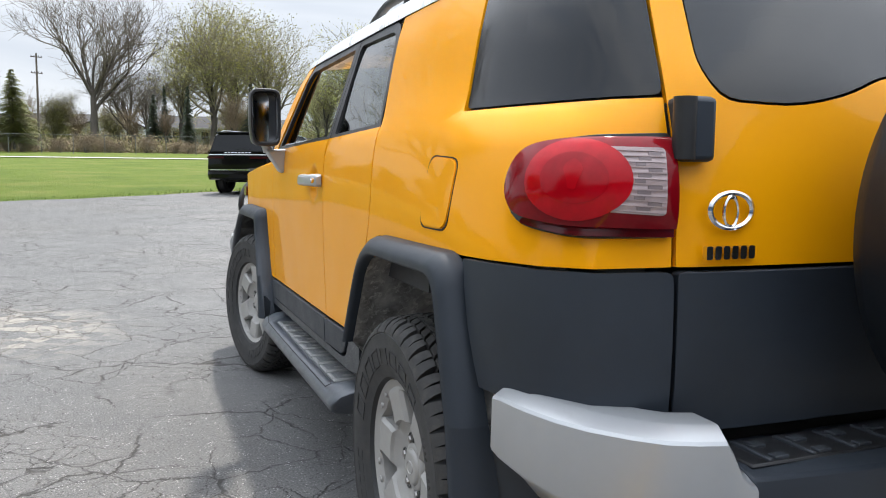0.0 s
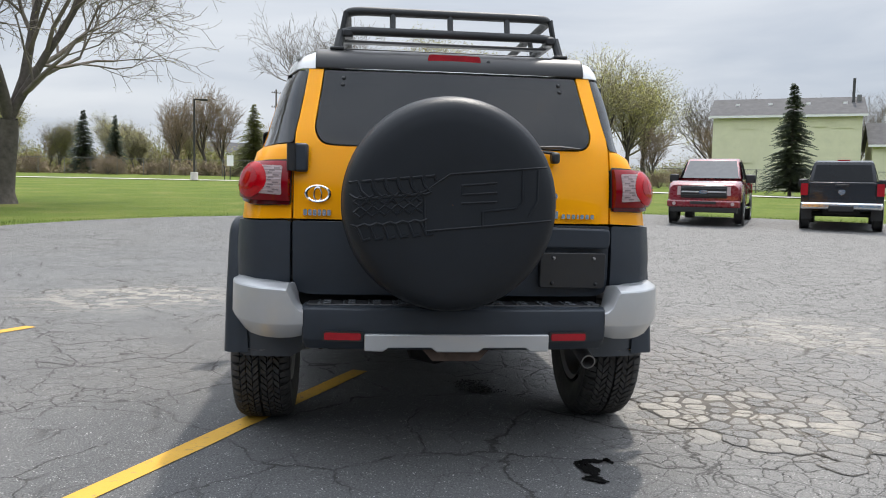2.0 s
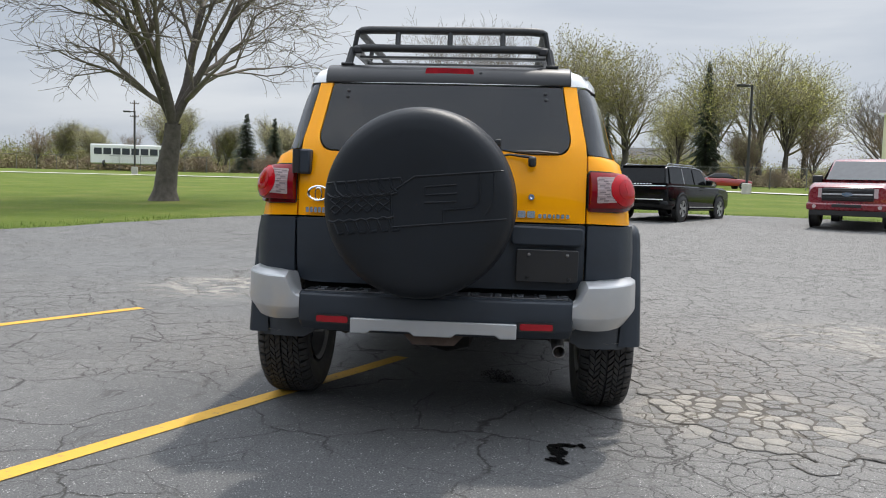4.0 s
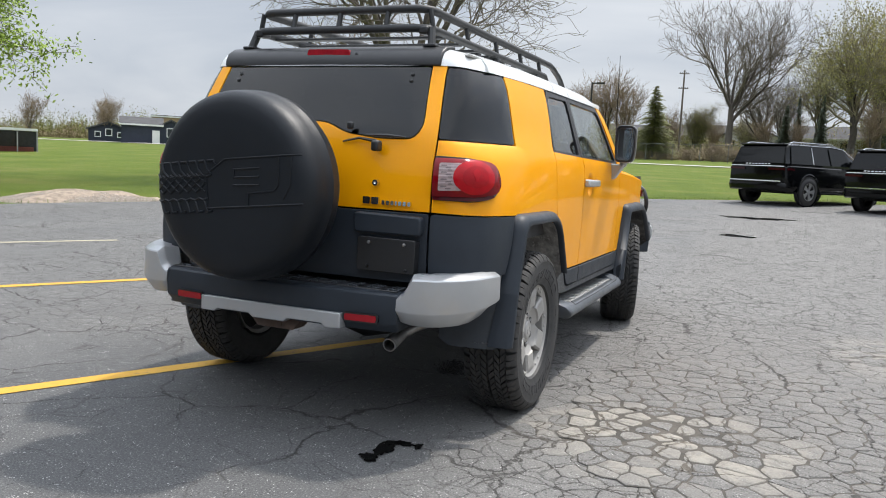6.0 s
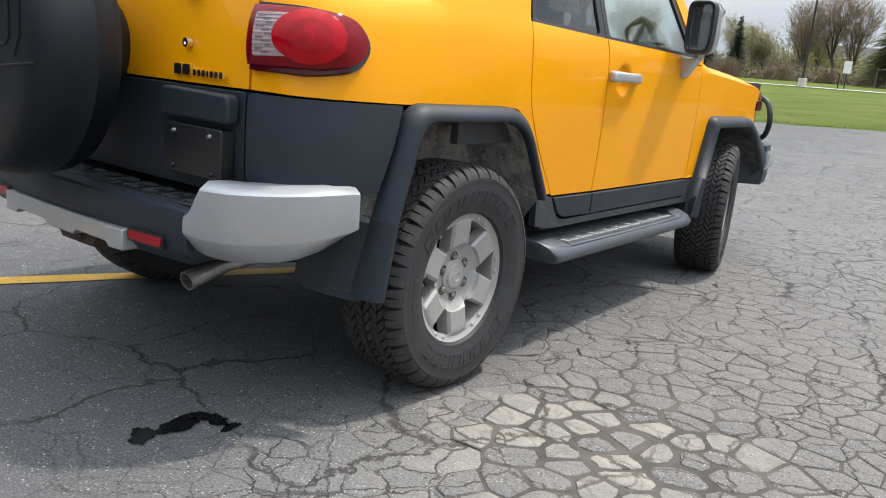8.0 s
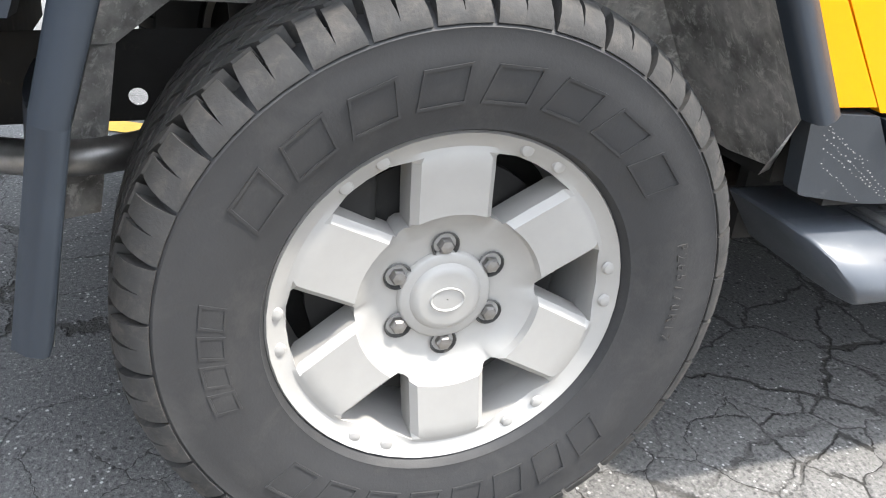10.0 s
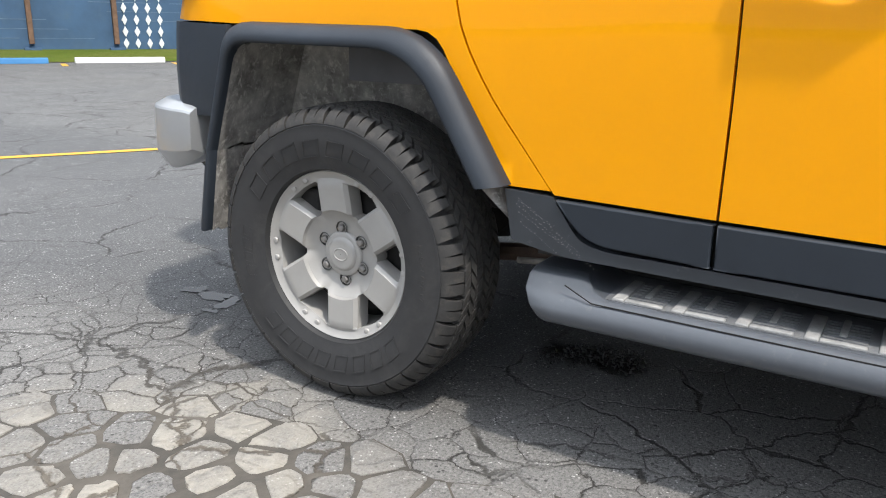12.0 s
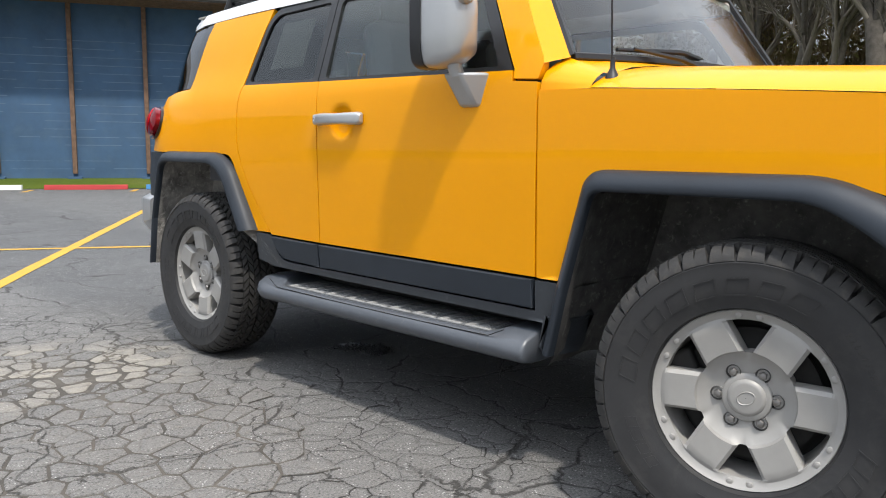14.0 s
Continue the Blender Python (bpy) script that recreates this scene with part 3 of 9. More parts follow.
# path across the lawn, and the low grass bank by the hall
road_pts = [(-160, 88), (-90, 76), (-40, 70.5), (-12, 69.8), (8, 66), (19, 55), (33, 43), (60, 30), (110, 18)]
for a, b in zip(road_pts, road_pts[1:]):
    strip("path", a, b, 2.4, CONCRETE, 0.02, "pale concrete path across the lawn", "path")


def verge_tufts():
    """blades along the rim of the lot"""
    rnd = random.Random(11)
    verts, faces = [], []
    rim = [p for p in lot_edge() if -14 < p[0] < 20 and 2 < p[1] < 30]
    for i in range(len(rim) - 1):
        a, b = rim[i], rim[i + 1]
        if math.dist(a, b) > 2:
            continue
        for _ in range(70):
            t = rnd.random()
            out = rnd.random() ** 2 * 1.6
            x = a[0] + (b[0] - a[0]) * t - (1 if a[0] < -7 else 0) * out
            y = a[1] + (b[1] - a[1]) * t + (0 if a[0] < -7 else 1) * out
            z = G(x, y) - 0.04
            h, w, l = rnd.uniform(0.05, 0.13), 0.006, rnd.uniform(0, 6.28)
            dx, dy = math.cos(l), math.sin(l)
            k = len(verts)
            verts += [(x - dx * w, y - dy * w, z), (x + dx * w, y + dy * w, z), (x + dy * 0.04, y - dx * 0.04, z + h)]
            faces.append((k, k + 1, k + 2))
    me = bpy.data.meshes.new("verge_grass")
    me.from_pydata(verts, [], faces)
    me.materials.append(simple("grass_blade", (0.10, 0.165, 0.02), 0.8, vary=0.5, scale=3.0))
    tagged(new("verge_grass", me), "short tufts of grass along the asphalt rim", "grass", kind="stuff")


verge_tufts()


# ---- the blue hall behind the lot ----
HP, HU = Vector((-5.13, -18.0)), Vector((-0.888, 0.46))      # foot of the wall, and the way along it
HN = Vector((0.46, 0.888))                                   # out of the wall, to the lot
BLUE = simple("blue_painted_block", (0.052, 0.108, 0.195), 0.8, vary=0.2, scale=1.2, grain=0.3, grain_scale=60.0, dirt=(0.075, 0.13, 0.20), dirt_at=(0.5, 0.8), dirt_scale=2.0)
MORTAR = simple("pale_blue_joint", (0.15, 0.21, 0.29), 0.9, vary=0.3, scale=3.0)
POST = simple("weathered_brown_timber", (0.17, 0.10, 0.065), 0.85, vary=0.35, scale=9.0, grain=0.4, grain_scale=40.0)
HALL_M = Matrix(((-HU.x, HN.x, 0, HP.x), (-HU.y, HN.y, 0, HP.y), (0, 0, 1, 0), (0, 0, 0, 1)))   # x along (towards +x), y out, z up


def hall():
    w = part("wall_north", box_bm(-15.6, 34, -0.4, 0.0, 0.0, 4.7), BLUE, None)
    w.matrix_basis = HALL_M
    tagged(w, "blue painted block wall of a low hall, with pale joints", "wall", kind="structure")
    rnd = random.Random(21)
    for k in range(17):
        z = 0.42 + k * 0.205
        x = -9.0 + rnd.uniform(0, 0.6)
        while x < 7:
            ln = rnd.uniform(0.4, 2.2)
            if rnd.random() < 0.72:
                part("wall_joint", box_bm(x, x + ln, 0.0, 0.004, z, z + rnd.uniform(0.008, 0.016)), MORTAR, w)
            x += ln + rnd.uniform(0.05, 0.6)
    for i in range(-3, 9):
        x = -i * 1.8
        p = part("wall_post", box_bm(x - 0.055, x + 0.055, 0.0, 0.13, 0.30, 4.66), POST, w, bevel=0.008)
        part("post_pad", box_bm(x - 0.17, x + 0.17, -0.02, 0.22, 0.16, 0.22), BLUE, p, bevel=0.006)
    # white diamonds hung in rows
    white = simple("white_cut_board", (0.75, 0.78, 0.78), 0.6, vary=0.05)
    for c in range(4):
        for r in range(14):
            x, z = -5.62 - c * 0.27, 0.32 + r * 0.27
            part("white_diamond", prism_bm([(x, z - 0.125), (x + 0.065, z), (x, z + 0.125), (x - 0.065, z)], 0.004, 0.02), white, w)
    for x0, x1 in ((-16.4, 34),):
        s = part("roof_overhang", box_bm(x0, x1, -0.4, 1.25, 4.66, 4.80), simple("grey_soffit", (0.13, 0.12, 0.12), 0.9, vary=0.25), None)
        s.matrix_basis = HALL_M
        tagged(s, "deep grey roof overhang with open boards", "eaves", kind="structure")
        for k in range(9):
            part("soffit_board", box_bm(x0, x1, 0.05 + k * 0.13, 0.05 + k * 0.13 + 0.11, 4.635, 4.66), POST, s)
        rf = bmesh.new()
        rings(rf, [[(x, 1.3, 4.80), (x, -6, 6.9), (x, -6, 6.8), (x, 1.3, 4.70)] for x in (x0, x1)])
        r = part("hall_roof", rf, simple("dark_shingle", (0.07, 0.068, 0.066), 0.95, vary=0.3, grain=0.5, grain_scale=20.0), None)
        r.matrix_basis = HALL_M
        tagged(r, "dark low-pitched shingle roof", "roof", kind="structure")
    bank = bmesh.new()
    rings(bank, [[(x, 2.15, 0.012), (x, 1.6, 0.05), (x, 0.9, 0.14), (x, 0.0, 0.18)] for x in np.linspace(-16, 34, 40)], close=False)
    bk = part("grass_bank", bank, GRASS, None)
    bk.matrix_basis = HALL_M
    tagged(bk, "narrow grass strip along the foot of the wall", "grass", kind="structure")
    # wheel stops
    cols = (("white", (0.72, 0.72, 0.68)), ("red", (0.42, 0.035, 0.035)), ("blue", (0.05, 0.20, 0.42)))
    for i, (c0, c1, k) in enumerate(((-4.75, -2.95, 1), (-2.6, -0.84, 0), (-0.37, 1.43, 1), (1.84, 3.68, 2), (4.18, 5.95, 0), (6.3, 8.1, 2))):
        nm, col = cols[k]
        bm = bmesh.new()
        sec = rpoly([(-0.09, 0), (-0.07, 0.11), (0.07, 0.11), (0.09, 0)], [0, 0.02, 0.02, 0], 4)
        rings(bm, [[(-x, 2.44 + a, b + 0.004) for a, b in sec] for x in (c0, c0 + 0.02, c1 - 0.02, c1)])
        bmesh.ops.recalc_face_normals(bm, faces=bm.faces)
        ws = part("wheel_stop", bm, paint_mat(nm + "_wheel_stop_paint", col, 0.72), None)
        ws.matrix_basis = HALL_M
        tagged(ws, nm + " painted concrete wheel stop before the hall", "wheel stop", "wheel stops before the hall")
    for c in (-0.6, 1.63, 3.93, 6.1):
        p = HP + HU * c + HN * 2.6
        strip("stall_line", p, p + SD * 0.9, 0.11, LINE_YELLOW, 0.005, "short worn yellow stall line at the wheel stops")
    sg = part("small_marker", box_bm(-2.36, -2.22, 0.35, 0.39, 0.13, 0.38), PAPER, None, bevel=0.01)
    sg.matrix_basis = HALL_M
    tagged(sg, "small white marker standing in the grass strip", "marker")


hall()


def broken_pieces():
    """the loose pieces of the broken patch beside the rear wheel, each by itself, over the joints' filling"""
    rnd = random.Random(21)
    d = 0.132
    seeds = []
    for j in range(-3, 26):
        for i in range(-3, 19):
            seeds.append(Vector((1.0 + (i + 0.5 * (j % 2)) * d + rnd.uniform(-0.48, 0.48) * d, -0.92 + j * d * 0.92 + rnd.uniform(-0.48, 0.48) * d)))
    fill = bmesh.new()
    for s in seeds:
        away = math.hypot((s.x - 1.90) / 0.98, (s.y - 0.42) / 1.35)
        if away > 0.95 + rnd.uniform(-0.08, 0.08) or s.x < 1.07:
            continue
        cell = [s + Vector(q) * 0.4 for q in ((-1, -1), (1, -1), (1, 1), (-1, 1))]
        for o in seeds:
            if o is s or (o - s).length > 0.5:
                continue
            mid, n = (o + s) / 2, (o - s).normalized()
            out = []
            for a, b in zip(cell, cell[1:] + cell[:1]):
                da, db = (a - mid).dot(n), (b - mid).dot(n)
                if da <= 0:
                    out.append(a)
                if da * db < 0:
                    out.append(a + (b - a) * (da / (da - db)))
            cell = out
        if len(cell) < 3:
            continue
        fill.faces.new([fill.verts.new((p.x, p.y, G(p.x, p.y) + 0.004)) for p in cell])
        c = sum(cell, Vector((0, 0))) / len(cell)
        worn = max(0.0, 1 - (c - Vector((1.56, 0.06))).length / 0.66)
        gap = 0.0006 + rnd.uniform(0, 0.0020) + 0.014 * worn ** 1.6 * rnd.uniform(0.3, 1.4)
        size = sum((p - c).length for p in cell) / len(cell)
        k = 1 - gap / size
        ring = [c + (p - c) * k for p in cell]
        cut = 0.06 + 0.17 * worn
        for _ in range(2):
            ring = [p for a, b in zip(ring, ring[1:] + ring[:1]) for p in (a * (1 - cut) + b * cut, a * cut + b * (1 - cut))]
        ring = [p + (c - p) * rnd.uniform(0, 0.085 + 0.10 * worn) for p in ring]
        if len(ring) > 24:
            ring = ring[::2]
        h = 0.0068 + rnd.uniform(-0.0008, 0.0016)
        tilt = Vector((rnd.uniform(-0.008, 0.008), rnd.uniform(-0.008, 0.008)))
        bm = bmesh.new()
        lps = []
        for q, z in ((1.0, 0.0), (0.985, h - 0.002), (0.94, h), (0.5, h + 0.0005)):
            lps.append([(p.x, p.y, G(p.x, p.y) + z + (tilt.dot(p - c) if z else 0.0)) for p in [c + (r - c) * q for r in ring]])
        rings(bm, lps)
        bmesh.ops.recalc_face_normals(bm, faces=bm.faces)
        part("asphalt_piece", bm, ASPHALT_PIECE, lot)
    part("joint_filling", fill, JOINT, lot)


broken_pieces()


# ---- the yellow car: a skin over a net of plan lines, one row for each height ----
NET_S = [-1.36, -0.95, -0.80, -0.72, -0.62, -0.48, -0.36, -0.19, 0.3, 0.9, 1.5, 2.05, 2.4, 2.9, 3.25, 3.42]
NET_Z, NET = [], []


def net_row(z, yc, kg, c4, c5, c6, x7, x8, x9, x10, x11):
    NET_Z.append(z)
    NET.append([(0, yc), (0.40 * kg, yc + 0.006), (0.56 * kg, yc + 0.014), (0.645 * kg, yc + 0.03), c4, c5, c6, (x7, -0.19), (x8, 0.3), (x9, 0.9), (x10, 1.5), (x11, 2.05),
                (x11, 2.4), (x11 - 0.01, 2.9), (x11 - 0.045, 3.25), (x11 - 0.16, 3.42)])


net_row(0.45, -0.735, 1, (0.76, -0.69), (0.845, -0.57), (0.875, -0.38), 0.878, 0.875, 0.872, 0.872, 0.872)
net_row(0.69, -0.745, 1, (0.765, -0.69), (0.855, -0.57), (0.885, -0.38), 0.888, 0.885, 0.882, 0.882, 0.882)
net_row(0.97, -0.748, 1, (0.76, -0.69), (0.85, -0.565), (0.882, -0.38), 0.890, 0.892, 0.890, 0.890, 0.888)
net_row(1.10, -0.742, 1, (0.745, -0.675), (0.83, -0.555), (0.868, -0.37), 0.878, 0.888, 0.890, 0.890, 0.888)
net_row(1.20, -0.728, 1, (0.73, -0.665), (0.805, -0.54), (0.848, -0.37), 0.862, 0.878, 0.884, 0.886, 0.884)
net_row(1.250, -0.713, 1, (0.722, -0.652), (0.790, -0.527), (0.837, -0.362), 0.853, 0.865, 0.872, 0.876, 0.876)
net_row(1.285, -0.705, 1, (0.70, -0.615), (0.752, -0.48), (0.795, -0.33), 0.825, 0.848, 0.858, 0.864, 0.866)
net_row(1.40, -0.645, 0.975, (0.682, -0.57), (0.725, -0.45), (0.762, -0.31), 0.788, 0.815, 0.823, 0.828, 0.828)
net_row(1.53, -0.575, 0.945, (0.66, -0.51), (0.695, -0.41), (0.725, -0.29), 0.748, 0.775, 0.782, 0.785, 0.78)
net_row(1.61, -0.528, 0.93, (0.635, -0.47), (0.665, -0.385), (0.69, -0.28), 0.71, 0.745, 0.75, 0.75, 0.735)
NET = np.array(NET)


def smooth_at(xs, P, x):
    """Cubic through the rows of P, which stand at xs."""
    i = int(min(max(np.searchsorted(xs, x) - 1, 0), len(xs) - 2))
    h = xs[i + 1] - xs[i]
    t = (x - xs[i]) / h

    def slope(j):
        if j == 0:
            return (P[1] - P[0]) / (xs[1] - xs[0])
        if j == len(xs) - 1:
            return (P[-1] - P[-2]) / (xs[-1] - xs[-2])
        a, b = (P[j] - P[j - 1]) / (xs[j] - xs[j - 1]), (P[j + 1] - P[j]) / (xs[j + 1] - xs[j])
        return np.where(a * b > 0, 2 * a * b / np.where(a + b == 0, 1, a + b), 0.0)
    t = min(max(t, 0.0), 1.0)
    return ((2 * t ** 3 - 3 * t * t + 1) * P[i] + (t ** 3 - 2 * t * t + t) * h * slope(i) + (3 * t * t - 2 * t ** 3) * P[i + 1] + (t ** 3 - t * t) * h * slope(i + 1))


NET_SA, NET_ZA = np.array(NET_S), np.array(NET_Z)


def side_at(s, z):
    """The skin at s along the plan line and height z; s is y along the sides."""
    x, y = smooth_at(NET_SA, smooth_at(NET_ZA, NET, z), s)
    return Vector((x, y, z))


def gate_at(q, z):
    p = side_at(-1.36 + abs(q), z)
    return Vector((p.x if q >= 0 else -p.x, p.y, z))


def skin_normal(f, a, b):
    e = 0.006
    n = (f(a + e, b) - f(a - e, b)).cross(f(a, b + e) - f(a, b - e))
    return n.normalized() if n.length > 1e-9 else Vector((1, 0, 0))


def ccw(o):
    area = sum(o[i - 1][0] * o[i][1] - o[i][0] * o[i - 1][1] for i in range(len(o)))
    return list(o) if area > 0 else list(reversed(o))


def panel_bm(outline, f=side_at, flip=False, off=0.0, thick=0.018, step=(0.1, 0.07)):
    """A sheet cut to an outline, laid on the skin, with thickness inwards. flip: on the left side."""
    flat = bmesh.new()
    flat.faces.new([flat.verts.new((a, b, 0)) for a, b in ccw(outline)])
    for ax in (0, 1):
        vals = [v.co[ax] for v in flat.verts]
        k = math.floor(min(vals) / step[ax]) + 1
        while k * step[ax] < max(vals):
            co, no = Vector((0, 0, 0)), Vector((0, 0, 0))
            co[ax], no[ax] = k * step[ax], 1
            bmesh.ops.bisect_plane(flat, geom=flat.verts[:] + flat.edges[:] + flat.faces[:], dist=1e-5, plane_co=co, plane_no=no)
            k += 1
    bmesh.ops.triangulate(flat, faces=[fc for fc in flat.faces if len(fc.verts) > 4])
    flat.verts.index_update()
    sx = -1 if flip else 1
    bm = bmesh.new()
    outer, inner = [], []
    for v in flat.verts:
        a, b = v.co.x, v.co.y
        p, n = f(a, b), skin_normal(f, a, b)
        o = off(a, b) if callable(off) else off
        po, pi = p + n * o, p + n * (o - thick)
        outer.append(bm.verts.new((po.x * sx, po.y, po.z)))
        inner.append(bm.verts.new((pi.x * sx, pi.y, pi.z)))
    for fc in flat.faces:
        ix = [v.index for v in fc.verts]
        if flip:
            ix.reverse()
        bm.faces.new([outer[i] for i in ix])
        bm.faces.new([inner[i] for i in reversed(ix)])
    for e in flat.edges:
        if len(e.link_faces) == 1:
            lp = e.link_loops[0]
            i, j = lp.vert.index, lp.link_loop_next.vert.index
            if flip:
                i, j = j, i
            bm.faces.new((outer[j], outer[i], inner[i], inner[j]))
    flat.free()
    return bm


def ring_bm(outer, inner, f=side_at, flip=False, off=0.0, thick=0.016):
    """A frame between two outlines of equal count, laid on the skin."""
    sx = -1 if flip else 1
    bm = bmesh.new()
    loops = []
    for o, ln in ((off, outer), (off, inner), (off - thick, inner), (off - thick, outer)):
        lp = []
        for a, b in ln:
            p = f(a, b) + skin_normal(f, a, b) * o
            lp.append(bm.verts.new((p.x * sx, p.y, p.z)))
        loops.append(lp)
    n = len(outer)
    for k in range(4):
        a, b = loops[k], loops[(k + 1) % 4]
        for i in range(n):
            bm.faces.new((a[i], a[(i + 1) % n], b[(i + 1) % n], b[i]))
    bmesh.ops.recalc_face_normals(bm, faces=bm.faces)
    return bm


car = thing("off_road_car", "yellow boxy off-road car, white roof, dark cladding, black roof rack", "car")


def belt(y):
    return float(np.interp(y, [-0.19, 0.30, 0.94, 1.94], [1.285, 1.276, 1.256, 1.237]))


def hollow_at(a, b):
    """the round hollow behind the door handle"""
    r = math.hypot(a - 1.10, b - 1.098) / 0.066
    return -0.017 * min(1.0, max(0.0, (1.0 - r) / 0.34)) ** 0.8 if r < 1 else 0.0


def body_sides():
    quarter = rpoly([(-0.716, 0.984), (-0.716, 1.281), (-0.19, 1.281), (-0.10, 1.603), (0.45, 1.603), (0.435, 1.54), (0.352, 1.275), (0.338, 1.2), (0.338, 1.0), (0.42, 0.845), (0.588, 0.636), (0.475, 0.636), (0.29, 0.968), (-0.33, 0.972)],
                    [0, 0, 0.01, 0.01, 0, 0.04, 0.03, 0.05, 0.12, 0.1, 0, 0, 0.05, 0], 4, True)
    rear_door = rpoly([(0.357, 1.272), (0.344, 1.2), (0.344, 1.0), (0.426, 0.845), (0.597, 0.628), (0.941, 0.622), (0.945, 0.9), (0.937, belt(0.93))], [0, 0.05, 0.12, 0.1, 0, 0, 0.1, 0], 4, True)
    front_door = rpoly([(0.942, belt(0.94)), (0.951, 0.9), (0.947, 0.622), (2.036, 0.615), (2.036, 1.0), (2.033, 1.197), (1.936, 1.204), (1.932, 1.236)], [0, 0.1, 0, 0, 0, 0.006, 0, 0], 4, True)
    fender = rpoly([(2.043, 0.613), (2.042, 1.0), (2.040, 1.172), (2.2, 1.169), (2.6, 1.148), (3.0, 1.121), (3.3, 1.100), (3.41, 1.088), (3.41, 0.86), (3.2, 0.82), (2.93, 0.925), (2.255, 0.925), (2.16, 0.613)], [0, 0, 0, 0.1, 0.2, 0.2, 0.1, 0.02, 0.02, 0.04, 0.05, 0.05, 0], 4, True)
    pillar = rpoly([(1.942, 1.211), (2.035, 1.205), (2.050, 1.255), (1.835, 1.605), (1.715, 1.605), (1.940, 1.240)], [0, 0.006, 0.02, 0, 0, 0], 4, True)
    corner = rpoly([(-0.716, 0.70), (-0.716, 0.976), (-0.345, 0.968), (-0.40, 0.72)], [0.0, 0.015, 0, 0], 4, True)
    rocker = rpoly([(0.478, 0.630), (0.594, 0.624), (0.66, 0.532), (0.72, 0.519), (2.04, 0.511), (2.04, 0.605), (2.15, 0.605), (2.12, 0.478), (0.62, 0.492), (0.497, 0.512)], [0, 0, 0.03, 0.05, 0, 0, 0, 0, 0.04, 0.01], 4, True)
    clad_r = rpoly([(0.605, 0.620), (0.939, 0.614), (0.939, 0.524), (0.71, 0.530), (0.66, 0.550)], [0, 0, 0, 0.05, 0.03], 4, True)
    clad_f = rpoly([(0.948, 0.614), (2.03, 0.607), (2.03, 0.518), (0.948, 0.524)], 0, 3, True)
    glass_q = rpoly([(-0.7165, 1.288), (-0.196, 1.288), (-0.108, 1.600), (-0.7165, 1.600)], [0.02, 0.02, 0.02, 0.03], 4, True)
    fr_o = rpoly([(0.362, belt(0.36) - 0.004), (0.455, 1.603), (0.918, 1.606), (0.925, belt(0.92) - 0.004)], [0, 0.09, 0.01, 0], 6, True)
    fr_i = rpoly([(0.392, belt(0.40) + 0.012), (0.475, 1.572), (0.884, 1.58), (0.885, belt(0.88) + 0.012)], [0.02, 0.07, 0.02, 0.02], 6, True)
    ff_o = rpoly([(0.930, belt(0.93) - 0.004), (0.923, 1.606), (1.705, 1.606), (1.932, 1.237)], [0, 0.01, 0.06, 0.0], 6, True)
    ff_i = rpoly([(0.968, belt(0.96) + 0.012), (0.958, 1.578), (1.680, 1.572), (1.875, 1.252)], [0.02, 0.02, 0.05, 0.02], 6, True)
    for flip in (False, True):
        part("quarter_panel", panel_bm(quarter, flip=flip), YELLOW, car, bevel=0.003)
        rd = part("rear_door", panel_bm(rear_door, flip=flip), YELLOW, car, bevel=0.003)
        fd = part("front_door", panel_bm(front_door, flip=flip, off=hollow_at, step=(0.0125, 0.0125)), YELLOW, car, sharp=60)
        part("front_wing", panel_bm(fender, flip=flip), YELLOW, car, bevel=0.003)
        part("windscreen_pillar", panel_bm(pillar, flip=flip, thick=0.03), YELLOW, car, bevel=0.003)
        part("corner_cladding", panel_bm(corner, flip=flip, off=lambda a, b: 0.012 + 0.006 * math.sin(min(1, max(0, (b - 0.7) / 0.27)) * 3.1), thick=0.03), CLAD, car, bevel=0.005)
        sill = part("sill_cladding", panel_bm(rocker, flip=flip, off=0.004, thick=0.03), CLAD_DUSTY, car, bevel=0.004)
        chips = bmesh.new()
        rc = random.Random(17)
        for y0, z0, n in ((0.512, 0.612, 22), (0.510, 0.598, 20), (0.515, 0.580, 24), (0.522, 0.556, 14), (0.512, 0.605, 12)):
            dy, dz = rc.uniform(0.006, 0.0085), -rc.uniform(0.0035, 0.0055)
            for i in range(n):
                y, z = y0 + dy * i + rc.uniform(-0.002, 0.002), z0 + dz * i + rc.uniform(-0.002, 0.002)
                p = side_at(y, z)
                e = rc.uniform(0.0003, 0.0007)
                x = (-1 if flip else 1) * (p.x + 0.0042)
                add_box(chips, x - 0.001, x + 0.001, p.y - e * 1.6, p.y + e * 1.6, p.z - e, p.z + e)
        tagged(part("stone_chips", chips, CLAD_PALE, sill, "pale stone chips"), kind="stuff")
        part("door_cladding", panel_bm(clad_r, flip=flip, off=0.010, thick=0.02), CLAD, rd, bevel=0.004)
        part("door_cladding", panel_bm(clad_f, flip=flip, off=0.010, thick=0.02), CLAD, fd, bevel=0.004)
        part("quarter_window", panel_bm(glass_q, flip=flip, off=-0.003, thick=0.004), TINT, car, "dark tinted quarter glass")
        part("door_frame", ring_bm(fr_o, fr_i, flip=flip, off=-0.002), BLACK, rd)
        part("door_glass", panel_bm(fr_i, flip=flip, off=-0.010, thick=0.004), glass_rear, rd, "tinted rear door glass")
        part("door_frame", ring_bm(ff_o, ff_i, flip=flip, off=-0.002), BLACK, fd)
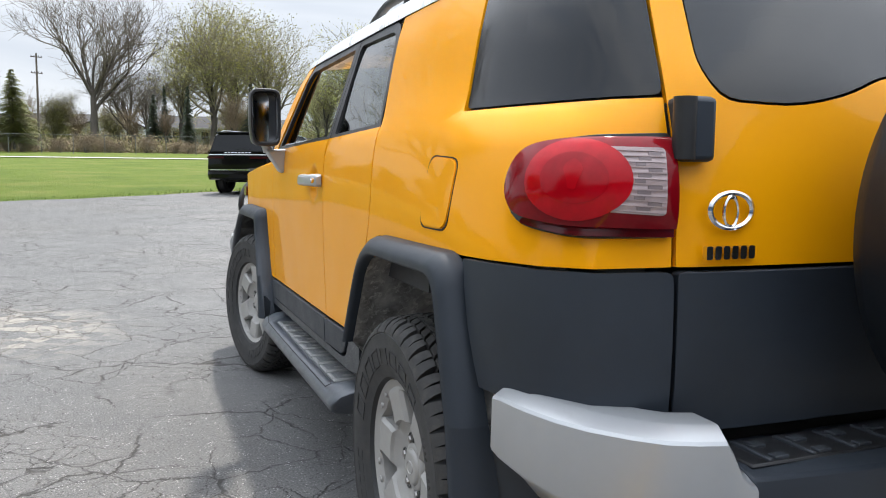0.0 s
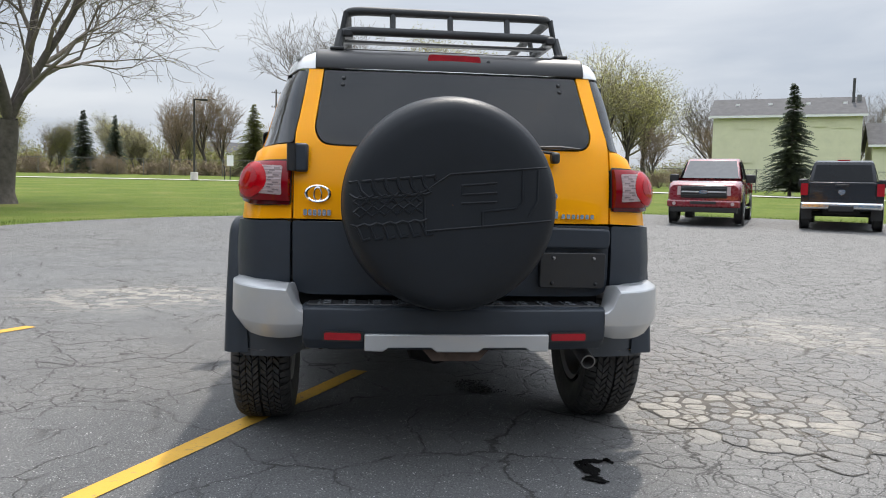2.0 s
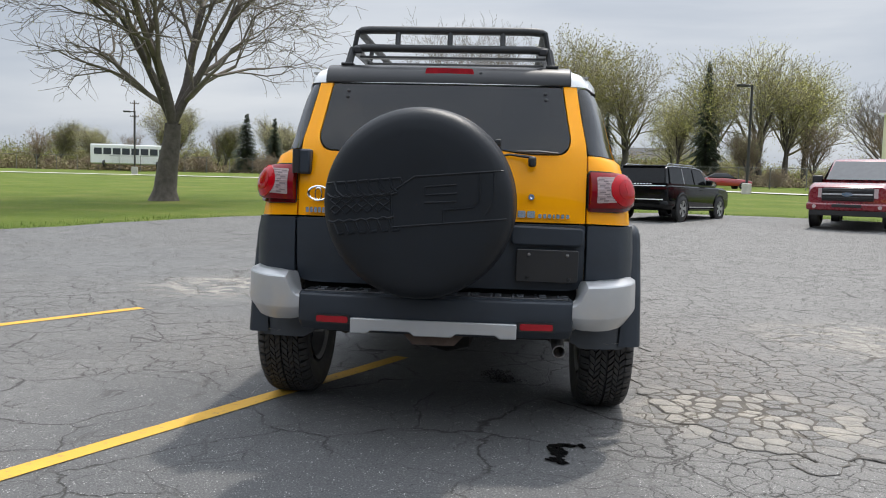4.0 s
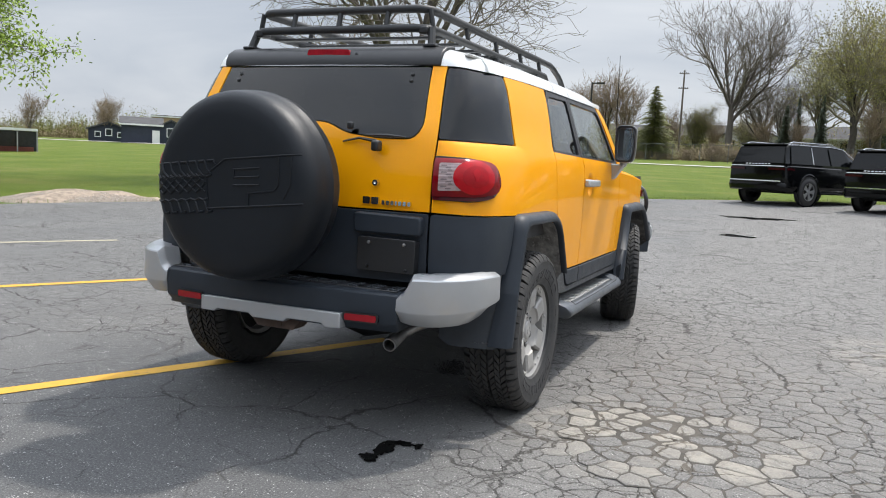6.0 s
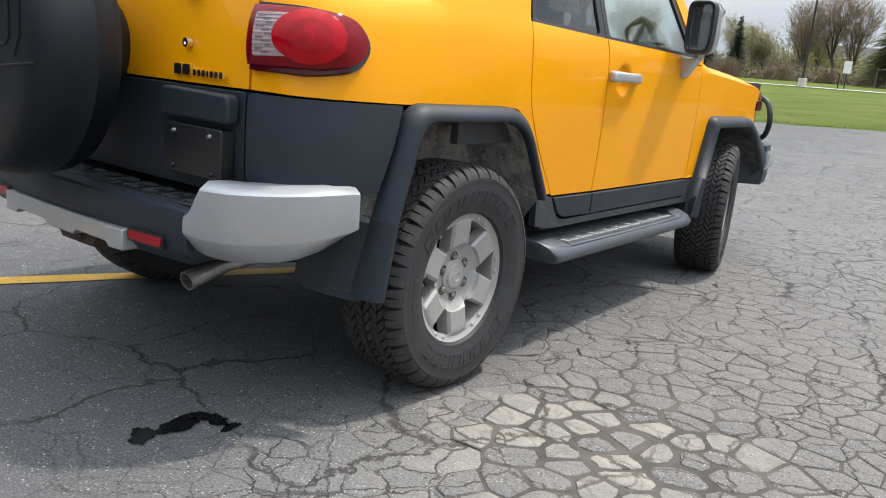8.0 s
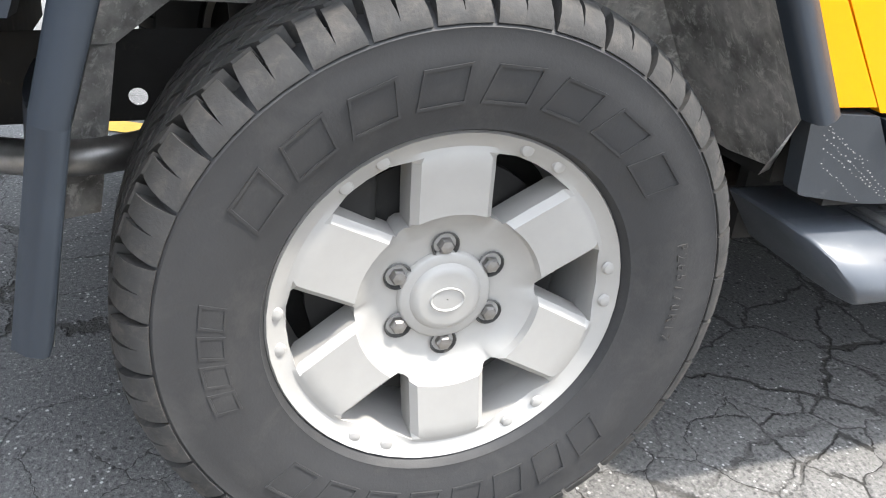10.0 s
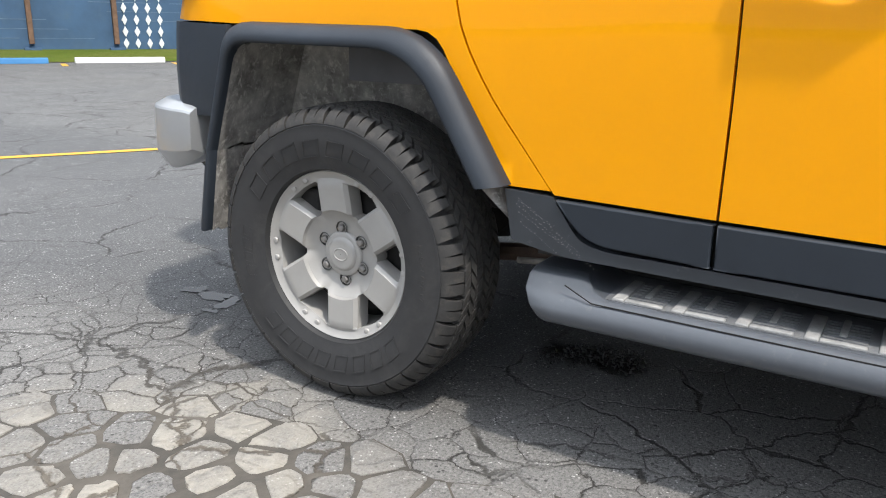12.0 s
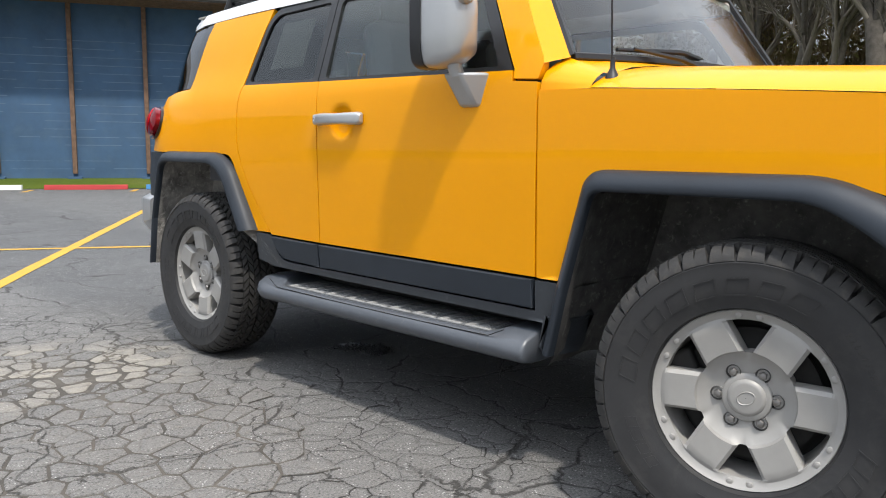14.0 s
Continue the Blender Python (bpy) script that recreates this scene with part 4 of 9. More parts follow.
        if flip:
            part("door_glass", panel_bm(rpoly([(0.968, belt(0.96) - 0.01), (0.968, belt(0.96) + 0.02), (1.875, 1.262), (1.875, 1.24)], 0, 2, True), flip=flip, off=-0.010, thick=0.004), CLEAR, fd, "front door glass wound down")
        else:
            part("door_glass", panel_bm(ff_i, flip=flip, off=-0.010, thick=0.004), CLEAR, fd, "lightly tinted front door glass")
            part("paper_sheet", panel_bm([(0.52, 1.335), (0.76, 1.335), (0.78, 1.535), (0.55, 1.535)], flip=flip, off=-0.016, thick=0.001), PAPER, rd, "pale paper sheet behind the glass")
        sx = -1 if flip else 1
        hx = side_at(1.1, 1.1).x
        bm = bmesh.new()
        prof = rpoly([(0, 0.023), (0.024, 0.019), (0.026, -0.019), (0, -0.023)], [0, 0.01, 0.01, 0], 4)
        lps = []
        for y, k in ((0.952, 0.7), (0.958, 0.95), (0.985, 1.05), (1.02, 1.0), (1.10, 0.9), (1.17, 1.0), (1.215, 1.05), (1.23, 0.9), (1.236, 0.65)):
            o = 0.022 if 0.99 < y < 1.2 else 0.004
            lps.append([(sx * (hx + o + a * k), y, 1.107 + 0.004 * (1.236 - y) + b * k) for a, b in prof])
        rings(bm, lps)
        bmesh.ops.recalc_face_normals(bm, faces=bm.faces)
        hd = part("door_handle", bm, SILVER, fd, "silver pull handle")
        part("lock_cylinder", lathe_bm([(0.028, 0.001), (0.030, 0.006), (0.029, 0.009), (0.02, 0.010)], 16, "X", (0, 0, 0)), CHROME, hd).matrix_basis = Matrix.Translation((sx * hx if sx > 0 else -hx - 0.058 + 0.0, 0.968, 1.108))


glass_rear = glass("tinted_rear_door_glass", (0.45, 0.47, 0.46))
body_sides()


def fuel_flap():
    o = rpoly([(-0.235, 1.02), (-0.255, 1.17), (-0.105, 1.18), (-0.085, 1.02)], 0.035, 5, True)
    part("fuel_flap", panel_bm(o, flip=True, off=0.003, thick=0.006, step=(0.05, 0.05)), YELLOW, car, "yellow rounded fuel flap", bevel=0.0015)
    i = [(a * 1.0 + (0.006 if a > -0.165 else -0.006), b + (0.006 if b > 1.1 else -0.006)) for a, b in o]
    part("fuel_flap_gap", ring_bm(i, [(a + (-0.003 if a > -0.165 else 0.003), b + (-0.003 if b > 1.1 else 0.003)) for a, b in i], flip=True, off=0.0008, thick=0.004), GAP, car)


fuel_flap()


def rear_gate():
    u = [(-0.636, 0.984), (0.636, 0.984), (0.636, 1.27), (0.636, 1.603), (0.575, 1.603), (0.578, 1.34), (0.545, 1.281), (0.40, 1.277), (0.22, 1.30), (0.12, 1.345), (-0.12, 1.345), (-0.24, 1.30), (-0.38, 1.272), (-0.535, 1.278), (-0.572, 1.34), (-0.575, 1.603), (-0.636, 1.603)]
    o = rpoly(u, [0, 0, 0, 0, 0, 0.04, 0.04, 0.1, 0.1, 0.05, 0.05, 0.1, 0.1, 0.04, 0.04, 0, 0], 4, True)
    gate = part("rear_gate", panel_bm(o, gate_at), YELLOW, car, bevel=0.003)
    g = rpoly([(-0.568, 1.345), (-0.53, 1.284), (-0.38, 1.278), (-0.24, 1.306), (-0.12, 1.351), (0.12, 1.351), (0.22, 1.306), (0.40, 1.283), (0.54, 1.287), (0.574, 1.345), (0.570, 1.598), (-0.570, 1.598)], [0.04, 0.04, 0.1, 0.1, 0.05, 0.05, 0.1, 0.1, 0.04, 0.04, 0.01, 0.01], 4, True)
    gl = part("gate_glass", panel_bm(g, gate_at, off=-0.002, thick=0.004), TINT, gate, "dark tinted rear glass")
    for q in (-0.49, 0.49):
        for z in (1.535, 1.565):
            p, n = gate_at(q, z), skin_normal(gate_at, q, z)
            b = lathe_bm([(0.006, 0.001), (0.005, 0.006), (0.0, 0.009)], 12, "Z")
            bmesh.ops.transform(b, matrix=Matrix.Translation(p) @ n.to_track_quat("Z", "Y").to_matrix().to_4x4(), verts=b.verts)
            part("glass_stud", b, BLACK, gl)
    # black spoiler strip over the glass, with the brake lamp
    sp = bmesh.new()
    lps = []
    for x in np.linspace(-0.572, 0.572, 15):
        y0 = gate_at(x, 1.604).y
        lps.append([(x, y0 - 0.003, 1.6035), (x, y0 - 0.001, 1.632), (x, y0 + 0.018, 1.667), (x, y0 + 0.060, 1.692), (x, y0 + 0.115, 1.7035), (x, y0 + 0.155, 1.708), (x, y0 + 0.16, 1.66), (x, y0 + 0.03, 1.604)])
    rings(sp, lps)
    bmesh.ops.recalc_face_normals(sp, faces=sp.faces)
    spo = part("spoiler_strip", sp, BLACK, gate, bevel=0.006)
    part("brake_lamp", prism_bm(rpoly([(-0.105, 1.652), (0.125, 1.650), (0.118, 1.678), (-0.098, 1.680)], 0.010, 4, True), -0.520, -0.46), REFLECT, spo, "red high brake lamp")
    part("washer_nozzle", lathe_bm([(-0.520, 0.001), (-0.518, 0.008), (-0.49, 0.010)], 12, "Y", (0.155, 0, 1.656)), BLACK, spo)
    # dark lower half of the gate
    lo = rpoly([(-0.634, 0.70), (-0.636, 0.976), (0.636, 0.976), (0.634, 0.70), (0.58, 0.685), (-0.58, 0.685)], [0.03, 0.01, 0.01, 0.03, 0.03, 0.03], 4, True)
    part("gate_cladding", panel_bm(lo, gate_at, off=lambda a, b: 0.012 if b > 0.75 else 0.004, thick=0.03), CLAD, gate, bevel=0.005)
    # number plate plinth without a plate, with two bolts
    part("plate_plinth", prism_bm(rpoly([(0.345, 0.725), (0.612, 0.725), (0.615, 0.868), (0.345, 0.868)], 0.012, 4, True), -0.785, -0.74), BLACK, gate, bevel=0.003)
    part("plate_hood", prism_bm(rpoly([(0.32, 0.885), (0.632, 0.885), (0.634, 0.965), (0.32, 0.970)], 0.02, 4, True), -0.782, -0.74), CLAD, gate, bevel=0.008)
    for x, z in ((0.40, 0.846), (0.565, 0.846), (0.395, 0.745), (0.575, 0.742)):
        part("plate_bolt", lathe_bm([(-0.796, 0.001), (-0.795, 0.005), (-0.786, 0.008)], 10, "Y", (x, 0, z)), STEEL if z > 0.8 else BLACK, gate)
    part("gate_lock", lathe_bm([(-0.752, 0.001), (-0.756, 0.006), (-0.756, 0.013), (-0.74, 0.015)], 20, "Y", (0.402, 0, 1.094)), CHROME, gate)
    # hinges
    for z in (1.225,):
        bm = box_bm(-0.640, -0.585, -0.745, -0.66, 1.168, 1.280)
        h = part("gate_hinge", bm, CLAD, gate, bevel=0.010)
        part("hinge_knuckle", lathe_bm([(1.172, 0.001), (1.172, 0.02), (1.278, 0.02), (1.278, 0.001)], 16, "Z", (-0.647, -0.735, 0)), BLACK, h)
    # badges: plain shapes
    em = lathe_bm([(-0.006, 0.052), (-0.009, 0.046), (-0.006, 0.040), (0, 0.046)], 32, "Y")
    for v in em.verts:
        v.co = Vector((v.co.x - 0.545, v.co.y - 0.737, v.co.z * 0.68 + 1.084))
    b = part("oval_badge", em, CHROME, gate, "chrome oval badge")
    em2 = lathe_bm([(-0.006, 0.028), (-0.008, 0.024), (-0.006, 0.020), (0, 0.024)], 24, "Y")
    for v in em2.verts:
        v.co = Vector((v.co.x * 0.62 - 0.545, v.co.y - 0.737, v.co.z * 1.15 + 1.081))
    part("badge_loop", em2, CHROME, b)
    for i in range(6):
        part("badge_bar", prism_bm(rpoly([(0, 0.998), (0.014, 0.998), (0.014, 1.022), (0, 1.022)], 0.004, 3, True), -0.749, -0.739), CHROME, gate).location.x = -0.600 + i * 0.0185
    for x, w, hgt in ((0.345, 0.034, 0.030), (0.386, 0.034, 0.030), (0.435, 0.014, 0.018), (0.456, 0.014, 0.018), (0.477, 0.014, 0.018), (0.498, 0.008, 0.018), (0.513, 0.014, 0.018), (0.534, 0.014, 0.018), (0.555, 0.014, 0.018)):
        part("badge_bar", prism_bm(rpoly([(x, 1.004), (x + w, 1.004), (x + w, 1.004 + hgt), (x, 1.004 + hgt)], 0.004, 3, True), -0.752, -0.739), CHROME, gate)
    # wiper
    w = part("rear_wiper", tube_bm([(0.40, -0.76, 1.262), (0.39, -0.745, 1.268), (0.30, -0.72, 1.278), (0.22, -0.715, 1.262)], [0.009, 0.008, 0.006, 0.004], 6), BLACK, gate)
    part("wiper_motor_cap", box_bm(0.383, 0.417, -0.775, -0.725, 1.225, 1.270), BLACK, w, bevel=0.010)
    part("wiper_blade", tube_bm([(0.33, -0.722, 1.292), (0.43, -0.718, 1.293), (0.515, -0.712, 1.288)], [0.004, 0.007, 0.004], 6), BLACK, w)
    part("wiper_park", box_bm(0.235, 0.262, -0.72, -0.70, 1.315, 1.345), BLACK, gl, bevel=0.006)


rear_gate()


def tail_lamps():
    red = rpoly([(-0.714, 1.051), (-0.55, 1.047), (-0.458, 1.063), (-0.430, 1.123), (-0.457, 1.183), (-0.55, 1.203), (-0.714, 1.205)], [0.0, 0.06, 0.06, 0.05, 0.06, 0.06, 0.0], 6, True)
    clear = rpoly([(-0.692, 1.072), (-0.580, 1.072), (-0.580, 1.184), (-0.692, 1.184)], [0.008, 0, 0, 0.008], 4, True)
    trim = rpoly([(-0.716, 1.036), (-0.55, 1.032), (-0.447, 1.050), (-0.418, 1.122), (-0.446, 1.194), (-0.55, 1.213), (-0.716, 1.216)], [0.015, 0.06, 0.06, 0.05, 0.06, 0.06, 0.01], 5, True)
    base = rpoly([(-0.712, 1.037), (-0.55, 1.034), (-0.465, 1.050), (-0.47, 1.062), (-0.55, 1.049), (-0.712, 1.053)], [0, 0.03, 0.01, 0.01, 0.03, 0], 4, True)

    def bulge(a, b):
        u, v = (a + 0.585) / 0.165, (b - 1.126) / 0.085
        return 0.012 + 0.044 * max(0.0, 1 - u * u * u * u) * max(0.0, 1 - v * v) ** 0.5

    cx, cz, ru, rv = -0.566, 1.126, 0.078, 0.071

    def dome(a, b):
        q = ((a - cx) / ru) ** 2 + ((b - cz) / rv) ** 2
        return bulge(a, b) + 0.0045 + 0.003 * max(0.0, 1 - q) ** 0.5

    def ring(k):
        return [(cx + ru * k * math.cos(a), cz + rv * k * math.sin(a)) for a in np.linspace(0, 2 * math.pi, 36, endpoint=False)]

    for flip in (False, True):
        t = part("tail_lamp", panel_bm(trim, flip=flip, off=0.008, thick=0.03), BLACK, car, "red and clear wrap-round tail lamp", bevel=0.004)
        part("red_lens", panel_bm(red, flip=flip, off=bulge, thick=0.03, step=(0.025, 0.02)), RED_LENS, t, "red lens", bevel=0.006)
        part("clear_lens", panel_bm(clear, flip=flip, off=lambda a, b: bulge(a, b) + 0.0022, thick=0.03, step=(0.03, 0.02)), CLEAR_LENS, t, "clear ribbed lens", bevel=0.003)
        # fine ribs in three fields, and the smoky facets of the mirror behind them
        for k in range(12):
            z = 1.0755 + k * 0.0092
            o = [(-0.690, z), (-0.585, z), (-0.585, z + 0.0024), (-0.690, z + 0.0024)]
            part("lens_rib", panel_bm(o, flip=flip, off=lambda a, b: bulge(a, b) + 0.0042, thick=0.003, step=(0.03, 0.05)), CLEAR_LENS, t)
        for k in range(11):
            z = 1.0785 + k * 0.0092
            y0, y1 = ((-0.668, -0.650), (-0.684, -0.664), (-0.660, -0.646))[k % 3]
            o = [(y0, z), (y1, z), (y1, z + 0.0052), (y0, z + 0.0052)]
            part("lens_facet", panel_bm(o, flip=flip, off=lambda a, b: bulge(a, b) + 0.0032, thick=0.002, step=(0.03, 0.05)), LENS_DARK, t)
        part("lamp_base", panel_bm(base, flip=flip, off=0.019, thick=0.02), DARK_RED, t, "dark red strip under the lens")
        part("round_lens", panel_bm(ring(1.0), flip=flip, off=dome, thick=0.012, step=(0.02, 0.018)), RED_DISC, t, "bright red round lens")
        part("lens_core", panel_bm(ring(0.62), flip=flip, off=lambda a, b: dome(a, b) + 0.0010, thick=0.003, step=(0.02, 0.018)), RED_DEEP, t, "darker core of the round lens")
        part("bulb_cover", panel_bm([(cx + 0.012 * math.cos(a) * (1 + 0.3 * math.sin(3 * a)), cz + 0.006 + 0.026 * math.sin(a)) for a in np.linspace(0, 2 * math.pi, 18, endpoint=False)], flip=flip, off=lambda a, b: dome(a, b) + 0.0017, thick=0.002, step=(0.02, 0.018)), RED_DISC, t)


tail_lamps()


def roof():
    ys = np.linspace(-0.28, 1.86, 18)
    bm = bmesh.new()
    rows = []
    for y in ys:
        xb = side_at(min(y, 2.0), 1.607).x
        dz = -0.045 * max(0.0, (y - 1.3) / 0.56) ** 2
        half = [(xb + 0.004, 1.605), (xb - 0.004, 1.632), (xb - 0.028, 1.664 + dz), (xb - 0.085, 1.688 + dz), (xb - 0.2, 1.703 + dz), (0.3, 1.712 + dz)]
        rows.append([(a, y, b) for a, b in half] + [(0, y, 1.715 + dz)] + [(-a, y, b) for a, b in reversed(half)])
    rings(bm, rows, close=False)
    lo = [[(x * 0.96, y, max(z - 0.03, 1.608)) for x, y, z in r] for r in rows]
    rings(bm, list(reversed(lo)), close=False)
    for a, b in ((rows[0], lo[0]), (rows[-1], lo[-1])):
        rings(bm, [a, b], close=False)
    bmesh.ops.remove_doubles(bm, verts=bm.verts, dist=1e-5)
    bmesh.ops.recalc_face_normals(bm, faces=bm.faces)
    rf = part("roof", bm, WHITE_PAINT, car, "white painted roof")
    # its rounded rear end, following the plan of the body
    cap = bmesh.new()
    lps = []
    ss = list(np.linspace(-0.28, -0.95, 20)) + list(np.linspace(-1.0, -1.36, 5))
    for sx, row in ((1, ss), (-1, ss[-2::-1])):
        for a in row:
            q, n = side_at(a, 1.606), skin_normal(side_at, a, 1.606)
            way = Vector((-n.x, -n.y, 0)).normalized() if a > -1.3 else Vector((0, 1, 0))
            lps.append([(sx * (q.x + way.x * d), q.y + way.y * d, z) for d, z in ((-0.004, 1.605), (0.004, 1.632), (0.028, 1.664), (0.085, 1.688), (0.16, 1.698), (0.262, 1.704), (0.262, 1.67))])
    rings(cap, lps, close=False)
    bmesh.ops.recalc_face_normals(cap, faces=cap.faces)
    part("roof_end", cap, WHITE_PAINT, rf, sharp=70)
    # windscreen
    bm = bmesh.new()
    n, k = 14, 5
    g = []
    for j in range(k + 1):
        t = j / k
        row = []
        for i in range(n + 1):
            u = -1 + 2 * i / n
            x = u * ((0.785) * (1 - t) + 0.68 * t)
            y = (2.085 * (1 - t) + 1.845 * t) + (1 - u * u) * (0.13 * (1 - t) + 0.05 * t)
            row.append((x, y, (1.272 + (1 - u * u) * 0.01) * (1 - t) + 1.655 * t))
        g.append(row)
    rings(bm, g, close=False)
    part("windscreen", bm, CLEAR, car, "clear windscreen")
    bm = bmesh.new()
    for row in (g[0], g[-1]):
        add_tube(bm, row, 0.016, 6)
    for sx in (0, n):
        add_tube(bm, [r[sx] for r in g], 0.014, 6)
    part("windscreen_seal", bm, BLACK, car)
    for x0, x1 in ((-0.60, -0.06), (0.05, 0.62)):
        w = part("windscreen_wiper", tube_bm([(x0 + 0.30, 2.27, 1.262), (x0 + 0.36, 2.235, 1.285), (x1 - 0.05, 2.16, 1.31)], [0.012, 0.009, 0.006], 6), BLACK, car)
        part("wiper_blade", tube_bm([(x0, 2.17, 1.30), (0.5 * (x0 + x1), 2.19, 1.317), (x1, 2.13, 1.305)], [0.006, 0.010, 0.006], 6), BLACK, w)


roof()


def hood_z(x, y):
    """the bonnet: high in the middle, rolling off to the wings"""
    edge = 1.174 - 0.012 * (y - 2.04) - 0.050 * max(0.0, (y - 2.2)) ** 1.15
    u = min(1.0, abs(x) / 0.872)
    return edge + 0.075 * (1 - u ** 7) + 0.014 * (1 - u * u)


def nose():
    bm = bmesh.new()
    xs = [-0.872, -0.86, -0.84, -0.80, -0.74, -0.6, -0.3, 0, 0.3, 0.6, 0.74, 0.80, 0.84, 0.86, 0.872]
    rows = []
    for y in (2.21, 2.3, 2.5, 2.75, 3.0, 3.2, 3.33, 3.40):
        k = 1 - max(0, (y - 2.9)) ** 2 * 0.25
        d = 0.05 * max(0, (y - 3.25) / 0.15) ** 2
        rows.append([(x * k, y, hood_z(x, y) - d) for x in xs])
    rings(bm, rows, close=False)
    part("bonnet", bm, YELLOW, car, bevel=0.0)
    bm = bmesh.new()
    us = np.linspace(-1, 1, 15)
    back = [(u * 0.79, 2.082 + (1 - u * u) * 0.13, 1.266 + (1 - u * u) * 0.01) for u in us]
    fore = [(u * 0.79, 2.222, hood_z(u * 0.79, 2.222) + 0.003) for u in us]
    rings(bm, [back, [tuple((a + b) / 2 for a, b in zip(p, q)) for p, q in zip(back, fore)], fore], close=False)
    part("cowl_panel", bm, YELLOW, car)
    # the rounded corner between pillar, wing and bonnet
    for sx in (-1, 1):
        bm = bmesh.new()
        rear = [(0.877, 2.040, 1.172), (0.874, 2.041, 1.200), (0.858, 2.046, 1.228), (0.828, 2.056, 1.252), (0.79, 2.078, 1.270)]
        mid = [(0.877, 2.12, 1.171), (0.872, 2.12, 1.192), (0.853, 2.12, 1.217), (0.823, 2.125, 1.238), (0.79, 2.13, 1.252)]
        fore = [(0.872, 2.213, 1.170), (0.864, 2.213, 1.184), (0.846, 2.215, 1.201), (0.820, 2.218, 1.216), (0.79, 2.222, hood_z(0.79, 2.222) + 0.003)]
        rings(bm, [[(sx * x, y, z) for x, y, z in r] for r in (rear, mid, fore)], close=False)
        bmesh.ops.subdivide_edges(bm, edges=bm.edges[:], cuts=2, use_grid_fill=True, smooth=0.6)
        part("cowl_corner", bm, YELLOW, car, sharp=60)
        # front face of the pillar, up to the glass
        bm = bmesh.new()
        lps = []
        for t in np.linspace(0, 1, 7):
            p = side_at(2.048 + (1.833 - 2.048) * t, 1.250 + 0.355 * t)
            lps.append([(sx * (p.x - 0.003), p.y, p.z), (sx * (p.x - 0.022), p.y + 0.016, p.z + 0.006), (sx * ((0.785 * (1 - t) + 0.68 * t) + 0.012), 2.088 - 0.24 * t, 1.270 + 0.383 * t)])
        rings(bm, lps, close=False)
        bmesh.ops.recalc_face_normals(bm, faces=bm.faces)
        part("pillar_face", bm, YELLOW, car, sharp=70)
    m = part("aerial_mast", tube_bm([(0.80, 2.235, 1.205), (0.80, 2.23, 1.30), (0.795, 2.20, 2.02)], [0.004, 0.003, 0.0018], 6), BLACK, car, "thin black whip aerial")
    part("aerial_foot", lathe_bm([(1.198, 0.022), (1.212, 0.016), (1.228, 0.008), (1.26, 0.006), (1.262, 0.001)], 14, "Z", (0.80, 2.235, 0)), BLACK, m)
    # grille, lamps, front bumper and brush guard
    gr = part("front_grille", prism_bm(rpoly([(-0.72, 0.80), (0.72, 0.80), (0.74, 1.08), (-0.74, 1.08)], 0.09, 5, True), 3.36, 3.43), WHITE_PAINT, car, bevel=0.01)
    for sx in (-1, 1):
        part("headlamp", lathe_bm([(3.43, 0.10), (3.45, 0.095), (3.455, 0.05), (3.457, 0.001)], 28, "Y", (sx * 0.58, 0, 0.95)), CLEAR_LENS, gr)
        part("side_marker", prism_bm(rpoly([(3.16, 0.98), (3.26, 0.98), (3.26, 1.04), (3.16, 1.04)], 0.02, 4, True), sx * 0.846, sx * 0.866, "X"), DARK_RED, car)
    part("grille_mesh", prism_bm(rpoly([(-0.42, 0.86), (0.42, 0.86), (0.42, 1.02), (-0.42, 1.02)], 0.04, 4, True), 3.425, 3.44), BLACK, gr)
    bm = bmesh.new()
    path = [(-0.93, 3.30), (-0.90, 3.5), (-0.78, 3.62), (-0.5, 3.68), (0, 3.70), (0.5, 3.68), (0.78, 3.62), (0.90, 3.5), (0.93, 3.30)]
    rings(bm, [[(x, y, 0.50), (x * 1.0, y + 0.03, 0.56), (x, y + 0.03, 0.70), (x, y, 0.76), (x * 0.8, y - 0.15, 0.76), (x * 0.8, y - 0.15, 0.50)] for x, y in path])
    bmesh.ops.recalc_face_normals(bm, faces=bm.faces)
    fb = part("front_bumper", bm, CLAD, car, bevel=0.01)
    for sx in (-1, 1):
        bm = bmesh.new()
        rings(bm, [[(sx * x, y, 0.60), (sx * (x + 0.012), y + 0.03, 0.63), (sx * (x + 0.012), y + 0.03, 0.69), (sx * x, y, 0.72), (sx * (x - 0.06), y - 0.02, 0.70), (sx * (x - 0.06), y - 0.02, 0.62)] for x, y in ((0.935, 3.32), (0.915, 3.5), (0.80, 3.63))])
        bmesh.ops.recalc_face_normals(bm, faces=bm.faces)
        part("bumper_end", bm, SILVER, fb)
    bm = bmesh.new()
    for sx in (-1, 1):
        add_tube(bm, rpoly([(sx * 0.40, 3.66, 0.78), (sx * 0.40, 3.66, 1.08), (sx * 0.80, 3.60, 1.06), (sx * 0.86, 3.55, 0.92), (sx * 0.82, 3.60, 0.78), (sx * 0.40, 3.66, 0.78)], 0.09, 6), 0.019, 10)
    add_tube(bm, [(-0.4, 3.66, 1.08), (0, 3.67, 1.09), (0.4, 3.66, 1.08)], 0.019, 10)
    add_tube(bm, [(-0.4, 3.66, 0.80), (0, 3.67, 0.80), (0.4, 3.66, 0.80)], 0.019, 10)
    for x in (-0.2, 0.2):
        add_tube(bm, [(x, 3.60, 0.70), (x, 3.66, 0.80)], 0.02, 8)
    part("brush_guard", bm, BLACK, car, "black tube brush guard")


nose()


